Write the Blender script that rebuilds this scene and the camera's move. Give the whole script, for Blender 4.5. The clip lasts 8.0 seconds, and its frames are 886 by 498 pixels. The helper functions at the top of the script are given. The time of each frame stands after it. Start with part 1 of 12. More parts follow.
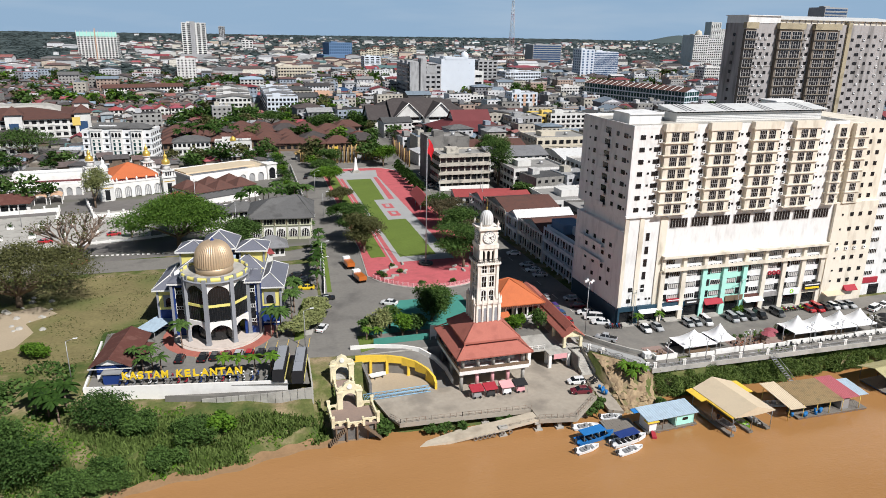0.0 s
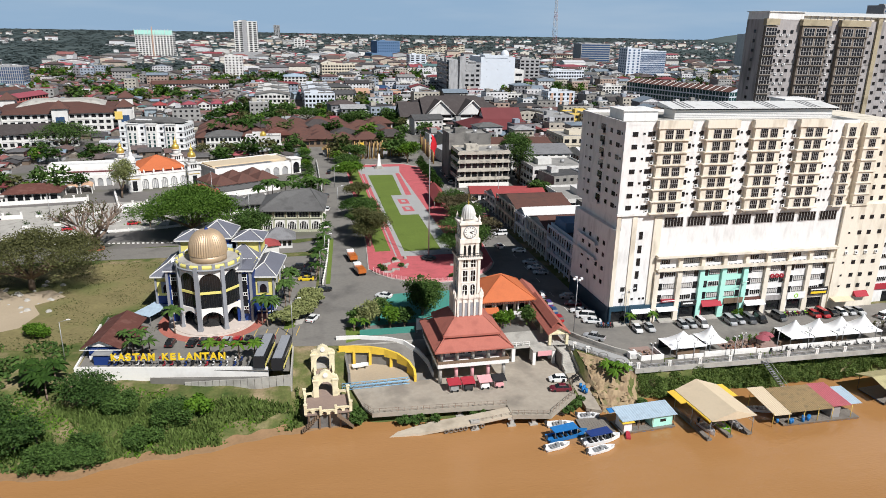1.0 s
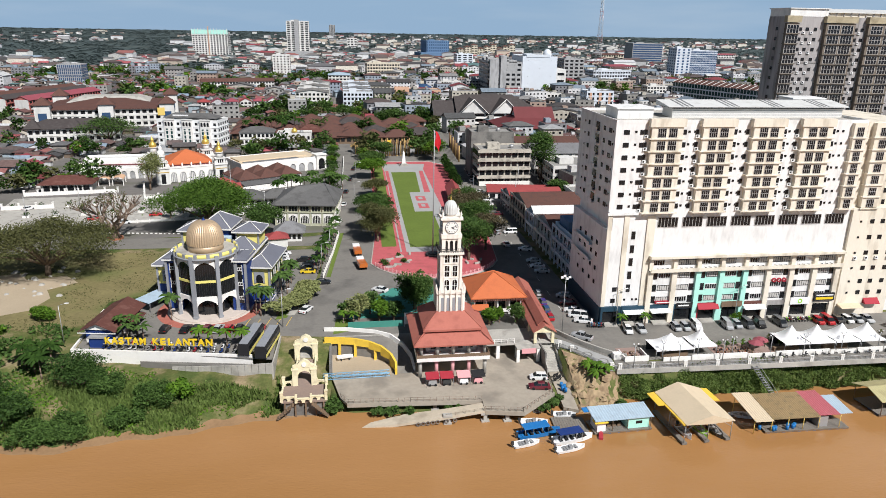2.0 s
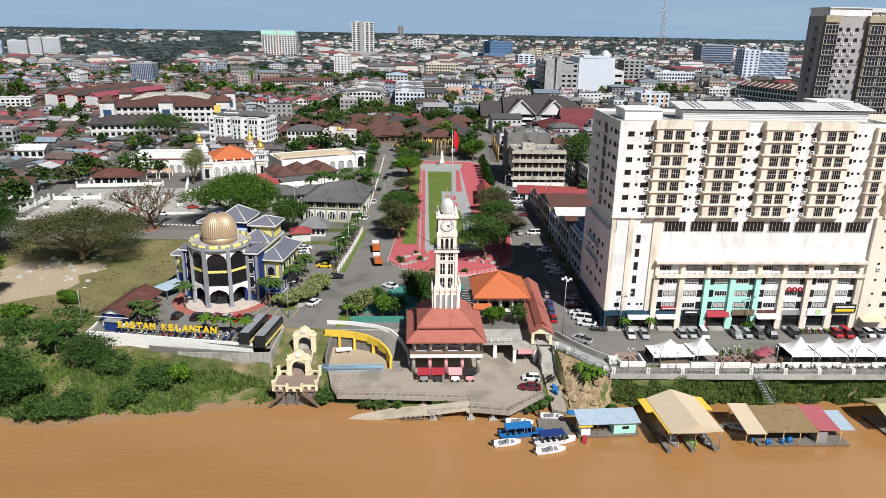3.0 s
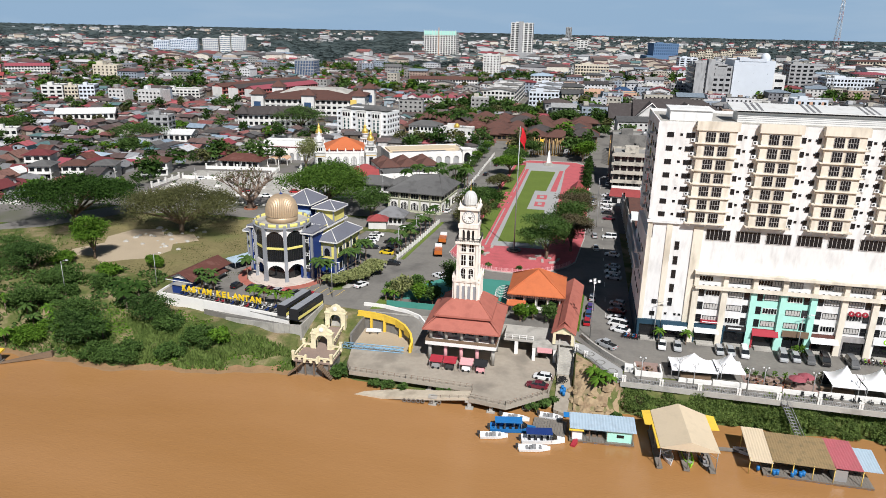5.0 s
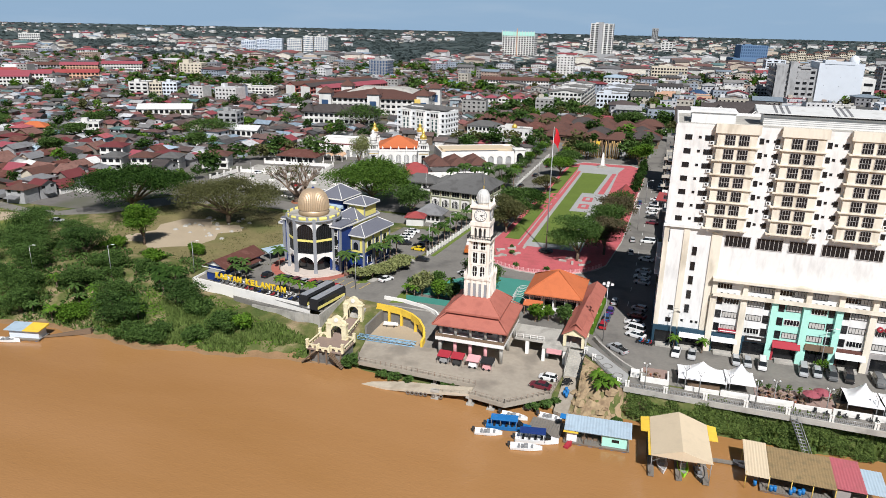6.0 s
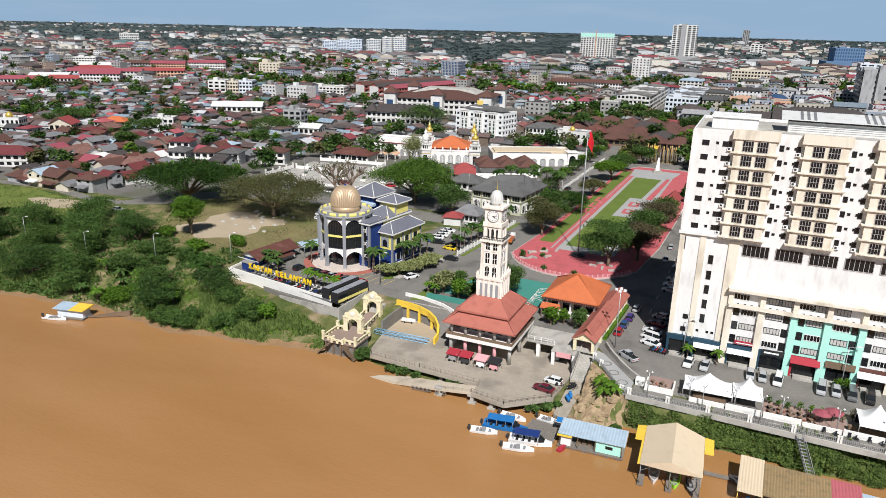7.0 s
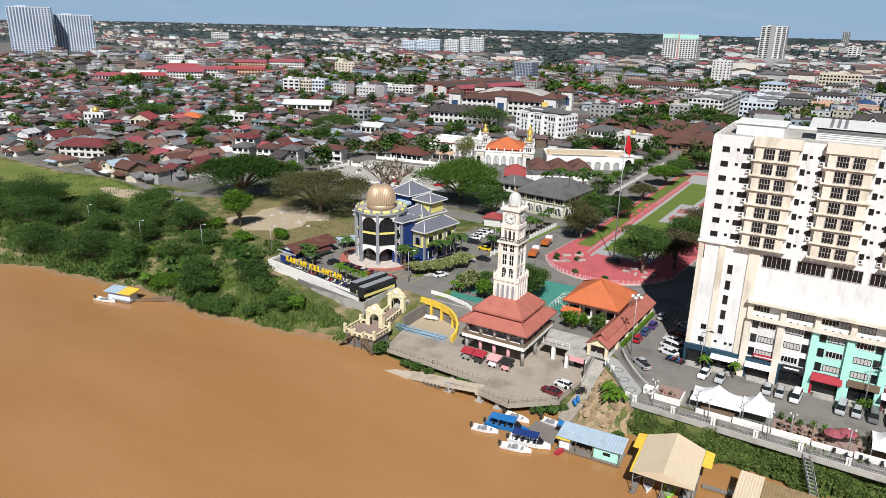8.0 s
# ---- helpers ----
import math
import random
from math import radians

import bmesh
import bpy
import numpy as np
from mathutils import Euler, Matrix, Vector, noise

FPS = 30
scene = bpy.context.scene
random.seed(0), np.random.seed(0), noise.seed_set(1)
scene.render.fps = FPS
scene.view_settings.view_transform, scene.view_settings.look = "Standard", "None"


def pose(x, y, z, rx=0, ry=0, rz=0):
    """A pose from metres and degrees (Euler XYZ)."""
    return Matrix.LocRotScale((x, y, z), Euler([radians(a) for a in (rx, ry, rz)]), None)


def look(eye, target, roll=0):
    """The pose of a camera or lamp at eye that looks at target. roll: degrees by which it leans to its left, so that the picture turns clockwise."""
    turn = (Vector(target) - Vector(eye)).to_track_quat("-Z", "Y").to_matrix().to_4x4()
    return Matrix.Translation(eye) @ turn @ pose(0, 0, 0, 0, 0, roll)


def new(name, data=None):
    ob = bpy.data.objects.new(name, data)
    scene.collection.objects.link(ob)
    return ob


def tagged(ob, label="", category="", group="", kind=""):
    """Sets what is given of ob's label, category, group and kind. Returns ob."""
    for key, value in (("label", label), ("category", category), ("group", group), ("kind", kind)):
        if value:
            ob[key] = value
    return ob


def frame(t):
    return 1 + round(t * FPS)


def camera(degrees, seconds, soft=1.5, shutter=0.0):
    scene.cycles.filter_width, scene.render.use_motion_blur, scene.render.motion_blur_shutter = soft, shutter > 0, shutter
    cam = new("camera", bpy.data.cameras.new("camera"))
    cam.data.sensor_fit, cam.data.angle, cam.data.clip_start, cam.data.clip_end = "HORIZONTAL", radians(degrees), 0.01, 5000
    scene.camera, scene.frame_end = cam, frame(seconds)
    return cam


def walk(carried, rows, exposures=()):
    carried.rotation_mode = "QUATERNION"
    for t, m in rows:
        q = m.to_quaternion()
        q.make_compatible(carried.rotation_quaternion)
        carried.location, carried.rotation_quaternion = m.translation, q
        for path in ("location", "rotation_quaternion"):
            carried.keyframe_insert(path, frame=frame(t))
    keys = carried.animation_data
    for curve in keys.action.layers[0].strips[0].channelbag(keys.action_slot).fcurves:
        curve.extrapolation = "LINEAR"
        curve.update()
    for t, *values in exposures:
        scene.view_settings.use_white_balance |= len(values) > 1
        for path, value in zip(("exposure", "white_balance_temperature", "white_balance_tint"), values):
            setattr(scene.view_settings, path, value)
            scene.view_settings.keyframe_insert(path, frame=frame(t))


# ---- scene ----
cam = camera(64.7, 8.0, soft=0.45)
METRES, EYE, TILT, LEAN, TURN = 114.8, 69.5, 0.0, 0.0, -17.1
ROWS = [
    (0.0, 0.0, 0.0, 0.0, 0.32, -17.62, -1.01),
    (0.5, 0.0617, -0.0031, -0.0018, 2.45, -17.69, -1.05),
    (1.0, 0.1245, -0.004, -0.0056, 4.58, -17.76, -1.05),
    (1.5, 0.1885, -0.0028, -0.009, 6.73, -17.81, -1.02),
    (3.0, 0.3795, 0.0138, -0.0093, 14.55, -17.87, -0.98),
    (3.5, 0.4425, 0.0253, -0.011, 18.0, -17.86, -1.01),
    (4.0, 0.5049, 0.0396, -0.0137, 21.43, -17.85, -1.08),
    (4.5, 0.5665, 0.058, -0.016, 24.78, -17.93, -1.1),
    (6.0, 0.7417, 0.1275, -0.0163, 34.79, -18.06, -1.12),
    (6.5, 0.7969, 0.1572, -0.0144, 38.1, -18.1, -1.15),
    (7.0, 0.849, 0.1879, -0.0114, 41.39, -18.12, -1.17),
    (7.5, 0.8979, 0.2195, -0.0078, 44.68, -18.15, -1.19),
    (8.0, 0.9444, 0.2517, -0.0038, 47.98, -18.24, -1.22),
]
walk(cam, [(t, pose(0, 0, EYE, TILT, LEAN, TURN) @ pose(METRES * x, METRES * y, METRES * z, 90 + pitch, roll, yaw)) for t, x, y, z, yaw, pitch, roll in ROWS])

# ---- daylight: sun over the river, from the camera's right ----
SUN_EL, SUN_DIR = radians(47), Vector((0.45, -0.89, 0)).normalized()
world = bpy.data.worlds.new("sky")
scene.world = world
world.use_nodes = True
wn, wl = world.node_tree.nodes, world.node_tree.links
sky = wn.new("ShaderNodeTexSky")
sky.sky_type, sky.sun_disc = "NISHITA", False
sky.sun_elevation, sky.sun_rotation = SUN_EL, math.atan2(SUN_DIR.x, SUN_DIR.y)
sky.air_density, sky.dust_density, sky.ozone_density, sky.altitude = 1.0, 0.25, 3.0, 0
# blue haze low in the sky, faint drifting cloud over it
wtc, wmap, wno, wra, wmx, whz = (wn.new("ShaderNode" + k) for k in ("TexCoord", "Mapping", "TexNoise", "ValToRGB", "Mix", "Mix"))
wmap.inputs["Scale"].default_value = (2.2, 2.2, 16.0)
wno.inputs["Scale"].default_value, wno.inputs["Detail"].default_value = 1.6, 6
wra.color_ramp.elements[0].position, wra.color_ramp.elements[1].position = 0.5, 0.9
wra.color_ramp.elements[1].color = (0.4, 0.4, 0.4, 1)
wmx.data_type = whz.data_type = "RGBA"
whz.inputs[7].default_value = (10.2, 15.4, 21.8, 1)
wmx.inputs[7].default_value = (20.0, 22.5, 25.0, 1)
wse, wmr = wn.new("ShaderNodeSeparateXYZ"), wn.new("ShaderNodeMapRange")
wmr.inputs["From Min"].default_value, wmr.inputs["From Max"].default_value = 0.04, 0.3
wmr.inputs["To Min"].default_value, wmr.inputs["To Max"].default_value = 0.93, 0.0
wl.new(wtc.outputs["Generated"], wse.inputs[0])
wl.new(wse.outputs["Z"], wmr.inputs["Value"])
wl.new(wmr.outputs[0], whz.inputs[0])
wl.new(wtc.outputs["Generated"], wmap.inputs["Vector"])
wl.new(wmap.outputs["Vector"], wno.inputs["Vector"])
wl.new(wno.outputs["Fac"], wra.inputs["Fac"])
wl.new(wra.outputs["Color"], wmx.inputs[0])
wl.new(sky.outputs["Color"], whz.inputs[6])
wl.new(whz.outputs[2], wmx.inputs[6])
wl.new(wmx.outputs[2], wn["Background"].inputs["Color"])
wn["Background"].inputs["Strength"].default_value = 0.027
sun_data = bpy.data.lights.new("sun", "SUN")
sun_data.energy, sun_data.angle, sun_data.color = 5.0, radians(0.53), (1.0, 0.985, 0.98)
sun = new("sun", sun_data)
sun.matrix_world = look(Vector((0, 0, 300)) + SUN_DIR * 400, Vector((0, 0, 300)) + SUN_DIR * 400 - (SUN_DIR * math.cos(SUN_EL) + Vector((0, 0, math.sin(SUN_EL)))))
scene.view_settings.exposure = 0.14

# ---- materials ----
MATS = {}


def mat(name, col, rough=0.8, metal=0.0, var=0.2, big=0.15, fine=2.5, bump=0.0, island=0.0, rnd=0.0, spec=0.3, stain=None, stain_amt=0.0, stain_scale=0.6, stretch=None):
    """A painted, mineral or metal surface: grain and patches at two scales, wear, fine relief."""
    m = bpy.data.materials.new(name)
    m.use_nodes = True
    n, l = m.node_tree.nodes, m.node_tree.links
    b = n["Principled BSDF"]
    b.inputs["Roughness"].default_value, b.inputs["Metallic"].default_value = rough, metal
    b.inputs["Specular IOR Level"].default_value = spec
    geo = n.new("ShaderNodeNewGeometry")
    src = geo.outputs["Position"]
    if stretch:
        mp = n.new("ShaderNodeMapping")
        mp.inputs["Scale"].default_value = stretch
        l.new(src, mp.inputs["Vector"])
        src = mp.outputs["Vector"]
    n1, n2 = n.new("ShaderNodeTexNoise"), n.new("ShaderNodeTexNoise")
    n1.inputs["Scale"].default_value, n1.inputs["Detail"].default_value = big, 5
    n2.inputs["Scale"].default_value, n2.inputs["Detail"].default_value = fine, 4
    l.new(src, n1.inputs["Vector"])
    l.new(src, n2.inputs["Vector"])
    add = n.new("ShaderNodeMath")
    l.new(n1.outputs["Fac"], add.inputs[0])
    l.new(n2.outputs["Fac"], add.inputs[1])
    fac = add.outputs[0]
    if island or rnd:
        pick = geo.outputs["Random Per Island"] if island else n.new("ShaderNodeObjectInfo").outputs["Random"]
        mu = n.new("ShaderNodeMath")
        mu.operation = "MULTIPLY_ADD"
        mu.inputs[1].default_value, mu.inputs[2].default_value = (island or rnd) / max(var, 0.01), -0.5 * (island or rnd) / max(var, 0.01)
        l.new(pick, mu.inputs[0])
        ad2 = n.new("ShaderNodeMath")
        l.new(fac, ad2.inputs[0])
        l.new(mu.outputs[0], ad2.inputs[1])
        fac = ad2.outputs[0]
    mr = n.new("ShaderNodeMapRange")
    mr.inputs["From Min"].default_value, mr.inputs["From Max"].default_value = 0.4, 1.6
    mr.inputs["To Min"].default_value, mr.inputs["To Max"].default_value = 1 - var, 1 + var
    mr.clamp = False
    l.new(fac, mr.inputs["Value"])
    mul = n.new("ShaderNodeVectorMath")
    mul.operation = "SCALE"
    mul.inputs[0].default_value = col[:3]
    l.new(mr.outputs[0], mul.inputs["Scale"])
    out = mul.outputs[0]
    if stain:
        n3, rp, mx = n.new("ShaderNodeTexNoise"), n.new("ShaderNodeValToRGB"), n.new("ShaderNodeMix")
        n3.inputs["Scale"].default_value, n3.inputs["Detail"].default_value = stain_scale, 7
        rp.color_ramp.elements[0].position, rp.color_ramp.elements[1].position = 0.5, 0.68
        rp.color_ramp.elements[1].color = (stain_amt,) * 3 + (1,)
        mx.data_type = "RGBA"
        mx.inputs[7].default_value = (*stain, 1)
        l.new(src, n3.inputs["Vector"])
        l.new(n3.outputs["Fac"], rp.inputs["Fac"])
        l.new(rp.outputs["Color"], mx.inputs[0])
        l.new(out, mx.inputs[6])
        out = mx.outputs[2]
    l.new(out, b.inputs["Base Color"])
    if bump:
        bp = n.new("ShaderNodeBump")
        bp.inputs["Strength"].default_value, bp.inputs["Distance"].default_value = bump, 0.05
        l.new(n2.outputs["Fac"], bp.inputs["Height"])
        l.new(bp.outputs["Normal"], b.inputs["Normal"])
    MATS[name] = m
    return m


def leaf_mat(name, dark, light, fine=0.9):
    m = bpy.data.materials.new(name)
    m.use_nodes = True
    n, l = m.node_tree.nodes, m.node_tree.links
    b = n["Principled BSDF"]
    b.inputs["Roughness"].default_value, b.inputs["Specular IOR Level"].default_value = 0.7, 0.12
    geo, no, ad, mx, ob = (n.new("ShaderNode" + k) for k in ("NewGeometry", "TexNoise", "Math", "Mix", "ObjectInfo"))
    no.inputs["Scale"].default_value = fine
    ad.operation = "MULTIPLY_ADD"
    ad.inputs[1].default_value = 0.5
    l.new(geo.outputs["Position"], no.inputs["Vector"])
    l.new(geo.outputs["Random Per Island"], ad.inputs[0])
    md = n.new("ShaderNodeMath")
    md.operation = "MULTIPLY_ADD"
    md.inputs[1].default_value, md.inputs[2].default_value = 0.9, -0.2
    l.new(no.outputs["Fac"], md.inputs[0])
    l.new(md.outputs[0], ad.inputs[2])
    mx.data_type = "RGBA"
    mx.inputs[6].default_value, mx.inputs[7].default_value = (*dark, 1), (*light, 1)
    l.new(ad.outputs[0], mx.inputs[0])
    l.new(mx.outputs[2], b.inputs["Base Color"])
    tr, sh = n.new("ShaderNodeBsdfTranslucent"), n.new("ShaderNodeMixShader")
    sh.inputs[0].default_value = 0.22
    l.new(mx.outputs[2], tr.inputs["Color"])
    l.new(b.outputs[0], sh.inputs[1])
    l.new(tr.outputs[0], sh.inputs[2])
    l.new(sh.outputs[0], n["Material Output"].inputs["Surface"])
    MATS[name] = m
    return m


# ---- geometry helpers ----
class Geo:
    """Gathers faces, and makes one mesh of them."""

    def __init__(self):
        self.v, self.f, self.mi, self.smooth = [], [], [], []

    def add(self, vs, fs, mi=0, smooth=False):
        o = len(self.v)
        self.v += [tuple(p) for p in vs]
        self.f += [tuple(i + o for i in q) for q in fs]
        self.mi += [mi] * len(fs)
        self.smooth += [smooth] * len(fs)
        return self

    def box(self, x0, x1, y0, y1, z0, z1, mi=0):
        vs = [(x, y, z) for z in (z0, z1) for y in (y0, y1) for x in (x0, x1)]
        return self.add(vs, [(0, 2, 3, 1), (4, 5, 7, 6), (0, 1, 5, 4), (2, 6, 7, 3), (0, 4, 6, 2), (1, 3, 7, 5)], mi)

    def obox(self, cx, cy, sx, sy, z0, z1, rz=0.0, mi=0, top=1.0):
        c, s = math.cos(rz), math.sin(rz)
        vs = []
        for z, k in ((z0, 1.0), (z1, top)):
            for a, b in ((-1, -1), (1, -1), (1, 1), (-1, 1)):
                x, y = a * sx / 2 * k, b * sy / 2 * k
                vs.append((cx + c * x - s * y, cy + s * x + c * y, z))
        return self.add(vs, [(3, 2, 1, 0), (4, 5, 6, 7), (0, 1, 5, 4), (1, 2, 6, 5), (2, 3, 7, 6), (3, 0, 4, 7)], mi)

    def prism(self, poly, z0, z1, mi=0):
        n = len(poly)
        area = sum(poly[i][0] * poly[(i + 1) % n][1] - poly[(i + 1) % n][0] * poly[i][1] for i in range(n))
        if area < 0:
            poly = poly[::-1]
        vs = [(x, y, z0) for x, y in poly] + [(x, y, z1) for x, y in poly]
        fs = [tuple(range(n - 1, -1, -1)), tuple(range(n, 2 * n))] + [(i, (i + 1) % n, n + (i + 1) % n, n + i) for i in range(n)]
        return self.add(vs, fs, mi)

    def slopes(self, poly, tops, z0, mi=0):
        """A prism whose top corners have heights of their own."""
        n = len(poly)
        vs = [(x, y, z0) for x, y in poly] + [(x, y, z) for (x, y), z in zip(poly, tops)]
        return self.add(vs, [tuple(range(n - 1, -1, -1)), tuple(range(n, 2 * n))] + [(i, (i + 1) % n, n + (i + 1) % n, n + i) for i in range(n)], mi)

    def lathe(self, cx, cy, prof, n=16, mi=0, smooth=True, a0=0.0, a1=2 * math.pi, rib=0.0, sy=1.0):
        full = abs(a1 - a0 - 2 * math.pi) < 1e-6
        k = n if full else n + 1
        vs = []
        for r, z in prof:
            for i in range(k):
                a = a0 + (a1 - a0) * i / n
                q = r * (1 + (rib if i % 2 else 0))
                vs.append((cx + q * math.cos(a), cy + q * math.sin(a) * sy, z))
        fs = []
        for j in range(len(prof) - 1):
            for i in range(n):
                i2 = (i + 1) % k
                fs.append((j * k + i, j * k + i2, (j + 1) * k + i2, (j + 1) * k + i))
        return self.add(vs, fs, mi, smooth)

    def cyl(self, cx, cy, z0, z1, r0, r1=None, n=10, mi=0):
        r1 = r0 if r1 is None else r1
        self.lathe(cx, cy, [(r0, z0), (r1, z1)], n, mi)
        o = len(self.v)
        self.f += [tuple(range(o - n, o)), tuple(range(o - n - 1, o - 2 * n - 1, -1))]
        self.mi += [mi, mi]
        self.smooth += [False, False]
        return self

    def tube(self, p, q, r0, r1=None, n=6, mi=0):
        p, q = Vector(p), Vector(q)
        r1 = r0 if r1 is None else r1
        d = (q - p).normalized()
        u = d.orthogonal().normalized()
        w = d.cross(u)
        vs = [o + (u * math.cos(2 * math.pi * i / n) + w * math.sin(2 * math.pi * i / n)) * r for o, r in ((p, r0), (q, r1)) for i in range(n)]
        fs = [(i, (i + 1) % n, n + (i + 1) % n, n + i) for i in range(n)] + [tuple(range(n - 1, -1, -1)), tuple(range(n, 2 * n))]
        return self.add(vs, fs, mi, True)

    def hip(self, x0, x1, y0, y1, z, h, over=0.0, mi=0, thick=0.25, flat=0.0):
        """A hipped roof with a fascia; flat: share of the short side left at the top."""
        x0, x1, y0, y1 = x0 - over, x1 + over, y0 - over, y1 + over
        w, d = x1 - x0, y1 - y0
        k = min(w, d) / 2 * (1 - flat)
        a = [(x0, y0, z), (x1, y0, z), (x1, y1, z), (x0, y1, z)]
        b = [(x, y, z + thick) for x, y, _ in a]
        t = [(x0 + k, y0 + k, z + h), (x1 - k, y0 + k, z + h), (x1 - k, y1 - k, z + h), (x0 + k, y1 - k, z + h)]
        fs = [(3, 2, 1, 0)] + [(i, (i + 1) % 4, 4 + (i + 1) % 4, 4 + i) for i in range(4)]
        if flat:
            return self.add(a + b + t, fs + [(4 + i, 4 + (i + 1) % 4, 8 + (i + 1) % 4, 8 + i) for i in range(4)] + [(8, 9, 10, 11)], mi)
        if w >= d:
            r = [(x0 + k, y0 + k, z + h), (x1 - k, y0 + k, z + h)]
            return self.add(a + b + r, fs + [(4, 5, 9, 8), (5, 6, 9), (6, 7, 8, 9), (7, 4, 8)], mi)
        r = [(x0 + k, y0 + k, z + h), (x0 + k, y1 - k, z + h)]
        return self.add(a + b + r, fs + [(4, 5, 8), (5, 6, 9, 8), (6, 7, 9), (7, 4, 8, 9)], mi)

    def gable(self, x0, x1, y0, y1, z, h, over=0.4, along="x", mi=0, thick=0.15, wall=None):
        """A pitched roof, ridge along x or y; wall: slot for the gable ends."""
        if along == "y":
            g = Geo().gable(y0, y1, x0, x1, z, h, over, "x", mi, thick, wall)
            o = len(self.v)
            self.v += [(y, x, zz) for x, y, zz in g.v]
            self.f += [tuple(i + o for i in reversed(q)) for q in g.f]
            self.mi += g.mi
            self.smooth += g.smooth
            return self
        ym, dz = (y0 + y1) / 2, h * over / max((y1 - y0) / 2, 0.1)
        e = [(x, y, zz) for x in (x0 - over, x1 + over) for y, zz in ((y0 - over, z - dz), (ym, z + h), (y1 + over, z - dz))]
        u = [(x, y, zz + thick) for x, y, zz in e]
        self.add(e + u, [(1, 4, 3, 0), (2, 5, 4, 1), (6, 9, 10, 7), (7, 10, 11, 8), (0, 3, 9, 6), (5, 2, 8, 11), (0, 6, 7, 1), (1, 7, 8, 2), (3, 4, 10, 9), (4, 5, 11, 10)], mi)
        if wall is not None:
            self.add([(x0, y0, z), (x0, ym, z + h), (x0, y1, z)], [(0, 1, 2)], wall)
            self.add([(x1, y0, z), (x1, ym, z + h), (x1, y1, z)], [(2, 1, 0)], wall)
        return self

    def moved(self, m):
        self.v = [tuple(m @ Vector(p)) for p in self.v]
        return self

    def join(self, g, m=None, mi=None):
        o = len(self.v)
        self.v += [tuple(m @ Vector(p)) for p in g.v] if m is not None else g.v
        self.f += [tuple(i + o for i in q) for q in g.f]
        self.mi += g.mi if mi is None else [mi] * len(g.f)
        self.smooth += g.smooth
        return self

    def mesh(self, name, mats):
        me = bpy.data.meshes.new(name)
        me.from_pydata(self.v, [], self.f)
        for m in mats if isinstance(mats, (list, tuple)) else [mats]:
            me.materials.append(m if not isinstance(m, str) else MATS[m])
        me.polygons.foreach_set("material_index", self.mi)
        me.polygons.foreach_set("use_smooth", self.smooth)
        me.update()
        return me


def thing(name, label, category, x=0, y=0, z=0, rz=0, group="", kind=""):
    """An Empty at a thing's base, to which its parts belong."""
    e = new(name)
    e.empty_display_size = 0.3
    e.matrix_basis = pose(x, y, z, 0, 0, rz)
    return tagged(e, label, category, group, kind)


def part(name, geo, mats, parent=None, label="", at=None, kind=""):
    """One mesh object, under a thing or under a part of it."""
    ob = new(name, geo.mesh(name, mats) if isinstance(geo, Geo) else geo)
    if parent:
        ob.parent = parent
    if at is not None:
        ob.matrix_basis = at if isinstance(at, Matrix) else Matrix.Translation(at)
    return tagged(ob, label, kind=kind)


def solid(name, geo, mats, label, category, kind="", group=""):
    """A thing, or a piece of the setting, that is one mesh."""
    return tagged(part(name, geo, mats), label, category, group, kind)


def arch(w, h, spring, n=10, pointed=0.0):
    """The outline of an arched opening, in x and z, from its left foot to its right one."""
    pts = [(-w / 2, 0), (-w / 2, spring)]
    for i in range(1, n):
        a = math.pi * (1 - i / n)
        pts.append((w / 2 * math.cos(a), spring + (h - spring) * (math.sin(a) if not pointed else 0.82 * math.sin(a) ** 0.8 + 0.18 * (1 - abs(math.cos(a))))))
    return pts + [(w / 2, spring), (w / 2, 0)]


def arch_wall(w, z0, z1, ow, oh, spring, thick, pointed=0.0):
    """A slab of wall in x and z, y from 0 to thick, with one arched opening through it from its foot."""
    ap = arch(ow, oh, spring, 10, pointed)
    g = Geo()
    n = len(ap)
    outer = []
    for x, z in ap:
        outer.append((x, z))
    ring = [(-w / 2, 0), (-w / 2, z1 - z0)] + [(-w / 2 + w * i / (n - 5), z1 - z0) for i in range(1, n - 5)] + [(w / 2, z1 - z0), (w / 2, 0)]
    ring = ring[:n] if len(ring) >= n else ring + [ring[-1]] * (n - len(ring))
    for y, flip in ((0, False), (thick, True)):
        vs = [(x, y, z0 + z) for x, z in ap] + [(x, y, z0 + z) for x, z in ring]
        fs = [(i, n + i, n + i + 1, i + 1) if flip else (i, i + 1, n + i + 1, n + i) for i in range(n - 1)]
        g.add(vs, fs)
    g.add([(x, y, z0 + z) for y in (0, thick) for x, z in ap], [(i, n + i, n + i + 1, i + 1) for i in range(n - 1)])
    g.add([(x, y, z0 + z) for y in (0, thick) for x, z in ring], [(i, i + 1, n + i + 1, n + i) for i in range(n - 1)])
    return g

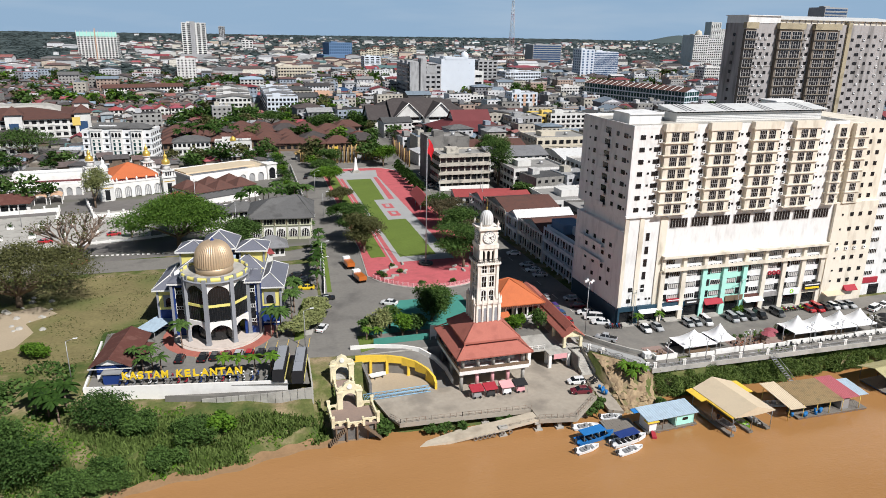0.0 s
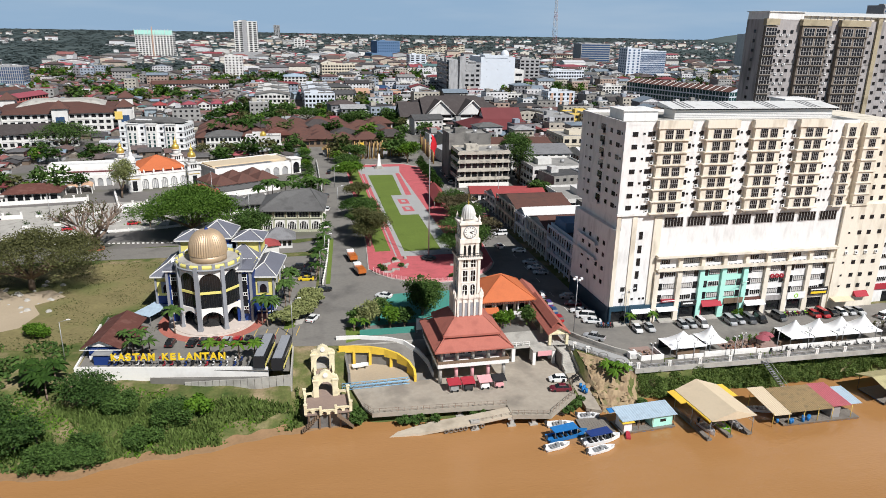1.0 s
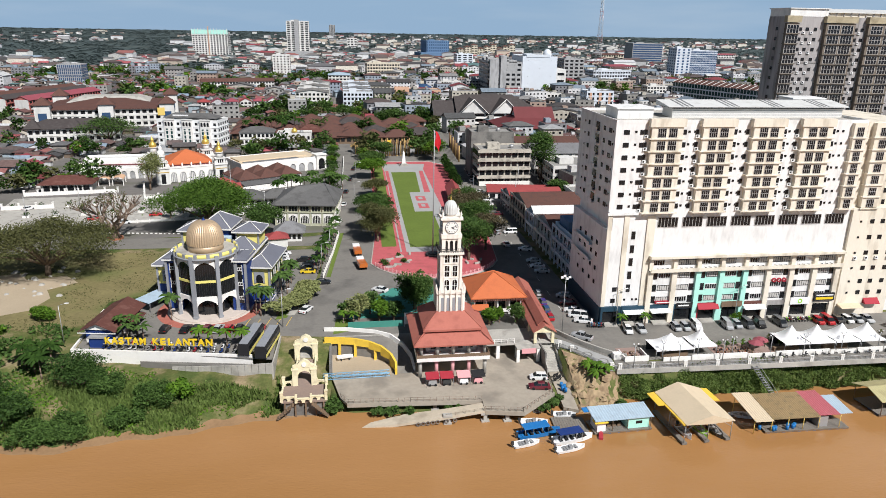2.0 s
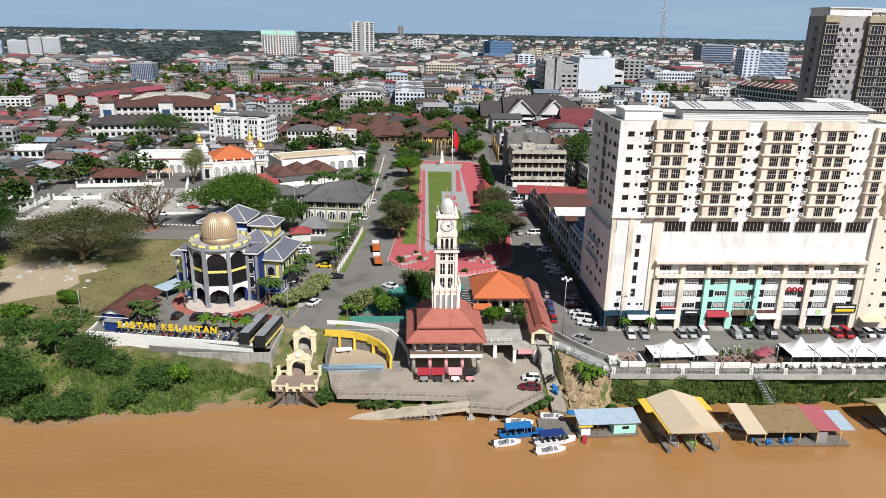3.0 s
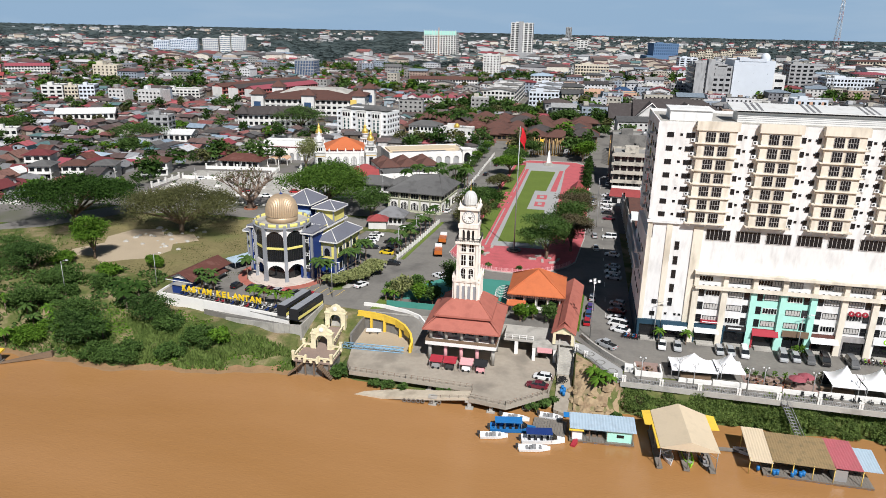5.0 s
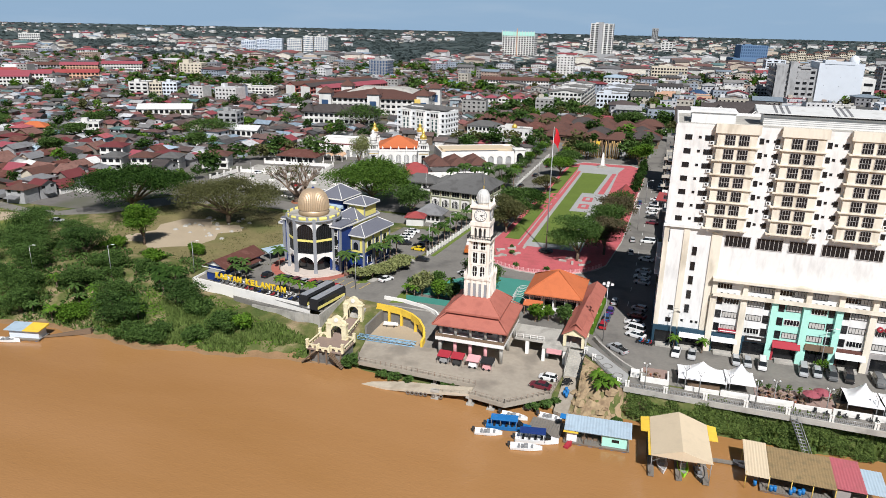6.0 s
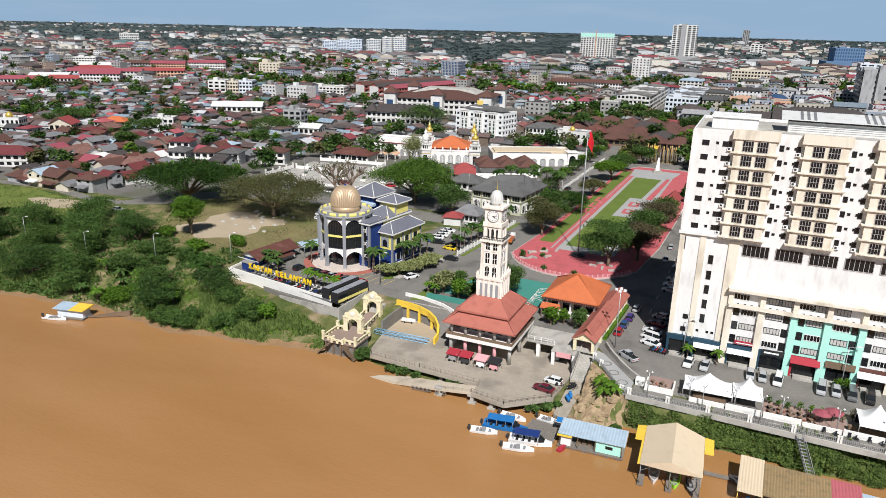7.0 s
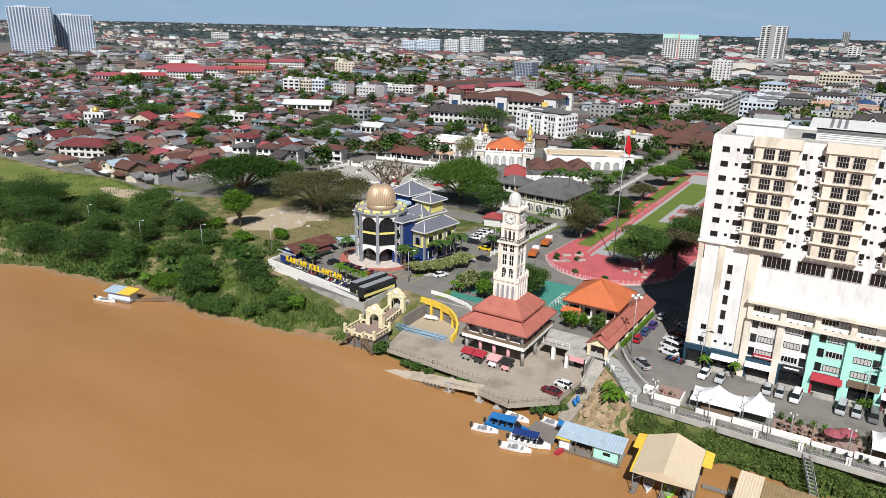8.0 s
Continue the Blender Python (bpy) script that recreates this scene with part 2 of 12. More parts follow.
# ---- the palette ----
mat("asphalt", (0.2, 0.188, 0.168), 0.9, var=0.22, big=0.06, fine=1.3, bump=0.2, stain=(0.085, 0.08, 0.076), stain_amt=0.6, stain_scale=0.12)
mat("lane_paint", (0.62, 0.61, 0.57), 0.7, var=0.2)
mat("paving_grey", (0.36, 0.36, 0.35), 0.85, var=0.15, fine=1.5)
mat("paving_red", (0.5, 0.115, 0.125), 0.8, var=0.18, big=0.2, fine=1.6, stain=(0.33, 0.09, 0.09), stain_amt=0.5, stain_scale=0.35)
mat("deck_concrete", (0.36, 0.315, 0.255), 0.9, var=0.2, big=0.12, fine=1.2, bump=0.15, stain=(0.2, 0.175, 0.145), stain_amt=0.7, stain_scale=0.18)
mat("concrete", (0.42, 0.40, 0.36), 0.9, var=0.2, bump=0.1, stain=(0.2, 0.19, 0.17), stain_amt=0.55, stain_scale=0.35)
mat("concrete_dark", (0.2, 0.19, 0.175), 0.9, var=0.3, stain=(0.08, 0.078, 0.075), stain_amt=0.8, stain_scale=0.25)
mat("sand", (0.42, 0.34, 0.24), 0.95, var=0.15, bump=0.2)
mat("lawn", (0.12, 0.17, 0.03), 0.95, var=0.22, big=0.12, fine=1.5, bump=0.3)
mat("court_green", (0.06, 0.25, 0.2), 0.8, var=0.15)
mat("white_paint", (0.8, 0.78, 0.74), 0.7, var=0.06, stain=(0.55, 0.53, 0.49), stain_amt=0.35, stain_scale=0.4)
mat("hotel_white", (0.77, 0.76, 0.74), 0.75, var=0.09, big=0.1, stain=(0.46, 0.45, 0.43), stain_amt=0.42, stain_scale=0.7, stretch=(1, 1, 0.3))
mat("hotel_cream", (0.76, 0.695, 0.58), 0.75, var=0.1, stain=(0.42, 0.36, 0.27), stain_amt=0.6, stain_scale=0.4, stretch=(1, 1, 0.3))
mat("crown_stained", (0.4, 0.34, 0.23), 0.85, var=0.2, stain=(0.17, 0.14, 0.09), stain_amt=0.7, stain_scale=0.3)
# stained brown of the bays, darkened further for the shadow they lie in
mat("tower_brown", (0.2, 0.165, 0.13), 0.85, var=0.3, stain=(0.07, 0.06, 0.05), stain_amt=0.7, stain_scale=0.3, stretch=(1, 1, 0.3))
mat("hotel_grey", (0.38, 0.355, 0.345), 0.85, var=0.2, big=0.1, stain=(0.13, 0.122, 0.115), stain_amt=0.85, stain_scale=0.35, stretch=(1, 1, 0.12))
mat("mint_paint", (0.42, 0.76, 0.65), 0.7, var=0.06)
mat("navy_front", (0.02, 0.055, 0.085), 0.6, var=0.15)
mat("yellow_paint", (0.78, 0.52, 0.06), 0.65, var=0.1, stain=(0.4, 0.28, 0.08), stain_amt=0.3)
mat("kas_yellow", (0.75, 0.66, 0.2), 0.65, var=0.06)
mat("kas_blue", (0.015, 0.042, 0.18), 0.55, var=0.1)
mat("kas_grey", (0.27, 0.28, 0.3), 0.6, var=0.1)
mat("letter_gold", (0.8, 0.55, 0.03), 0.5, var=0.06)
mat("glass_dark", (0.012, 0.013, 0.015), 0.12, var=0.3, spec=0.5)
mat("glass_green", (0.02, 0.06, 0.06), 0.15, var=0.2, spec=0.5)
mat("frame_white", (0.72, 0.71, 0.68), 0.6, var=0.05)
mat("frame_dark", (0.03, 0.028, 0.028), 0.5, var=0.1)
mat("gold_dome", (0.55, 0.41, 0.27), 0.5, metal=0.45, var=0.1, fine=1.0)
mat("gold", (0.75, 0.52, 0.12), 0.35, metal=0.6, var=0.1)
mat("slate", (0.15, 0.155, 0.185), 0.65, var=0.2, fine=3.0, bump=0.3)
mat("tile_salmon", (0.4, 0.135, 0.1), 0.8, var=0.14, big=0.25, fine=3, bump=0.3, stain=(0.27, 0.085, 0.065), stain_amt=0.5, stain_scale=0.5)
mat("tile_orange", (0.52, 0.145, 0.055), 0.75, var=0.12, fine=3, bump=0.3, stain=(0.4, 0.11, 0.045), stain_amt=0.4)
mat("tile_brown", (0.115, 0.045, 0.035), 0.75, var=0.2, fine=3, bump=0.3, stain=(0.2, 0.1, 0.08), stain_amt=0.5)
mat("tile_grey", (0.12, 0.118, 0.115), 0.85, var=0.25, fine=2, bump=0.3, stain=(0.06, 0.058, 0.056), stain_amt=0.6, stain_scale=0.3)
mat("sheet_white", (0.66, 0.66, 0.64), 0.5, var=0.08, stain=(0.42, 0.4, 0.37), stain_amt=0.4)
mat("sheet_blue", (0.38, 0.48, 0.56), 0.5, var=0.1, stain=(0.25, 0.3, 0.35), stain_amt=0.4)
mat("sheet_beige", (0.62, 0.51, 0.36), 0.6, var=0.06, stain=(0.5, 0.41, 0.29), stain_amt=0.3)
mat("sheet_crimson", (0.3, 0.075, 0.095), 0.6, var=0.15, stain=(0.22, 0.06, 0.06), stain_amt=0.4)
mat("sheet_grey", (0.2, 0.2, 0.205), 0.6, var=0.2, stain=(0.1, 0.095, 0.09), stain_amt=0.5)
mat("canvas_white", (0.82, 0.82, 0.82), 0.6, var=0.03)
mat("canvas_red", (0.36, 0.03, 0.045), 0.7, var=0.1)
mat("canvas_pink", (0.7, 0.35, 0.36), 0.7, var=0.08)
mat("canvas_black", (0.02, 0.02, 0.022), 0.7, var=0.1)
mat("plastic_blue", (0.02, 0.17, 0.45), 0.45, var=0.1)
mat("plastic_white", (0.8, 0.8, 0.79), 0.4, var=0.04)
mat("neon_green", (0.35, 0.75, 0.05), 0.5, var=0.05)
mat("rubber_dusty", (0.2, 0.17, 0.14), 0.9, var=0.25)
mat("rubber", (0.015, 0.015, 0.015), 0.8, var=0.2)
mat("metal_grey", (0.4, 0.4, 0.4), 0.45, metal=0.4, var=0.1)
mat("metal_dark", (0.06, 0.06, 0.06), 0.5, metal=0.3, var=0.1)
mat("timber", (0.19, 0.13, 0.085), 0.85, var=0.25, fine=3, bump=0.2)
mat("timber_grey", (0.2, 0.18, 0.155), 0.9, var=0.25, fine=3, bump=0.2)
mat("bark", (0.14, 0.1, 0.07), 0.95, var=0.3, fine=3, bump=0.3)
mat("bark_bare", (0.2, 0.145, 0.11), 0.95, var=0.25, fine=3, bump=0.3)
mat("terracotta", (0.35, 0.14, 0.08), 0.85, var=0.15)
mat("flag_red", (0.62, 0.02, 0.03), 0.7, var=0.05)
mat("court_wall", (0.5, 0.5, 0.37), 0.85, var=0.08, stain=(0.3, 0.3, 0.24), stain_amt=0.4)
mat("old_wall", (0.5, 0.46, 0.39), 0.9, var=0.2, stain=(0.12, 0.11, 0.1), stain_amt=0.7, stain_scale=0.4)
leaf_mat("leaf_mid", (0.012, 0.034, 0.008), (0.122, 0.21, 0.05))
leaf_mat("leaf_bright", (0.03, 0.085, 0.009), (0.15, 0.27, 0.028))
leaf_mat("leaf_dark", (0.007, 0.022, 0.004), (0.055, 0.115, 0.02))
leaf_mat("leaf_rain", (0.02, 0.058, 0.009), (0.135, 0.235, 0.036))
leaf_mat("leaf_bush", (0.01, 0.03, 0.008), (0.09, 0.165, 0.04))
leaf_mat("leaf_olive", (0.035, 0.042, 0.014), (0.165, 0.165, 0.065))
leaf_mat("leaf_brown", (0.05, 0.045, 0.025), (0.17, 0.14, 0.075))
leaf_mat("leaf_pale", (0.12, 0.15, 0.05), (0.35, 0.36, 0.15))
# far foliage: air haze is mixed into this pale blue-grey leaf colour
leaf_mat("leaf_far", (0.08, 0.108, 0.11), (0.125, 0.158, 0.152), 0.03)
leaf_mat("grass_tall", (0.06, 0.1, 0.022), (0.2, 0.27, 0.075), 0.3)
leaf_mat("leaf_slope", (0.03, 0.06, 0.014), (0.2, 0.275, 0.07), 0.5)
mat("truss_blue", (0.25, 0.45, 0.62), 0.5, var=0.15)
mat("frame_pale", (0.42, 0.39, 0.37), 0.6, var=0.1)
mat("sheet_mossy", (0.27, 0.19, 0.095), 0.8, var=0.25, fine=4, stain=(0.17, 0.13, 0.07), stain_amt=0.7, stain_scale=0.9)
mat("sheet_pink", (0.42, 0.11, 0.13), 0.6, var=0.15, stain=(0.3, 0.1, 0.1), stain_amt=0.4)


def land_material():
    """Earth and rough grass, in patches."""
    m = bpy.data.materials.new("land")
    m.use_nodes = True
    n, l = m.node_tree.nodes, m.node_tree.links
    b = n["Principled BSDF"]
    b.inputs["Roughness"].default_value, b.inputs["Specular IOR Level"].default_value = 0.95, 0.1
    geo = n.new("ShaderNodeNewGeometry")
    ns = []
    for s, d in ((0.02, 6), (0.22, 6), (2.0, 3)):
        k = n.new("ShaderNodeTexNoise")
        k.inputs["Scale"].default_value, k.inputs["Detail"].default_value = s, d
        l.new(geo.outputs["Position"], k.inputs["Vector"])
        ns.append(k)
    ad = n.new("ShaderNodeMath")
    l.new(ns[0].outputs["Fac"], ad.inputs[0])
    l.new(ns[1].outputs["Fac"], ad.inputs[1])
    rp = n.new("ShaderNodeValToRGB")
    el = rp.color_ramp.elements
    el[0].position, el[0].color = 0.40, (0.05, 0.085, 0.022, 1)
    el[1].position, el[1].color = 0.62, (0.3, 0.23, 0.14, 1)
    e = el.new(0.5)
    e.color = (0.12, 0.13, 0.045, 1)
    hf = n.new("ShaderNodeMath")
    hf.operation = "MULTIPLY"
    hf.inputs[1].default_value = 0.5
    l.new(ad.outputs[0], hf.inputs[0])
    l.new(hf.outputs[0], rp.inputs["Fac"])
    sc = n.new("ShaderNodeVectorMath")
    sc.operation = "SCALE"
    mr = n.new("ShaderNodeMapRange")
    mr.inputs["To Min"].default_value, mr.inputs["To Max"].default_value = 0.6, 1.4
    l.new(ns[2].outputs["Fac"], mr.inputs["Value"])
    l.new(mr.outputs[0], sc.inputs["Scale"])
    l.new(rp.outputs["Color"], sc.inputs[0])
    l.new(sc.outputs[0], b.inputs["Base Color"])
    bp = n.new("ShaderNodeBump")
    bp.inputs["Strength"].default_value, bp.inputs["Distance"].default_value = 0.4, 0.3
    l.new(ns[2].outputs["Fac"], bp.inputs["Height"])
    l.new(bp.outputs["Normal"], b.inputs["Normal"])
    MATS["land"] = m


def water_material():
    m = bpy.data.materials.new("muddy_water")
    m.use_nodes = True
    n, l = m.node_tree.nodes, m.node_tree.links
    b = n["Principled BSDF"]
    b.inputs["Roughness"].default_value, b.inputs["IOR"].default_value = 0.16, 1.33
    geo, mp = n.new("ShaderNodeNewGeometry"), n.new("ShaderNodeMapping")
    mp.inputs["Scale"].default_value = (0.35, 1.0, 1.0)
    mp.inputs["Rotation"].default_value = (0, 0, radians(8))
    l.new(geo.outputs["Position"], mp.inputs["Vector"])
    n1, n2, n3 = (n.new("ShaderNodeTexNoise") for _ in range(3))
    for k, s, d in ((n1, 0.035, 5), (n2, 0.9, 4), (n3, 3.2, 3)):
        k.inputs["Scale"].default_value, k.inputs["Detail"].default_value = s, d
        l.new(mp.outputs["Vector"], k.inputs["Vector"])
    rp = n.new("ShaderNodeValToRGB")
    el = rp.color_ramp.elements
    el[0].position, el[0].color = 0.32, (0.325, 0.163, 0.056, 1)
    el[1].position, el[1].color = 0.68, (0.395, 0.208, 0.086, 1)
    l.new(n1.outputs["Fac"], rp.inputs["Fac"])
    l.new(rp.outputs["Color"], b.inputs["Base Color"])
    ad = n.new("ShaderNodeMath")
    l.new(n2.outputs["Fac"], ad.inputs[0])
    l.new(n3.outputs["Fac"], ad.inputs[1])
    bp = n.new("ShaderNodeBump")
    bp.inputs["Strength"].default_value, bp.inputs["Distance"].default_value = 0.35, 0.12
    l.new(ad.outputs[0], bp.inputs["Height"])
    l.new(bp.outputs["Normal"], b.inputs["Normal"])
    MATS["muddy_water"] = m


mat("town_earth", (0.165, 0.153, 0.142), 0.95, var=0.3, big=0.03, fine=0.4, stain=(0.09, 0.1, 0.05), stain_amt=0.7, stain_scale=0.05)
land_material()
water_material()

# ---- the land: one sheet, from the far town down to the river's bed ----
WATER, DECK = -6.2, -3.7


def smooth01(t):
    t = max(0.0, min(1.0, t))
    return t * t * (3 - 2 * t)


def shore(x):
    """y of the water's edge."""
    xs = (-2000, -400, -160, -108, -97, -54, -27, 3, 14, 27, 40, 70, 78, 84, 105, 150, 400, 2000)
    ys = (20, 60, 88, 101, 104.5, 110.5, 108.5, 113.5, 116, 116.5, 115, 114, 110.5, 114.6, 115, 116, 122, 170)
    return float(np.interp(x, xs, ys)) + 0.5 * math.sin(x * 0.31) + 0.3 * math.sin(x * 0.83)


def kastam_edge(x):
    """y of the wall that holds the customs yard."""
    return float(np.interp(x, (-31, 7.7, 12), (137.6, 130.6, 128.4)))


def land(x, y):
    s = shore(x)
    d = y - s
    if d < 0:
        return max(-9.0, WATER + d * 0.35)
    wob = 0.25 * math.sin(x * 0.7 + y * 0.4) + 0.2 * math.sin(x * 0.23 - y * 0.9)
    if 24.2 < x < 71 and y < 139.2:
        return min(WATER + d * 0.5, DECK - 0.75)
    if x >= 84:
        return WATER + smooth01(d / 2.6) * (-0.3 - WATER) if y < 119 else -0.03
    if 71 <= x < 74.7 and y < 133.6:
        return min(WATER + d * 0.35, DECK - 0.9)
    if 71 <= x < 84:
        top = float(np.interp(x, (71, 75, 84), (133.0, 128.0, 117.5)))
        k = smooth01(d / max(top - s, 1))
        return WATER + (k ** 0.6) * (-0.1 - WATER) + wob * 0.8 * (1 - k) * min(1, d / 3)
    if -31 <= x <= 12 and y > kastam_edge(x) + 1.7:
        return -0.03
    if -31 <= x <= 12:
        return WATER + smooth01(d / (kastam_edge(x) - s - 3)) ** 0.7 * 3.9 + wob * min(1, d / 6)
    if 12 < x <= 24.2:
        return WATER + smooth01(d / (141 - s)) ** 0.8 * 6.17
    k = smooth01(d / 34)
    return WATER + k ** 0.75 * 6.15 + wob * (1 - k) * min(1, d / 6)


def build_land():
    xs = sorted(set([-4900, -3000, -1800, -1000, -600, -400, -300, -240] + list(range(-200, -34, 3)) + list(range(-34, 90, 1)) + [12.05, 24.1, 24.3, 70.9, 71.1, 74.6, 74.8, -31.1, 83.9, 84.1] + list(range(90, 180, 3)) + [200, 240, 300, 400, 600, 1000, 1800, 3000, 4900]))
    ys = sorted(set([-4900, -2000, -800, -300, -100, 0, 40, 70, 85] + list(range(92, 146, 1)) + [139.1, 139.3] + [150, 160, 180, 210, 260, 330, 450, 700, 1100, 1800, 3000, 4900]))
    g = Geo()
    vs = [(x, y, land(x, y)) for y in ys for x in xs]
    n = len(xs)
    g.add(vs, [(j * n + i, j * n + i + 1, (j + 1) * n + i + 1, (j + 1) * n + i) for j in range(len(ys) - 1) for i in range(n - 1)], 0, True)
    solid("ground", g, "land", "earth and rough grass sloping down to the river", "ground", "structure")
    w = Geo().box(-4900, 4900, -4900, 175, -7.2, WATER)
    solid("river_water", w, "muddy_water", "wide muddy ochre river with small ripples", "water", "structure")


build_land()


def sheet(name, poly, z, material, label, category, thick=0.12):
    return solid(name, Geo().prism(poly, z - thick, z), material, label, category, "structure")


# streets
sheet("town_ground", [(-1500, 700), (-700, 200), (-220, 182), (-114, 184), (-100, 214), (-30, 222), (24, 224), (92, 224), (92, 168), (420, 168), (1300, 700), (1300, 1100), (-1500, 1100)], 0.0, "town_earth", "grey trodden ground and yards between the houses", "ground", 0.05)
# far ground: green shifted towards blue, the distance haze put into the colour
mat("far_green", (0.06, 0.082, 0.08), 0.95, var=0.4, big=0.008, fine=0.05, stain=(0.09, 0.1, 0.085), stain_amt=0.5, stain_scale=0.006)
sheet("ground_far", [(-4800, 700), (-1500, 700), (-1500, 1100), (1300, 1100), (1300, 700), (4800, 700), (4800, 4880), (-4800, 4880)], 0.02, "far_green", "distant green country beyond the town, tinted for haze", "ground", 0.05)
sheet("road_main", [(12, 141), (24.2, 139.4), (71, 139.4), (76, 132.5), (85, 121), (92, 120.4), (420, 118), (420, 139.6), (88, 139.6), (88, 240), (91, 380), (102, 700), (96, 700), (78, 385), (34, 378), (29, 660), (22, 660), (24, 385), (24, 250), (20.5, 176), (16, 160), (12, 150)], 0.03, "asphalt", "worn grey asphalt street with patches", "road")
sheet("road_west", [(-320, 180), (-192, 175), (-163, 180), (-131, 173), (-116, 174), (-101, 183), (-85, 206), (-60, 211), (16, 209), (24, 210), (24, 222), (16, 219), (-24, 221), (-88, 222), (-105, 199), (-118, 179.5), (-131, 178), (-163, 185), (-192, 180.5), (-320, 186)], 0.035, "asphalt", "worn grey street beside the square", "road")
sheet("road_cross", [(-300, 372), (24, 386), (120, 392), (330, 380), (330, 392), (120, 404), (24, 398), (-300, 384)], 0.045, "asphalt", "grey asphalt cross street", "road")
# raised plaza and park with kerb
arc = [(54.5 + 20.5 * math.cos(a), 196 + 21.5 * math.sin(a)) for a in [math.radians(200 + 14 * i) for i in range(11)]]
PARK = arc + [(76.5, 215), (79, 300), (79.5, 340), (72, 350), (48, 350), (41.5, 338), (37.5, 215)]
sheet("park_kerb", PARK, 0.2, "concrete", "pale concrete kerb round the plaza", "kerb", 0.3)


def inset(poly, k):
    cx, cy = sum(p[0] for p in poly) / len(poly), sum(p[1] for p in poly) / len(poly)
    return [(cx + (x - cx) * k, cy + (y - cy) * k) for x, y in poly]


sheet("plaza_paving", inset(PARK, 0.985), 0.23, "paving_red", "red paved plaza with faded patches", "pavement")
sheet("path_grey", [(45, 199), (65, 199), (66.9, 328), (69, 342), (47, 342), (47.8, 322)], 0.236, "paving_grey", "grey paved path", "pavement", 0.05)
sheet("path_red", [(45.5, 199), (46.9, 199), (49.6, 325), (48.2, 325)], 0.242, "paving_red", "red paved strip", "pavement", 0.05)
sheet("path_red_east", [(61.9, 280), (64.4, 280), (66.2, 325), (64.4, 325)], 0.242, "paving_red", "red paved strip", "pavement", 0.05)
sheet("lawn_north", [(50.1, 280), (60.2, 280), (62.5, 322), (50.8, 322)], 0.247, "lawn", "mown green lawn", "lawn", 0.05)
sheet("lawn_middle", [(49.3, 248), (54.6, 248), (55.6, 280), (50.1, 280)], 0.247, "lawn", "mown green lawn", "lawn", 0.05)
sheet("lawn_south", [(48.6, 204), (60.5, 204), (61.4, 248), (49.3, 248)], 0.247, "lawn", "mown green lawn", "lawn", 0.05)
sheet("lawn_west", [(39.5, 205), (44.3, 205), (47.2, 335), (43, 335)], 0.244, "lawn", "mown green lawn under the trees", "lawn", 0.05)
for x0, y0 in ((56.9, 253), (57.1, 265), (43.2, 247), (43.4, 257), (43.6, 267)):
    solid("paving_frame", Geo().box(x0, x0 + 4, y0, y0 + 2.4, 0.2, 0.246).box(x0, x0 + 1.2, y0 + 2.4, y0 + 7.5, 0.2, 0.246).box(x0 + 2.8, x0 + 4, y0 + 2.4, y0 + 7.5, 0.2, 0.246).box(x0 + 1.2, x0 + 2.8, y0 + 6.3, y0 + 7.5, 0.2, 0.246), "paving_red", "red paved frame in the grey path", "pavement", "structure")
# yard of the customs building, the deck by the river, courts, waste ground, square
sheet("yard_customs", [(-30.5, 138.2), (12, 129.2), (12, 141), (15, 152), (19.5, 176), (22, 205), (4, 205), (-2, 165), (-30.5, 165)], 0.04, "asphalt", "grey asphalt car park with faded bays", "pavement")
sheet("court_surface", [(28, 149), (57, 149), (57, 168.5), (40, 168.5), (33, 160)], 0.08, "court_green", "green painted play court", "court")
sheet("square_paving", [(-95, 232), (-28, 243), (-30, 286), (-100, 280)], 0.05, "concrete", "pale paved square beside the mosque", "pavement")
mat("meadow", (0.13, 0.17, 0.035), 0.95, var=0.4, big=0.1, fine=1.1, bump=0.6, stain=(0.22, 0.2, 0.06), stain_amt=0.8, stain_scale=0.05)
sheet("meadow", [(-330, 160), (-190, 152), (-150, 150), (-118, 154), (-114, 166), (-131, 171), (-150, 174), (-163, 177), (-192, 172), (-330, 177)], 0.01, "meadow", "rough yellow-green meadow beside the lane", "ground", 0.05)
sheet("gravel_lot", [(-152, 165), (-143, 161), (-131, 160), (-124, 164), (-125, 171.5), (-131, 172.6), (-141, 170), (-149, 168.5)], 0.022, "sand", "bare gravel lot beside the lane", "ground", 0.05)
mat("dry_grass", (0.2, 0.17, 0.075), 0.95, var=0.45, big=0.12, fine=1.1, bump=0.6, stain=(0.1, 0.125, 0.035), stain_amt=0.9, stain_scale=0.06)
sheet("waste_field", [(-80, 152), (-66, 149), (-52, 152), (-42, 148), (-32, 152), (-31.5, 166), (-19, 172), (-17, 190), (-19, 205), (-60, 208), (-86, 203), (-88, 176)], 0.012, "dry_grass", "dry brown grass on the waste ground", "ground", 0.05)
sheet("waste_sand", [(-76, 164), (-73, 159), (-66, 160), (-60, 155), (-55, 159), (-49, 162), (-47, 170), (-50, 176), (-44, 181), (-49, 187), (-58, 184), (-62, 190), (-71, 187), (-74, 178), (-71, 172)], 0.02, "sand", "bare sandy waste ground", "ground", 0.05)


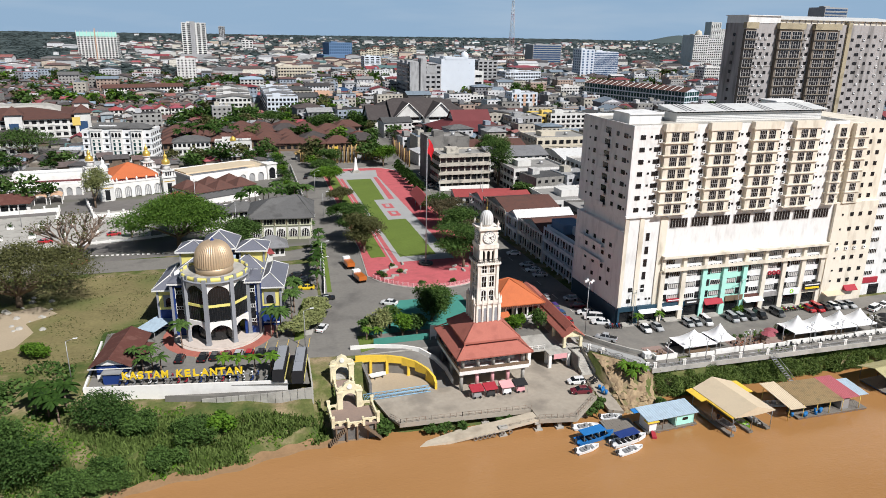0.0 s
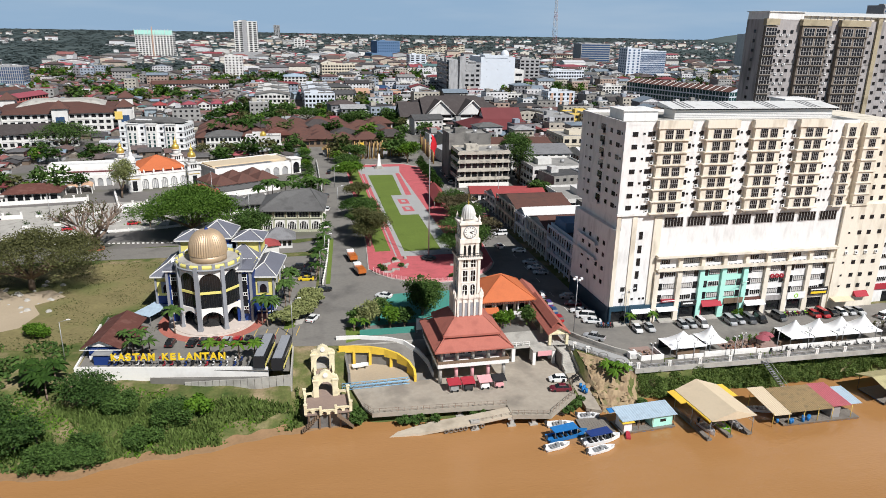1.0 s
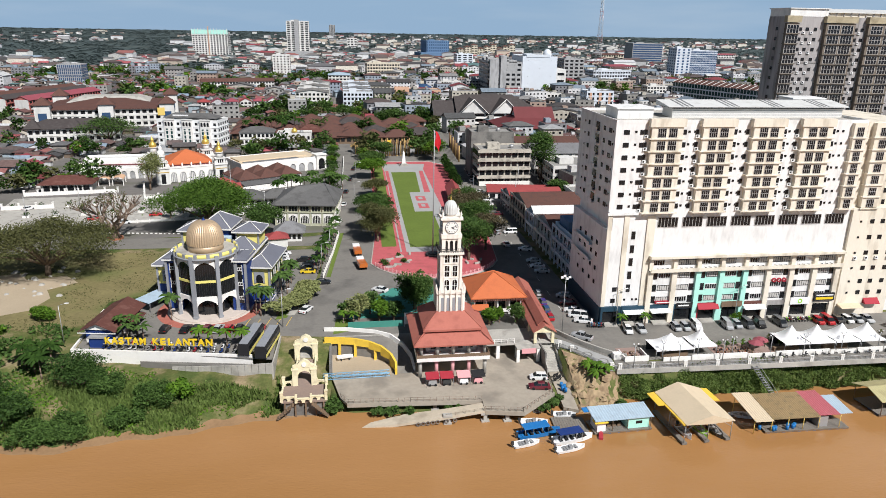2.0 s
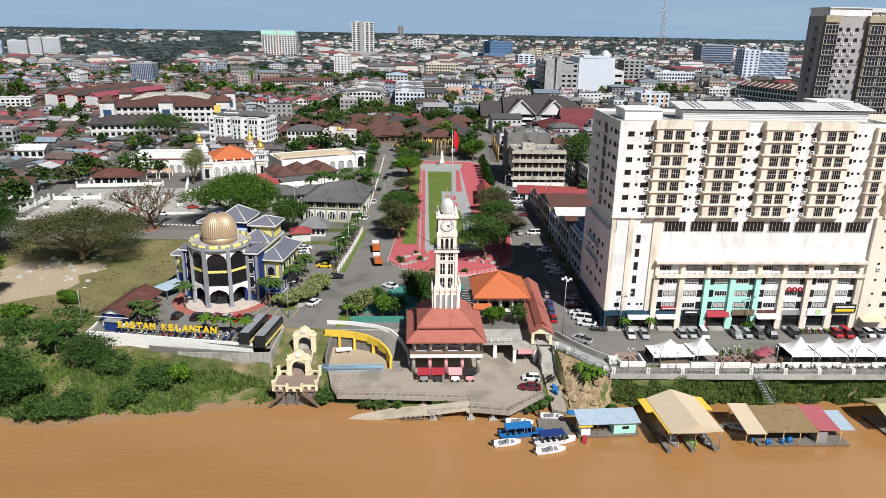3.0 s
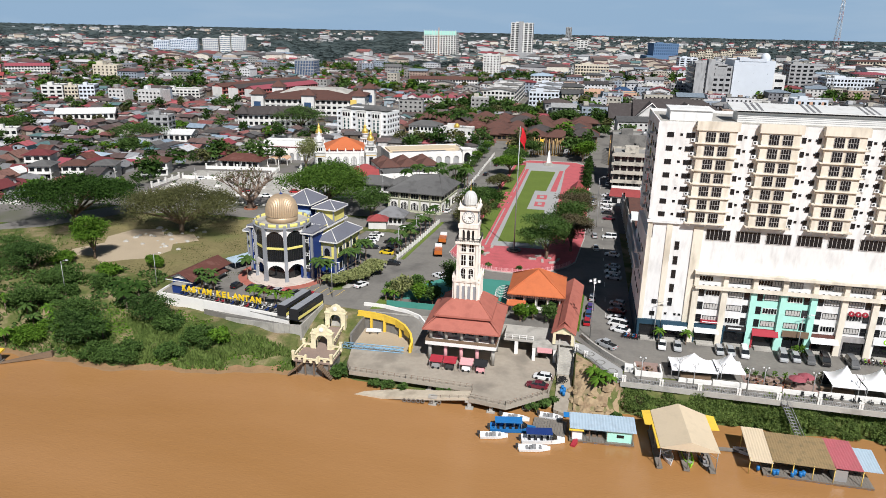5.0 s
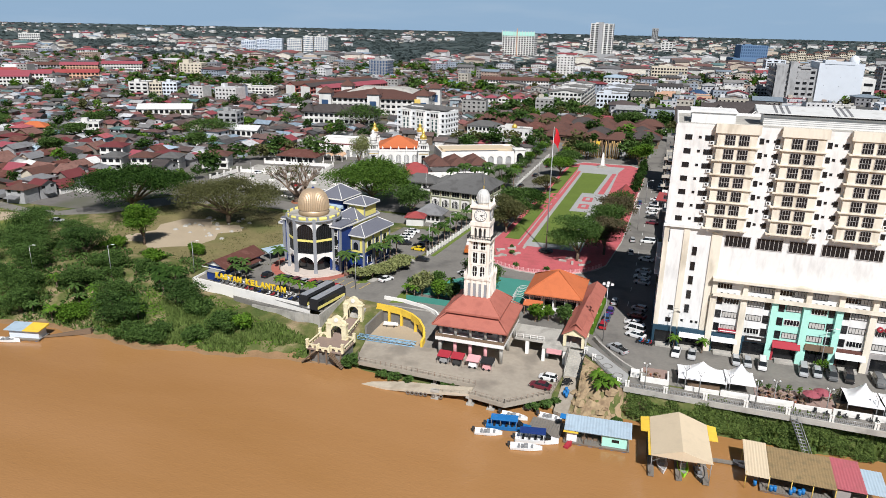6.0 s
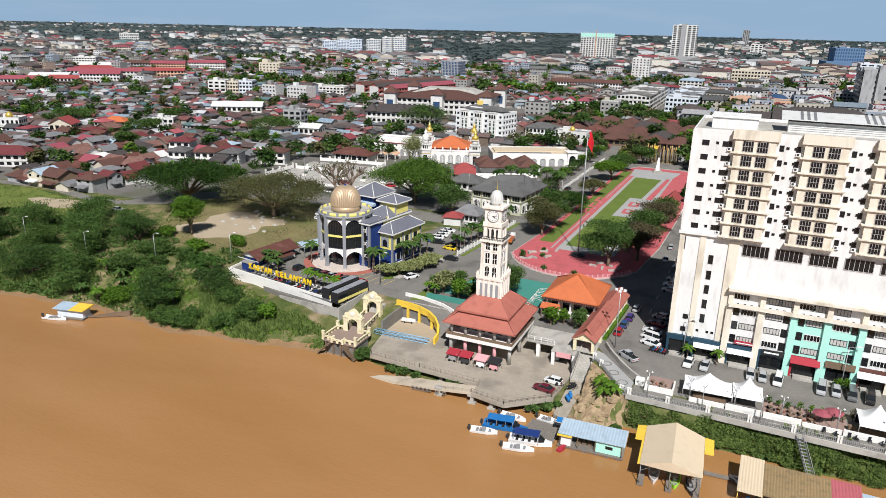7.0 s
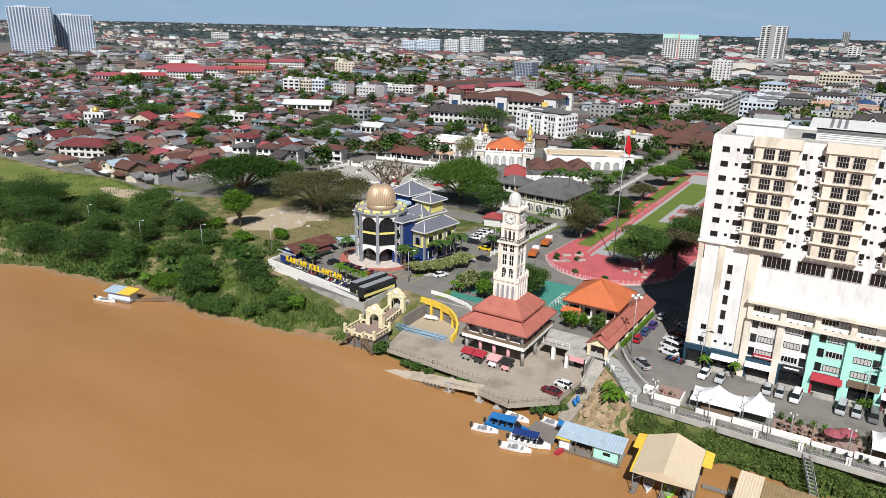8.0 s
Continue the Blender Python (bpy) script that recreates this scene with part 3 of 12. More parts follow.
def earth_bank():
    """The bare eroded slope beside the stairs."""
    g = Geo()
    nx, ny = 40, 50
    vs = []
    for j in range(ny + 1):
        for i in range(nx + 1):
            x, y = 74.75 + 10.0 * i / nx, 109.5 + 20 * j / ny
            e = 0.25 * math.sin(x * 2.3 + y) * math.sin(y * 1.9) + 0.3 * noise.noise(Vector((x * 0.6, y * 0.6, 1))) + 0.2 * noise.noise(Vector((x * 1.7, y * 1.7, 5)))
            top = float(np.interp(x, (71, 75, 84), (132.0, 127.0, 117.0)))
            vs.append((x, min(y, top), land(x, min(y, top)) + 0.12 + e * min(1, max(0, (top - y) / 2))))
    solid("bank_earth", g.add(vs, [(j * (nx + 1) + i, j * (nx + 1) + i + 1, (j + 1) * (nx + 1) + i + 1, (j + 1) * (nx + 1) + i) for j in range(ny) for i in range(nx)], 0, False), "bank_soil", "bare tan eroded earth bank", "ground", "structure")
    g = Geo()
    vs = []
    n = 300
    for i in range(n + 1):
        x = -170 + 196 * i / n
        s = shore(x)
        for k in range(5):
            y = s - 0.9 + 2.9 * k / 4 + 0.3 * math.sin(x * 1.3) * (k / 4)
            vs.append((x, y, land(x, y) + 0.06))
    solid("mud_shore", g.add(vs, [(i * 5 + k, (i + 1) * 5 + k, (i + 1) * 5 + k + 1, i * 5 + k + 1) for i in range(n) for k in range(4)], 0, True), "mud", "wet brown mud along the waterline", "ground", "structure")


mat("bank_soil", (0.34, 0.25, 0.15), 0.95, var=0.35, big=0.4, fine=1.8, bump=0.6, stain=(0.2, 0.13, 0.08), stain_amt=0.7, stain_scale=0.5)
mat("mud", (0.27, 0.165, 0.085), 0.7, var=0.25, big=0.3, fine=1.5, bump=0.3)
earth_bank()

mat("paving_brown", (0.3, 0.21, 0.18), 0.85, var=0.15)
solid("kerb_blocks", (lambda g: [g.obox(-90 + 1.5 * i, 233.2 - 0.18 * i, 0.75, 0.3, 0.0, 0.3) for i in range(46)] and g)(Geo()), "white_paint", "white painted kerb blocks along the dark street", "kerb", "stuff")

# ---- windows that many walls share: mesh in x and z, the wall's face at y = 0, outside towards -y ----
def lattice(xs, zs, solid_cell, y0, y1):
    """A flat plate in x and z with square holes, as one piece."""
    g, ids = Geo(), {}

    def vid(i, j, y):
        if (i, j, y) not in ids:
            ids[i, j, y] = len(g.v)
            g.v.append((xs[i], y, zs[j]))
        return ids[i, j, y]

    nx, nz = len(xs) - 1, len(zs) - 1

    def on(i, j):
        return 0 <= i < nx and 0 <= j < nz and solid_cell(i, j)

    fs = []
    for i in range(nx):
        for j in range(nz):
            if not on(i, j):
                continue
            fs.append((vid(i, j, y0), vid(i + 1, j, y0), vid(i + 1, j + 1, y0), vid(i, j + 1, y0)))
            for (di, dj, p, q) in ((-1, 0, (i, j), (i, j + 1)), (1, 0, (i + 1, j + 1), (i + 1, j)), (0, -1, (i + 1, j), (i, j)), (0, 1, (i, j + 1), (i + 1, j + 1))):
                if not on(i + di, j + dj):
                    fs.append((vid(*p, y0), vid(*q, y0), vid(*q, y1), vid(*p, y1)))
    g.f, g.mi, g.smooth = fs, [0] * len(fs), [False] * len(fs)
    return g


def window_set(name, w, h, nx, nz, frame_m, glass_m, bar=0.07):
    """Meshes of a window: its frame with bars, and the pane behind them."""
    f = bar * 1.4

    def cuts(n, size):
        c = [-size / 2, -size / 2 + f]
        for i in range(1, n):
            c += [-size / 2 + size * i / n - bar / 2, -size / 2 + size * i / n + bar / 2]
        return c + [size / 2 - f, size / 2]

    g = lattice(cuts(nx, w), cuts(nz, h), lambda i, j: i % 2 == 0 or j % 2 == 0, -0.05, 0.1)
    return g.mesh(name, frame_m), Geo().box(-w / 2 + f * 0.5, w / 2 - f * 0.5, 0.0, 0.03, -h / 2 + f * 0.5, h / 2 - f * 0.5).mesh("pane", glass_m)


mat("curtain", (0.5, 0.48, 0.45), 0.9, var=0.15, fine=6, stretch=(3, 3, 0.1))
WIN_BAY = window_set("window_bay", 2.0, 2.0, 4, 2, "frame_pale", "glass_dark", 0.06)
WIN_MID = window_set("window_mid", 1.7, 1.05, 3, 1, "frame_dark", "glass_dark")
WIN_NARROW = window_set("window_narrow", 1.1, 1.05, 2, 1, "frame_dark", "glass_dark")
WIN_TINY = window_set("window_tiny", 0.55, 0.5, 1, 1, "frame_dark", "glass_dark")
WIN_SIDE = window_set("window_side", 0.8, 1.15, 1, 2, "frame_dark", "glass_dark")
WIN_TALL = window_set("window_tall", 0.95, 1.9, 1, 2, "frame_dark", "glass_dark")
WIN_SHOP = window_set("window_shop", 3.0, 1.35, 5, 1, "frame_dark", "curtain")
WIN_SHOP_DARK = window_set("window_shop_dark", 3.0, 1.35, 5, 1, "frame_white", "glass_dark")
WIN_SHOP_SIDE = window_set("window_shop_side", 1.15, 1.75, 1, 2, "frame_dark", "glass_dark")
GRILL = window_set("window_grill", 5.0, 2.5, 6, 1, "frame_pale", "glass_dark", 0.09)
AC_UNIT = Geo().box(-0.42, 0.42, -0.34, 0, 0, 0.62).box(-0.3, 0.12, -0.36, -0.34, 0.1, 0.52, 1).box(-0.5, 0.5, -0.38, 0, -0.08, -0.02).mesh("air_conditioner", ["plastic_white", "metal_dark"])


def on_wall(mesh, name, parent, x, y, z, side=0, label=""):
    """A window or unit set on a wall. side 0: faces -y, 1: faces -x."""
    at = pose(x, y, z, 0, 0, -90 if side else 0)
    if not isinstance(mesh, tuple):
        return part(name, mesh, None, parent, label, at)
    ob = part(name, mesh[0], None, parent, label, at)
    part("pane", mesh[1], None, ob)
    return ob


def build_hotel():
    h = thing("apartment_block", "tall white and cream apartment block above a shop podium", "building", 88, 139.5, 0)
    X0, Y0 = 88, 139.5
    ROW = [46.2 - 2.85 * k for k in range(7)]

    def L(x):
        return x - X0

    front, deep = 0.5, 24.5
    # masses, with the recess on the flank and the open deck below the flats
    part("wall", Geo().box(0, 61.5, front, deep, 26.6, 48.2), "hotel_white", h)
    part("podium_wall", Geo().box(0, 61.5, front, deep, 0, 23.6), "hotel_white", h)
    part("open_deck", Geo().box(1.2, 61.5, front, deep - 1.2, 23.6, 26.6), "hotel_white", h)
    g = Geo()
    for x0, x1 in ((0, 61.5),):
        g.box(x0, x1, front - 0.02, front + 0.25, 48.2, 48.9).box(x0, x1, deep - 0.25, deep, 48.2, 48.9)
    g.box(0, 0.25, front + 0.25, deep - 0.25, 48.2, 48.9).box(61.25, 61.5, front + 0.25, deep - 0.25, 48.2, 48.9)
    part("parapet", g, "hotel_white", h)
    part("roof_deck", Geo().box(0.25, 61.25, front + 0.25, deep - 0.25, 48.2, 48.3), "concrete", h, "grey flat roof deck")
    # strips down the corner and the shaft of landings
    part("corner_strip", Geo().box(0.0, 1.0, front - 0.22, front, 4, 27.3), "hotel_cream", h, "cream corner strip")
    part("corner_strip", Geo().box(4.0, 5.2, front - 0.22, front, 4, 27.3), "hotel_cream", h, "cream wall strip")
    part("corner_strip", Geo().box(9.6, 11.6, front - 0.3, front, 4, 26.8), "hotel_cream", h, "cream wall strip")
    part("ledge", Geo().box(-0.3, 11.9, front - 0.55, front, 27.2, 27.75), "hotel_white", h)
    part("corner_fin", Geo().box(-0.12, 0.5, front - 0.2, front, 28, 48.6), "hotel_white", h)
    for z in (22.2, 18.8, 15.6, 12.3, 9.0):
        on_wall(WIN_TALL, "window", h, 6.55, front - 0.04, z)
    on_wall(WIN_NARROW, "window", h, 3.2, front - 0.04, 8.8)
    on_wall(WIN_NARROW, "window", h, 3.0, front - 0.04, 5.9)
    for x in (5.9, 7.9, 8.9):
        on_wall(WIN_TINY, "window", h, x, front - 0.04, 6.1)
    for z in ROW:
        on_wall(WIN_MID, "window", h, 2.5, front - 0.04, z).scale = (0.8, 1, 1)
        on_wall(WIN_TINY, "window", h, 4.7, front - 0.04, z + 0.1)
        on_wall(WIN_NARROW, "window", h, 6.2, front - 0.04, z)
    # projecting bays of two windows a floor, with a slab under every floor
    for i, xb in enumerate((95.4, 107.6, 119.8, 132.0)):
        x0, x1 = L(xb), L(xb) + 8.4
        b = part("bay", Geo().box(x0 + 0.5, x1 - 0.5, -0.6, front, 27.7, 47.6), "hotel_cream", h, "cream projecting bay")
        part("bay_crown", Geo().prism([(x0, -0.9), (x1, -0.9), (x1, front), (x0, front)], 47.5, 49.3), "hotel_cream", b)
        for z in ROW:
            part("floor_slab", Geo().box(x0 - 0.1, x1 + 0.1, -1.0, front, z - 1.45, z - 1.22), "hotel_cream", b)
            for dx in (2.9, 5.5):
                on_wall(WIN_BAY, "window", h, x0 + dx, -0.64, z).scale = (1.0, 1, 1.08)
            on_wall(WIN_SIDE, "window", h, x0 - 0.45, front - 0.05, z)
            on_wall(WIN_SIDE, "window", h, x1 + 0.45, front - 0.05, z)
            on_wall(AC_UNIT, "air_conditioner", h, x0 - 0.35 if (i + int(z)) % 3 else x1 + 0.5, front, z - 1.2)
            for dx in (1.5, 2.9):
                on_wall(WIN_TINY, "window", h, x1 + dx, front - 0.04, z + 0.1)
        for dx in (1.0, 4.2, 7.4):
            part("bracket", Geo().add([(x0 + dx - 0.15, front, 26.8), (x0 + dx + 0.15, front, 26.8), (x0 + dx - 0.15, -0.9, 27.7), (x0 + dx + 0.15, -0.9, 27.7), (x0 + dx - 0.15, front, 27.7), (x0 + dx + 0.15, front, 27.7)], [(0, 1, 3, 2), (2, 3, 5, 4), (0, 2, 4), (1, 5, 3)]), "hotel_white", b)
    b = part("bay", Geo().box(L(145.4), L(148.6), -0.5, front, 27.7, 48.2), "hotel_cream", h, "narrow cream bay")
    for z in ROW:
        on_wall(WIN_BAY, "window", h, L(147.0), -0.54, z).scale = (0.9, 1, 1.12)
        part("floor_slab", Geo().box(L(145.0), L(149), -0.85, front, z - 1.45, z - 1.22), "hotel_cream", b)
    for i in range(8):
        on_wall(GRILL, "grill_window", h, L(102.7) + 6.1 * i, front - 0.08, 25.2)
    # shop storeys: ledge, gallery, pilasters
    part("cornice", Geo().box(L(98.9), L(149.2), -1.2, front, 16.6, 17.2), "hotel_cream", h, "cream cornice over the shops")
    part("gallery", Geo().box(L(99.3), L(149.2), -1.1, front, 13.2, 13.5).box(L(99.3), L(149.2), -1.1, -0.95, 13.5, 14.1), "hotel_cream", h, "cream gallery ledge")
    for i in range(9):
        x = L(99.2 + 6.1 * i)
        mint = i in (2, 3, 4)
        part("pilaster", Geo().box(x - 0.25, x + 1.0, -0.45, front, 0, 13.2), "mint_paint" if mint else "hotel_cream", h, "mint green pilaster" if mint else "cream pilaster")
        part("pilaster", Geo().box(x - 0.1, x + 0.9, -0.25, front, 13.5, 16.6), "hotel_cream", h)
    for i in range(8):
        x = L(99.2 + 6.1 * i) + 1.0
        w = 4.85
        mint = i in (2, 3)
        part("spandrel", Geo().box(x, x + w, 0.2, front, 4.6, 13.2), "mint_paint" if mint else "hotel_white", h, "mint green wall panel" if mint else "white wall panel")
        side = 0 if i % 2 == 0 else 1
        for j, z in enumerate((12.0, 8.9, 5.9)):
            on_wall(WIN_SHOP if (i + j) % 3 else WIN_SHOP_DARK, "window", h, x + (3.1 if not side else 1.75), 0.16, z)
            on_wall(WIN_SHOP_SIDE, "window", h, x + (0.75 if not side else 4.1), 0.16, z)
        on_wall(WIN_SHOP if i % 2 else WIN_SHOP_DARK, "window", h, x + 1.4, front - 0.06, 15.2)
        on_wall(WIN_SHOP, "window", h, x + 3.7, front - 0.06, 15.2) if i % 3 else None
        for k in range(3):
            on_wall(AC_UNIT, "air_conditioner", h, x + 0.9 + 1.3 * k, -0.2, 13.6)
    # shop fronts
    fronts = [("navy_front", 0, 5.0), ("navy_front", 5.2, 11.4), ("navy_front", 12.1, 17.6), ("navy_front", 18.2, 23.6), ("canvas_red", 24.4, 29.8), ("mint_paint", 30.5, 35.8), ("tile_brown", 36.6, 41.9), ("hotel_grey", 42.7, 48.0), ("white_paint", 48.8, 54.1), ("hotel_cream", 54.9, 60.2)]
    for m, x0, x1 in fronts:
        s = part("shopfront", Geo().box(x0, x0 + 0.5, -0.2, front, 0, 4.5).box(x1 - 0.5, x1, -0.2, front, 0, 4.5).box(x0 + 0.5, x1 - 0.5, -0.2, front, 3.4, 4.5), m, h)
        part("shop_glass", Geo().box(x0 + 0.5, x1 - 0.5, 0.25, 0.45, 0.5, 3.4), "glass_dark", s)
        part("shop_steps", Geo().box(x0 + 0.9, x1 - 0.9, -0.9, 0.2, 0, 0.5).box(x0 + 0.9, x1 - 0.9, -1.6, -0.9, 0, 0.3), "concrete", s)
    part("awning", Geo().slopes([(5.6, -1.7), (10.8, -1.7), (10.8, -0.2), (5.6, -0.2)], (3.1, 3.1, 3.6, 3.6), 3.0), "canvas_white", h, "white canvas awning")
    part("awning", Geo().slopes([(12.3, -1.8), (17.4, -1.8), (17.4, -0.2), (12.3, -0.2)], (3.2, 3.2, 3.7, 3.7), 3.1), "canvas_white", h, "white canvas awning")
    part("awning", Geo().slopes([(24.4, -1.4), (29.8, -1.4), (29.8, -0.3), (24.4, -0.3)], (3.5, 3.5, 4.6, 4.6), 3.4), "canvas_red", h, "crimson awning")
    part("awning", Geo().slopes([(36.4, -1.9), (42, -1.9), (42, -0.3), (36.4, -0.3)], (3.2, 3.2, 3.9, 3.9), 3.1), "canvas_white", h, "white canvas awning")
    part("signboard", Geo().box(19.0, 23.2, -0.45, -0.2, 3.7, 4.9), "frame_dark", h, "dark shop signboard")
    part("signboard", Geo().box(30.6, 36.0, -0.7, -0.45, 3.6, 5.0), "timber", h, "brown timber signboard")
    part("signboard", Geo().box(48.9, 54.1, -0.65, -0.45, 3.5, 5.3), "plastic_white", h, "white shop signboard with a green arc")
    part("signboard", Geo().box(55.2, 60.6, -0.8, -0.45, 4.3, 6.3), "frame_dark", h, "black and yellow shop signboard")
    part("signboard", Geo().box(13.5, 17.6, -0.4, 0.2, 5.0, 5.6), "canvas_red", h, "red shop signboard")
    part("sign_bar", Geo().box(19.4, 22.2, -0.49, -0.45, 4.15, 4.5), "plastic_white", h, "white bar for the shop name")
    part("sign_bar", Geo().box(55.6, 60.2, -0.84, -0.8, 4.6, 5.2), "letter_gold", h, "yellow bar for the shop name")
    part("sign_bar", Geo().box(55.6, 60.2, -0.84, -0.8, 5.6, 5.9), "plastic_white", h)
    part("sign_bar", Geo().box(13.8, 17.2, -0.44, -0.4, 5.2, 5.4), "plastic_white", h)
    part("sign_arc", Geo().lathe(51.5, 0, [(0.35, -0.03), (0.6, -0.03), (0.6, 0.03), (0.35, 0.03), (0.35, -0.03)], 16).moved(Matrix.Translation((0, -0.68, 4.4)) @ Matrix.Rotation(radians(90), 4, "X")), "neon_green", h, "green arc on the signboard")
    for dx in (0, 1.35, 2.7):
        part("sign_mark", Geo().lathe(43.6 + dx, 0, [(0.25, -0.15), (0.6, -0.15), (0.6, 0.15), (0.25, 0.15), (0.25, -0.15)], 12).moved(Matrix.Translation((0, -0.45, 10.1)) @ Matrix.Rotation(radians(90), 4, "X")), "canvas_red", h, "red ring-shaped sign mark")
    # flank towards the side street
    for z in ROW:
        for y in (3.6, 7.3):
            on_wall(WIN_MID if y < 5 else WIN_NARROW, "window", h, -0.04, y, z, 1)
        on_wall(WIN_NARROW, "window", h, -0.04, 17.8, z, 1)
        on_wall(WIN_TINY, "window", h, -0.04, 1.9, z, 1)
        on_wall(WIN_TINY, "window", h, -0.04, 20.5, z, 1)
        part("balcony", Geo().box(-0.9, 0, 10.2, 13.4, z - 1.4, z - 1.2).box(-0.9, -0.8, 10.2, 13.4, z - 1.2, z - 0.3), "hotel_white", h)
        part("balcony_door", Geo().box(-0.06, 0, 10.6, 13.0, z - 1.1, z + 0.9), "glass_dark", h)
    for z in (19, 16, 12.5, 9):
        for y in (6, 9.5, 14, 18):
            on_wall(WIN_NARROW, "window", h, -0.04, y, z, 1)
    part("flank_gallery", Geo().box(-1.0, 0, 9, 21, 13.2, 13.4).box(-1, -0.9, 9, 21, 13.4, 14.2), "hotel_white", h)
    part("flank_gallery", Geo().box(-1.0, 0, 9, 21, 17.2, 17.4).box(-1, -0.9, 9, 21, 17.4, 18.2), "hotel_white", h)
    part("plinth_band", Geo().box(-0.25, 0, 0.3, 24, 0, 4.2), "navy_front", h, "dark blue ground floor band")
    # roof structures
    r = part("roof_shed", Geo().box(17, 61, 9.4, 14.6, 48.3, 50.4), "frame_white", h, "grey clad roof shed")
    # solid dark strip, coloured as the shaded gap below the roof edge
    part("shed_gap", Geo().box(16.9, 61.1, 9.3, 14.7, 50.4, 50.76), "frame_dark", r)
    for z in (48.7, 49.1, 49.5, 49.9):
        part("shed_rib", Geo().box(17, 61, 9.34, 9.4, z, z + 0.06), "metal_grey", r)
    part("shed_roof", Geo().slopes([(15.6, 8.5), (62, 8.5), (62, 15.6), (15.6, 15.6)], (50.95, 50.95, 51.9, 51.9), 50.78), "sheet_white", r, "white sheet roof with dark strips")
    for x in (19, 20.2, 21.4, 30.5, 31.7, 32.9, 42, 43.2, 44.4, 54, 55.2, 56.4):
        part("roof_strip", Geo().slopes([(x, 8.6), (x + 0.55, 8.6), (x + 0.55, 15.5), (x, 15.5)], (50.99, 50.99, 51.92, 51.92), 50.85), "sheet_grey", r)
    part("lift_house", Geo().box(2.8, 11.5, 7.5, 15, 48.3, 50.5).box(2.5, 11.8, 7.2, 15.3, 50.5, 50.8), "hotel_white", h)
    part("lift_house", Geo().box(52, 60.5, 15.8, 22, 48.3, 52.0).box(51.7, 60.8, 15.7, 22.3, 52.0, 52.3), "hotel_white", h)
    # east wing
    w = thing("apartment_wing", "cream apartment wing with a projecting bay", "building", 149.5, 139.5, 0)
    part("wall", Geo().box(0.05, 14, -0.3, 24, 0, 27.8).box(0.05, 14, 0.8, 24, 27.8, 48.4), "hotel_cream", w)
    b = part("bay", Geo().box(1.6, 6.0, -0.4, 0.8, 28, 48.2), "hotel_cream", w)
    for z in ROW:
        on_wall(WIN_BAY, "window", w, 3.8, -0.44, z)
        part("floor_slab", Geo().box(1.3, 6.3, -0.7, 0.8, z - 1.45, z - 1.22), "hotel_cream", b)
        on_wall(WIN_SIDE, "window", w, 8.2, 0.76, z)
        on_wall(WIN_NARROW, "window", w, 11, 0.76, z)
    for z in (24.5, 20.5, 16.5, 12.5, 9.0, 6.0):
        for x in (2.6, 5.6, 8.4, 11.6):
            on_wall(WIN_NARROW if x > 4 else WIN_TINY, "window", w, x, -0.34, z)
            if (int(z) + int(x)) % 3 == 0:
                on_wall(AC_UNIT, "air_conditioner", w, x + 0.2, -0.3, z - 1.6)
    part("awning", Geo().slopes([(7.5, -1.6), (11.5, -1.6), (11.5, -0.3), (7.5, -0.3)], (3.2, 3.2, 4.4, 4.4), 3.1), "canvas_red", w, "red striped awning")
    part("canopy", Geo().slopes([(0.5, -2.5), (6.5, -2.5), (6.5, -0.3), (0.5, -0.3)], (2.6, 2.6, 3.1, 3.1), 2.5), "sheet_beige", w, "beige canopy")
    e = thing("shop_building", "white shop building with window bands and a red shop sign", "building", 163.6, 141, 0)
    part("wall", Geo().box(0, 60, 0, 22, 0, 44), "hotel_white", e)
    for k in range(12):
        for i in range(3):
            on_wall(WIN_SHOP_DARK, "window", e, 3.2 + 6.2 * i, -0.05, 6.5 + 3.2 * k)
    part("signboard", Geo().box(0.5, 7, -0.3, 0, 3.6, 5.2), "canvas_red", e, "red shop sign with a pale band")
    part("shop_glass", Geo().box(4.5, 8, -0.1, 0, 0, 3), "glass_dark", e)


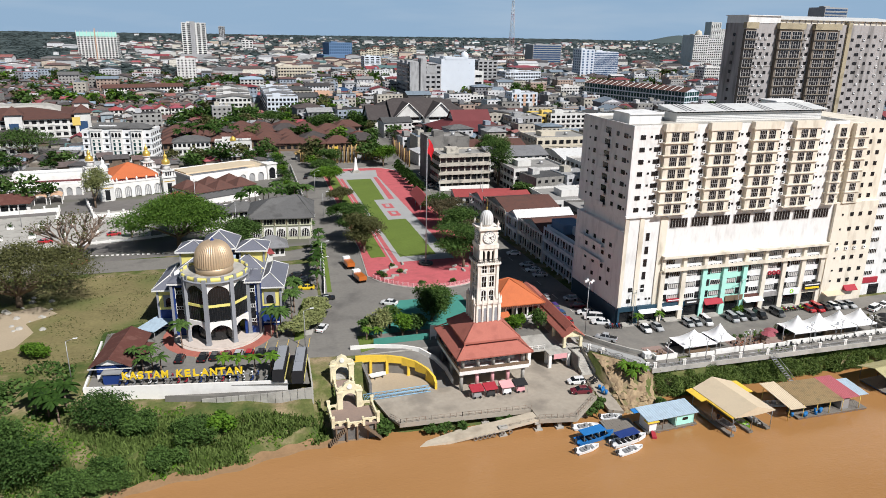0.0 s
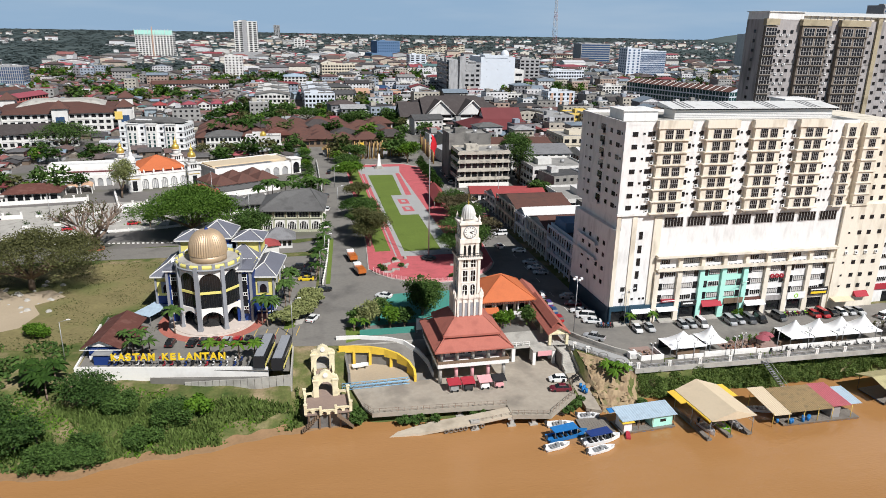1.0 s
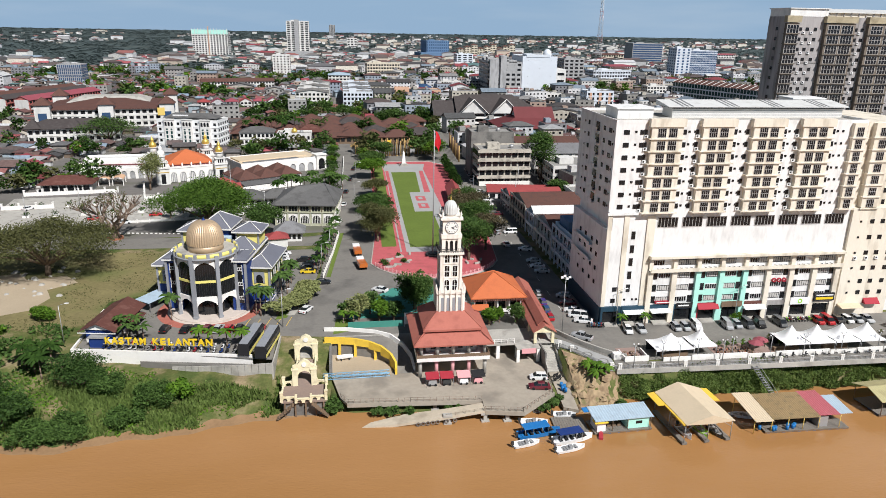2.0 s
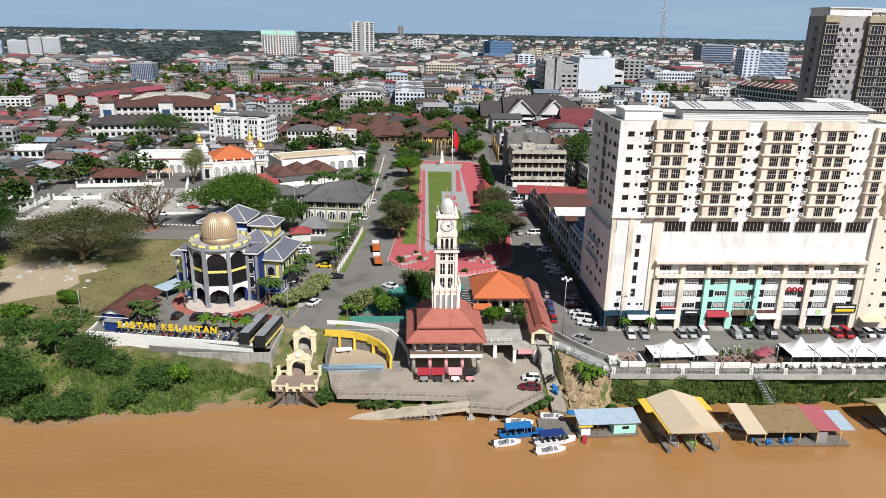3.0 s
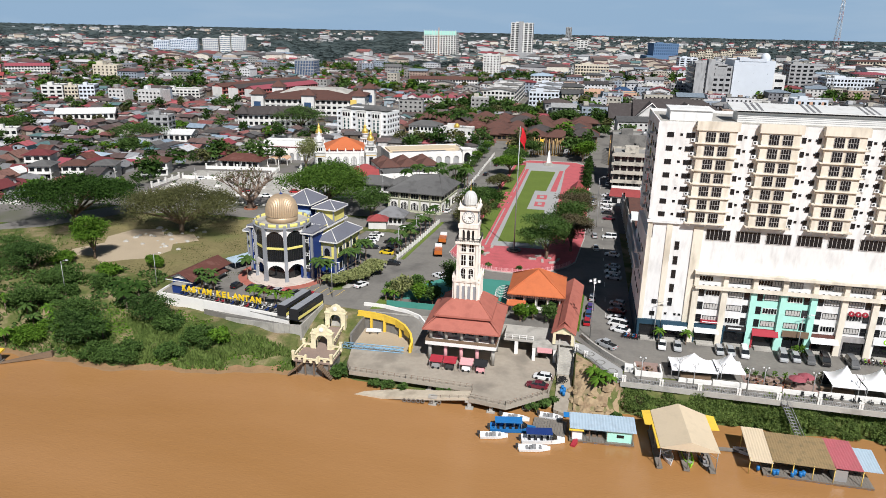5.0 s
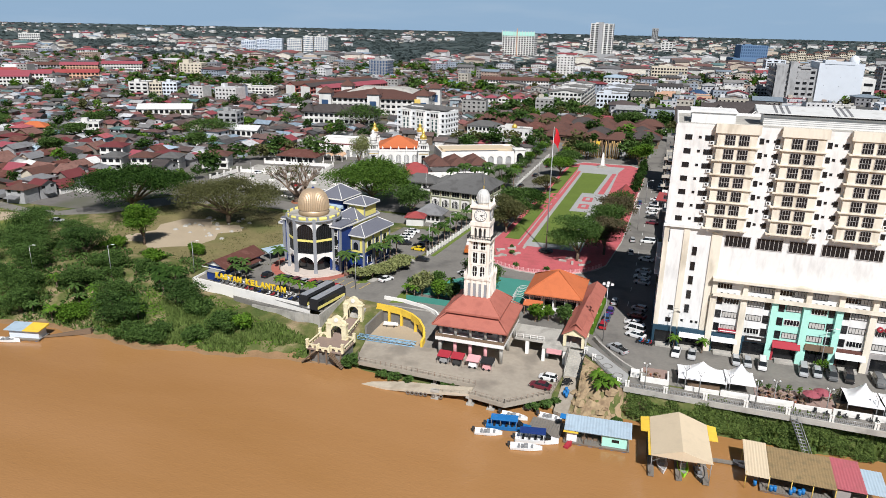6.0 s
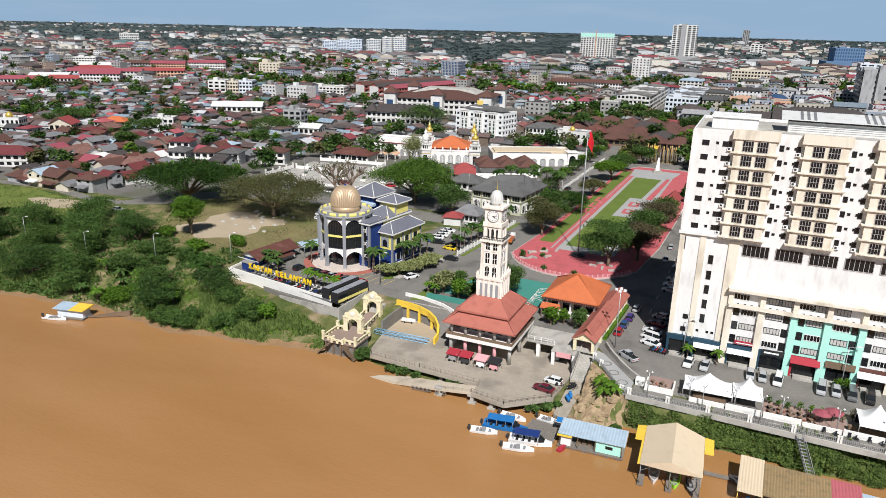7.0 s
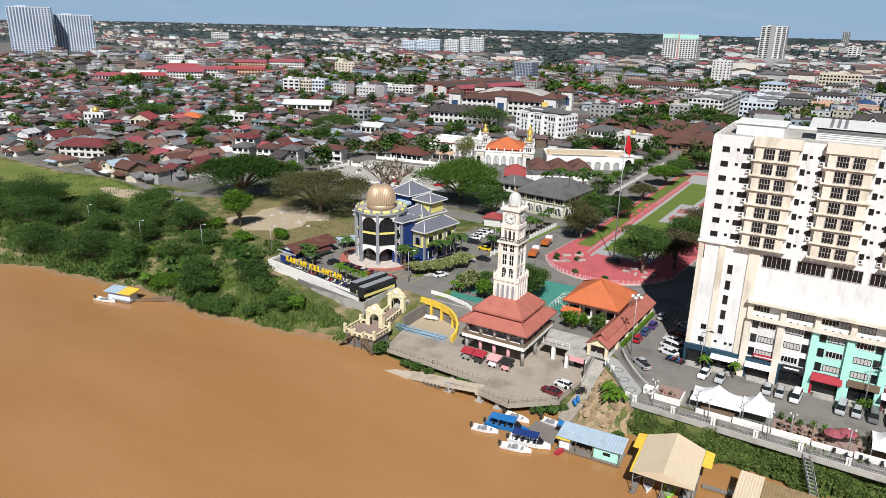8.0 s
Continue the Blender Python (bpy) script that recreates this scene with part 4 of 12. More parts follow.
def build_rear_tower():
    w = thing("apartment_tower", "weathered grey apartment tower with projecting window bays", "building", 168.3, 205.5, 0)
    part("wall", Geo().box(0, 41.8, 0, 11, 0, 72.6).box(43.4, 66, 0.3, 11, 0, 72.6), "hotel_grey", w)
    part("roof_house", Geo().box(0, 13, -0.1, 10.8, 72.6, 74.9).box(-0.4, 13.4, -0.5, 11.2, 74.9, 75.15), "hotel_white", w, "cream roof house")
    part("parapet", Geo().box(13, 66, 1.2, 1.6, 72.6, 73.9), "hotel_cream", w, "cream roof storey")
    for i in range(20):
        part("parapet_rib", Geo().box(14 + 2.6 * i, 14.3 + 2.6 * i, 0.95, 1.2, 72.6, 73.9), "hotel_grey", w)
    part("roof", Geo().slopes([(12.5, 0.5), (66, 0.5), (66, 11), (12.5, 11)], (74.2, 74.2, 75.4, 75.4), 73.9), "sheet_white", w, "white sheet roof")
    rows = [68.8 - 3.08 * k for k in range(10)]
    for x0, x1 in ((-1.3, 2.8), (12.2, 22.3), (27.0, 37.6)):
        b = part("bay", Geo().box(x0, x1, -1.3, 0, 28, 70.6), "tower_brown", w)
        part("bay_crown", Geo().box(x0 - 0.4, x1 + 0.4, -1.7, 0, 70.8, 72.8), "crown_stained", b, "stained ochre crown")
        for z in rows:
            part("floor_slab", Geo().box(x0 - 0.3, x1 + 0.3, -1.8, 0, z - 1.5, z - 1.25), "tower_brown", b)
            xs = ((x0 + x1) / 2,) if x1 - x0 < 6 else (x0 + 0.27 * (x1 - x0), x0 + 0.73 * (x1 - x0))
            for x in xs:
                ob = on_wall(WIN_BAY, "window", w, x, -1.34, z)
                ob.scale = (2.1, 1, 1.3)
            part("bay_hood", Geo().slopes([(x1, -1.1), (x1 + 1.1, -1.1), (x1 + 1.1, 0), (x1, 0)], (z - 0.9, z - 0.9, z - 0.9, z - 0.9), z - 1.3), "hotel_grey", b, "small service ledge")
    for x in (4.2, 6.6, 9.4, 23.6, 25.8, 39.9, 45.3, 52.5, 55.4, 61):
        for z in rows:
            on_wall(WIN_NARROW, "window", w, x, -0.05 if x < 42 else 0.25, z if x < 45 or x > 46 else z - 1.2)
    for z in rows:
        ob = on_wall(WIN_NARROW, "window", w, 48.2, 0.25, z)
        ob.scale = (1.7, 1, 1.0)
        on_wall(WIN_NARROW, "window", w, -0.05, 6, z, 1)
    part("wall_strip", Geo().box(41.8, 43.4, -0.7, 11, 0, 73.4), "crown_stained", w, "stained wall strip")
    for z in rows:
        for x in (5.4, 8.0, 24.7, 50.4, 58.2, 63.4):
            on_wall(AC_UNIT, "air_conditioner", w, x, 0.0 if x < 42 else 0.3, z - 1.3)
    part("base_band", Geo().box(0, 41.8, -0.06, 0, 46.0, 46.4).box(0, 41.8, -0.06, 0, 58.3, 58.6), "concrete_dark", w, "dark stained floor band")


build_hotel()
build_rear_tower()

# ---- customs building: golden dome on a white drum, blue and yellow wings ----
mat("paving_cream", (0.58, 0.5, 0.44), 0.8, var=0.12, fine=2, stain=(0.4, 0.33, 0.28), stain_amt=0.4)


def build_customs():
    k = thing("customs_building", "blue and yellow office building with a golden dome", "building", -5.5, 159.0, 0, -9)
    R = 6.8
    # drum of arched bays, a panel and a pilaster by turns
    a0 = radians(-76)
    seg = radians(45)
    for i in range(-2, 3):
        a = a0 + i * seg
        for z0, z1, oh, spring, nm in ((0.35, 5.7, 4.5, 2.4, "arcade"), (5.7, 15.3, 8.3, 6.3, "arch_panel")):
            w = 2 * R * math.tan(seg / 2)
            g = arch_wall(w, z0, z1, w * 0.84, oh + (0.25 if z0 > 2 else 0), spring, 0.35, 1.0)
            m = Matrix.Rotation(a + radians(90), 4, "Z") @ Matrix.Translation((0, -R, 0))
            p = part(nm, g.moved(m), "white_paint", k, "white arched panel")
            if z0 > 2:
                part("window_glass", Geo().box(-w * 0.45, w * 0.45, 0.22, 0.3, 6.0, 14.2).moved(m), "glass_dark", p)
                part("band", Geo().box(-w * 0.42, w * 0.42, 0.06, 0.22, 9.2, 9.8).moved(m), "kas_yellow", p, "yellow band across the window")
                for j in range(-3, 4):
                    part("mullion", Geo().box(j * 0.52 - 0.03, j * 0.52 + 0.03, 0.17, 0.24, 6.0, 13.6).moved(m), "frame_dark", p)
    for i in range(-3, 3):
        a = a0 + (i + 0.5) * seg
        m = Matrix.Rotation(a + radians(90), 4, "Z") @ Matrix.Translation((0, -R / math.cos(seg / 2) - 0.05, 0))
        p = part("pilaster", Geo().box(-0.45, 0.45, -0.35, 0.4, 0, 15.9).box(-0.55, 0.55, -0.45, 0.45, 0, 0.9).moved(m), "kas_grey", k, "grey pilaster")
    part("inner_drum", Geo().lathe(0, 0, [(4.8, 0.3), (4.8, 5.6)], 24), "glass_dark", k, "dark glazed lobby")
    part("upper_core", Geo().cyl(0, 0, 5.6, 15.3, 6.1, n=24), "kas_grey", k)
    part("plinth", Geo().cyl(0, 0, 0, 0.18, 10.2, n=40).cyl(0, 0, 0.18, 0.36, 9.3, n=40), "paving_cream", k, "pale round entrance steps")
    part("forecourt", Geo().cyl(0, 0, -0.02, 0.07, 12.6, n=40), "tile_salmon", k, "brick red paved forecourt")
    part("ring_cornice", Geo().lathe(0, 0, [(7.2, 14.9), (7.75, 15.0), (7.75, 15.35), (7.3, 15.4)], 32), "kas_grey", k, "pale grey cornice ring")
    part("ring", Geo().lathe(0, 0, [(7.3, 15.35), (7.4, 15.4), (7.4, 16.25), (7.0, 16.25), (7.0, 15.5)], 32), "kas_yellow", k, "yellow ring parapet")
    part("ring_floor", Geo().cyl(0, 0, 15.25, 15.65, 7.0, n=32), "concrete", k, "grey roof deck round the dome")
    for i in range(16):
        a = 2 * math.pi * i / 16
        part("ring_block", Geo().obox(7.22 * math.cos(a), 7.22 * math.sin(a), 0.6, 0.75, 15.42, 16.4, a), "kas_grey", k)
    part("drum_neck", Geo().cyl(0, 0, 15.6, 17.3, 4.15, n=48), "gold_dome", k, "bronze neck under the dome")
    prof = [(4.2 * (1.0 + 0.06 * math.sin(math.pi * t)) * math.cos(t * math.pi / 2) ** 0.75 if t < 1 else 0.02, 17.2 + 5.7 * math.sin(t * math.pi / 2) ** 1.05) for t in [i / 14 for i in range(15)]]
    part("dome", Geo().lathe(0, 0, prof, 96, smooth=False, rib=0.03), "gold_dome", k, "golden ribbed metal dome")
    part("finial", Geo().lathe(0, 0, [(0.7, 22.7), (0.4, 23.0), (0.15, 23.2), (0.05, 23.6)], 8), "kas_blue", k)
    # tall window slots beside the drum
    for s in (-1, 1):
        c = s * 8.0
        t = part("stair_tower", Geo().box(c - 1.7, c + 1.7, -1.2, 5, 0, 13.0), "kas_blue", k, "blue stair tower")
        part("tower_roof", Geo().box(c - 2.3, c + 2.3, -1.9, 6, 13.0, 13.35).hip(c - 2.0, c + 2.0, -1.6, 6, 13.35, 0.9, 0.2), "slate", t)
        part("tower_eave", Geo().box(c - 2.36, c + 2.36, -1.98, -1.9, 12.95, 13.3).box(c - 2.38, c - 2.3, -1.9, 6, 12.95, 13.3).box(c + 2.3, c + 2.38, -1.9, 6, 12.95, 13.3), "frame_white", t)
        part("slot_window", Geo().box(c - 0.8, c + 0.8, -1.3, -1.2, 2.2, 12.2), "glass_dark", t)
        for z in (3.2, 6.8, 10.6):
            part("slot_frame", Geo().box(c - 0.85, c - 0.72, -1.4, -1.25, z - 1.0, z + 1.6).box(c + 0.72, c + 0.85, -1.4, -1.25, z - 1.0, z + 1.6).box(c - 0.85, c + 0.85, -1.4, -1.25, z, z + 0.12).box(c - 0.85, c + 0.85, -1.4, -1.25, z + 0.75, z + 0.87).box(c - 0.3, c - 0.2, -1.4, -1.25, z, z + 0.87).box(c + 0.2, c + 0.3, -1.4, -1.25, z, z + 0.87), "frame_white", t)
        for dx in (-1.6, 1.6):
            part("tower_fin", Geo().box(c + dx - 0.28, c + dx + 0.28, -1.6, -1.0, 0, 13.0), "kas_grey" if dx * s > 0 else "kas_blue", t)
        # wings
        x0, x1 = (9.0, 14.0) if s > 0 else (-14.0, -9.0)
        w = part("wing", Geo().box(x0, x1, 3.6, 17.6, 5.0, 9.9), "kas_yellow", k, "yellow upper wing")
        part("wing_base", Geo().box(x0 + 0.05, x1 - 0.05, 3.65, 17.55, 0, 5.0), "kas_blue", w, "blue ground floor")
        part("wing_roof", Geo().hip(x0, x1, 3.6, 17.6, 9.9, 2.7, 1.0, thick=0.35), "slate", w)
        ridge_caps(w, x0, x1, 3.6, 17.6, 9.9, 2.7, 1.0)
        part("fascia", Geo().box(x0 - 1.05, x1 + 1.05, 2.52, 2.6, 9.86, 10.2).box(x1 + 1.0, x1 + 1.08, 2.6, 18.6, 9.86, 10.2).box(x0 - 1.08, x0 - 1.0, 2.6, 18.6, 9.86, 10.2), "frame_white", w)
        part("arched_window", arch_wall(2.6, 0, 2.9, 1.7, 2.3, 1.2, 0.2, 1.0).moved(Matrix.Translation(((x0 + x1) / 2, 3.4, 5.7))), "kas_grey", w)
        part("window_glass", Geo().box((x0 + x1) / 2 - 0.9, (x0 + x1) / 2 + 0.9, 3.52, 3.6, 5.7, 8.0), "glass_dark", w)
        for y in (6.4, 10.6, 14.8):
            for z, dz in ((7.2, 1.5), (2.6, 1.8)):
                xx = x1 if s > 0 else x0
                part("window", Geo().box(xx - 0.02 if s > 0 else xx - 0.1, xx + 0.1 if s > 0 else xx + 0.02, y - 0.9, y + 0.9, z - dz / 2, z + dz / 2).box(xx - 0.05, xx + 0.05, y - 0.05, y + 0.05, z - dz / 2, z + dz / 2), "glass_dark", w)
                part("window_frame", Geo().box(xx - 0.06, xx + 0.14 if s > 0 else xx + 0.06, y - 1.1, y - 0.9, z - dz / 2 - 0.2, z + dz / 2 + 0.2).box(xx - 0.14 if s < 0 else xx - 0.06, xx + 0.14 if s > 0 else xx + 0.06, y + 0.9, y + 1.1, z - dz / 2 - 0.2, z + dz / 2 + 0.2), "frame_white", w)
        for y in (3.6, 8.5, 12.7, 17.5):
            part("wing_pier", Geo().box(x1 - 0.2 if s > 0 else x0 - 0.25, x1 + 0.25 if s > 0 else x0 + 0.2, y - 0.3, y + 0.3, 0, 9.9), "kas_grey", w)
        part("white_course", Geo().box(x0 - 0.12, x1 + 0.12, 3.45, 17.7, 0.6, 0.9), "frame_white", w)
    # body with its hipped roofs, the lantern blocks and the rear block
    part("body", Geo().box(-9.4, 9.4, 3, 17.6, 0, 13.0), "kas_yellow", k, "yellow main body")
    part("body_cornice", Geo().box(-10.3, 10.3, 2.2, 18.4, 12.7, 13.1), "frame_white", k)
    for s in (-1, 1):
        bx0, bx1 = (1.6, 10.1) if s > 0 else (-10.1, -1.6)
        br = part("body_roof", Geo().hip(bx0, bx1, 7.0, 18.2, 13.1, 2.9, 0.0, thick=0.15), "slate", k)
        ridge_caps(br, bx0, bx1, 7.0, 18.2, 12.85, 3.15, 0.0)
    part("flat_roof", Geo().box(-9.8, 9.8, 2.6, 6.9, 13.11, 13.25), "concrete", k, "flat roof with outdoor units")
    part("flat_parapet", Geo().box(-9.9, 9.9, 2.3, 2.55, 13.1, 13.7).box(9.65, 9.9, 2.55, 6.9, 13.1, 13.7).box(-9.9, -9.65, 2.55, 6.9, 13.1, 13.7), "kas_yellow", k)
    for x in (4.4, 5.6, 6.8, 8.0):
        part("roof_unit", Geo().box(x, x + 0.9, 4.5, 5.1, 13.25, 14.0), "plastic_white", k)
    for s in (-1, 1):
        c = s * 7.0
        b = part("lantern_block", Geo().box(c - 2.9, c + 2.9, 10.9, 16.8, 13.1, 16.7), "kas_yellow", k, "yellow roof block")
        part("lantern_roof", Geo().hip(c - 2.9, c + 2.9, 10.9, 16.8, 16.7, 2.1, 0.9, thick=0.3), "slate", b)
        ridge_caps(b, c - 2.9, c + 2.9, 10.9, 16.8, 16.7, 2.1, 0.9)
        part("lantern_eave", Geo().box(c - 3.86, c + 3.86, 9.92, 10.0, 16.66, 17.0).box(c + 3.8, c + 3.88, 10.0, 17.7, 16.66, 17.0).box(c - 3.88, c - 3.8, 10.0, 17.7, 16.66, 17.0), "frame_white", b)
        for x in (-2.8, 2.8):
            part("block_pier", Geo().box(c + x - 0.2, c + x + 0.2, 10.65, 10.9, 13.1, 16.7), "kas_grey", b)
    b = part("rear_block", Geo().box(-4.2, 2.6, 9.6, 18.0, 13.1, 17.8), "kas_blue", k, "blue rear block")
    part("rear_roof", Geo().hip(-4.2, 2.6, 9.6, 18.0, 17.8, 3.4, 0.9, thick=0.35), "slate", b)
    ridge_caps(b, -4.2, 2.6, 9.6, 18.0, 17.8, 3.4, 0.9)
    part("rear_eave", Geo().box(-5.16, 3.56, 8.62, 8.7, 17.76, 18.1).box(3.5, 3.58, 8.7, 18.9, 17.76, 18.1), "frame_white", b)
    part("rear_canopy", Geo().slopes([(-2, 6.9), (3.4, 6.9), (3.4, 9.5), (-2, 9.5)], (15.4, 15.4, 16.2, 16.2), 15.3), "sheet_blue", b, "blue sheet canopy")
    part("satellite_dish", Geo().lathe(0, 0, [(0.05, 0), (0.5, 0.1), (0.85, 0.35)], 14).moved(Matrix.Translation((-8.8, 3, 14.0)) @ Matrix.Rotation(radians(50), 4, "X")), "plastic_white", k)


def ridge_caps(parent, x0, x1, y0, y1, z, h, over):
    """White caps along the hips and the ridge of a hipped roof."""
    x0, x1, y0, y1 = x0 - over, x1 + over, y0 - over, y1 + over
    k = min(x1 - x0, y1 - y0) / 2
    a, b = ((x0 + k, y0 + k, z + h), (x1 - k, y0 + k, z + h)) if x1 - x0 >= y1 - y0 else ((x0 + k, y0 + k, z + h), (x0 + k, y1 - k, z + h))
    g = Geo()
    for p in ((x0, y0), (x1, y0), (x1, y1), (x0, y1)):
        e = min((a, b), key=lambda q: (q[0] - p[0]) ** 2 + (q[1] - p[1]) ** 2)
        g.tube((p[0], p[1], z + 0.42), (e[0], e[1], e[2] + 0.05), 0.13, n=5)
    g.tube((a[0], a[1], a[2] + 0.05), (b[0] + 0.01, b[1], b[2] + 0.05), 0.13, n=5)
    part("ridge_caps", g, "frame_white", parent)


def letter_row():
    """The yard's sign: solid letters that stand in a row on the wall's edge."""
    s = thing("sign_letters", "big golden block letters standing along the yard wall", "sign", -24.0, 137.6, 1.5, -8.6)
    x = 0.0
    for word, start, end in (("KASTAM", 0.0, 9.0), ("KELANTAN", 10.3, 23.4)):
        x = start
        step = (end - start) / len(word)
        for ch in word:
            c = bpy.data.curves.new("letter", "FONT")
            c.body, c.size, c.extrude, c.offset = ch, 2.15, 0.14, 0.06
            tmp = new("letter_tmp", c)
            dg = bpy.context.evaluated_depsgraph_get()
            me = bpy.data.meshes.new_from_object(tmp.evaluated_get(dg))
            bpy.data.objects.remove(tmp)
            me.name = "letter"
            me.materials.clear()
            me.materials.append(MATS["letter_gold"])
            w = max(v.co.x for v in me.vertices)
            part("letter", me, None, s, "", pose(x, 0, 0, 90, 0, 0) @ Matrix.Diagonal((min(1.15, (step - 0.12) / w), 1, 1, 1)))
            part("letter_post", Geo().box(x + step * 0.4, x + step * 0.46, 0.0, 0.08, -1.5, 0.02), "metal_grey", s)
            x += step
    part("sign_rail", Geo().box(-0.5, 24.5, 0.1, 0.25, -0.2, 0.0), "metal_grey", s)


def yard_wall():
    w = thing("wall_yard", "white rendered yard wall above the grass bank", "wall", kind="structure")
    n = 24
    g = Geo()
    for i in range(n):
        a, b = -31 + 38.7 * i / n, -31 + 38.7 * (i + 1) / n
        ya, yb = kastam_edge(a), kastam_edge(b)
        bot = -4.0 + 1.2 * (i / n)
        g.prism([(a, ya - 0.15), (b, yb - 0.15), (b, yb + 0.25), (a, ya + 0.25)], bot, 0.62)
    part("wall_panel", g, "white_paint", w)
    part("wall_panel", Geo().prism([(-31.2, 137.4), (-30.8, 137.4), (-30.8, 160), (-31.2, 160)], -3, 0.5), "white_paint", w)
    c = thing("wall_bank", "stained concrete retaining wall of upright panels", "wall", kind="structure")
    pts = [(-9, 131.2, -1.6), (-2, 129.6, -1.0), (5, 127.8, -0.3), (12.2, 126.4, 0.6), (12.9, 139.5, 0.8)]
    for (xa, ya, za), (xb, yb, zb) in zip(pts, pts[1:]):
        m = 5 if xb < 12.5 else 8
        for i in range(m):
            p, q = i / m, (i + 0.94) / m
            ax, ay, bx, by = xa + (xb - xa) * p, ya + (yb - ya) * p, xa + (xb - xa) * q, ya + (yb - ya) * q
            d = Vector((bx - ax, by - ay)).normalized() * 0.15
            part("wall_panel", Geo().slopes([(ax + d.y, ay - d.x), (bx + d.y, by - d.x), (bx - d.y, by + d.x), (ax - d.y, ay + d.x)], (za + (zb - za) * p,) * 1 + (za + (zb - za) * q,) * 2 + (za + (zb - za) * p,), -5.2), "concrete", c)
    part("ramp", Geo().prism([(-16, 133.4), (7.5, 129.6), (12, 126.8), (-9, 131.4)], -2.6, -1.0), "asphalt", c)


build_customs()
letter_row()
yard_wall()

# ---- river deck, clock tower, gate, pavilion ----
mat("dome_pale", (0.6, 0.6, 0.58), 0.6, var=0.12, stain=(0.35, 0.34, 0.32), stain_amt=0.5)
mat("tower_stone", (0.82, 0.75, 0.67), 0.8, var=0.08, stain=(0.42, 0.36, 0.3), stain_amt=0.55, stain_scale=0.7, stretch=(1, 1, 0.3))
mat("ramp_concrete", (0.5, 0.43, 0.33), 0.9, var=0.2, big=0.2, fine=1.2, bump=0.15, stain=(0.28, 0.23, 0.17), stain_amt=0.6, stain_scale=0.25)
mat("rail_weathered", (0.3, 0.25, 0.2), 0.8, var=0.25, fine=3, stain=(0.22, 0.1, 0.05), stain_amt=0.6, stain_scale=1.2)
mat("gate_cream", (0.76, 0.68, 0.46), 0.75, var=0.08, stain=(0.4, 0.34, 0.22), stain_amt=0.45, stain_scale=0.8)
mat("brick_floor", (0.27, 0.2, 0.165), 0.9, var=0.15)


def rail(name, pts, height, label, posts=1.6, mats="timber_grey", r=0.05, bars=2, kind="", balusters=False):
    """A railing along a line of points."""
    t = thing(name, label, "railing", kind=kind)
    for a, b in zip(pts, pts[1:]):
        a, b = Vector(a), Vector(b)
        n = max(1, round((b - a).length / posts))
        for i in range(n + 1):
            p = a.lerp(b, i / n)
            part("post", Geo().obox(p.x, p.y, r * 2.6, r * 2.6, p.z, p.z + height + 0.06), mats, t)
        for j in range(bars):
            z = Vector((0, 0, height * (j + 1) / bars))
            part("bar", Geo().tube(a + z, b + z, r, n=5), mats, t)
        if balusters:
            g = Geo()
            m = max(1, round((b - a).length / 0.35))
            for i in range(m):
                p = a.lerp(b, (i + 0.5) / m)
                g.obox(p.x, p.y, 0.07, 0.07, p.z + 0.05, p.z + height)
            part("baluster_row", g, mats, t)
    return t


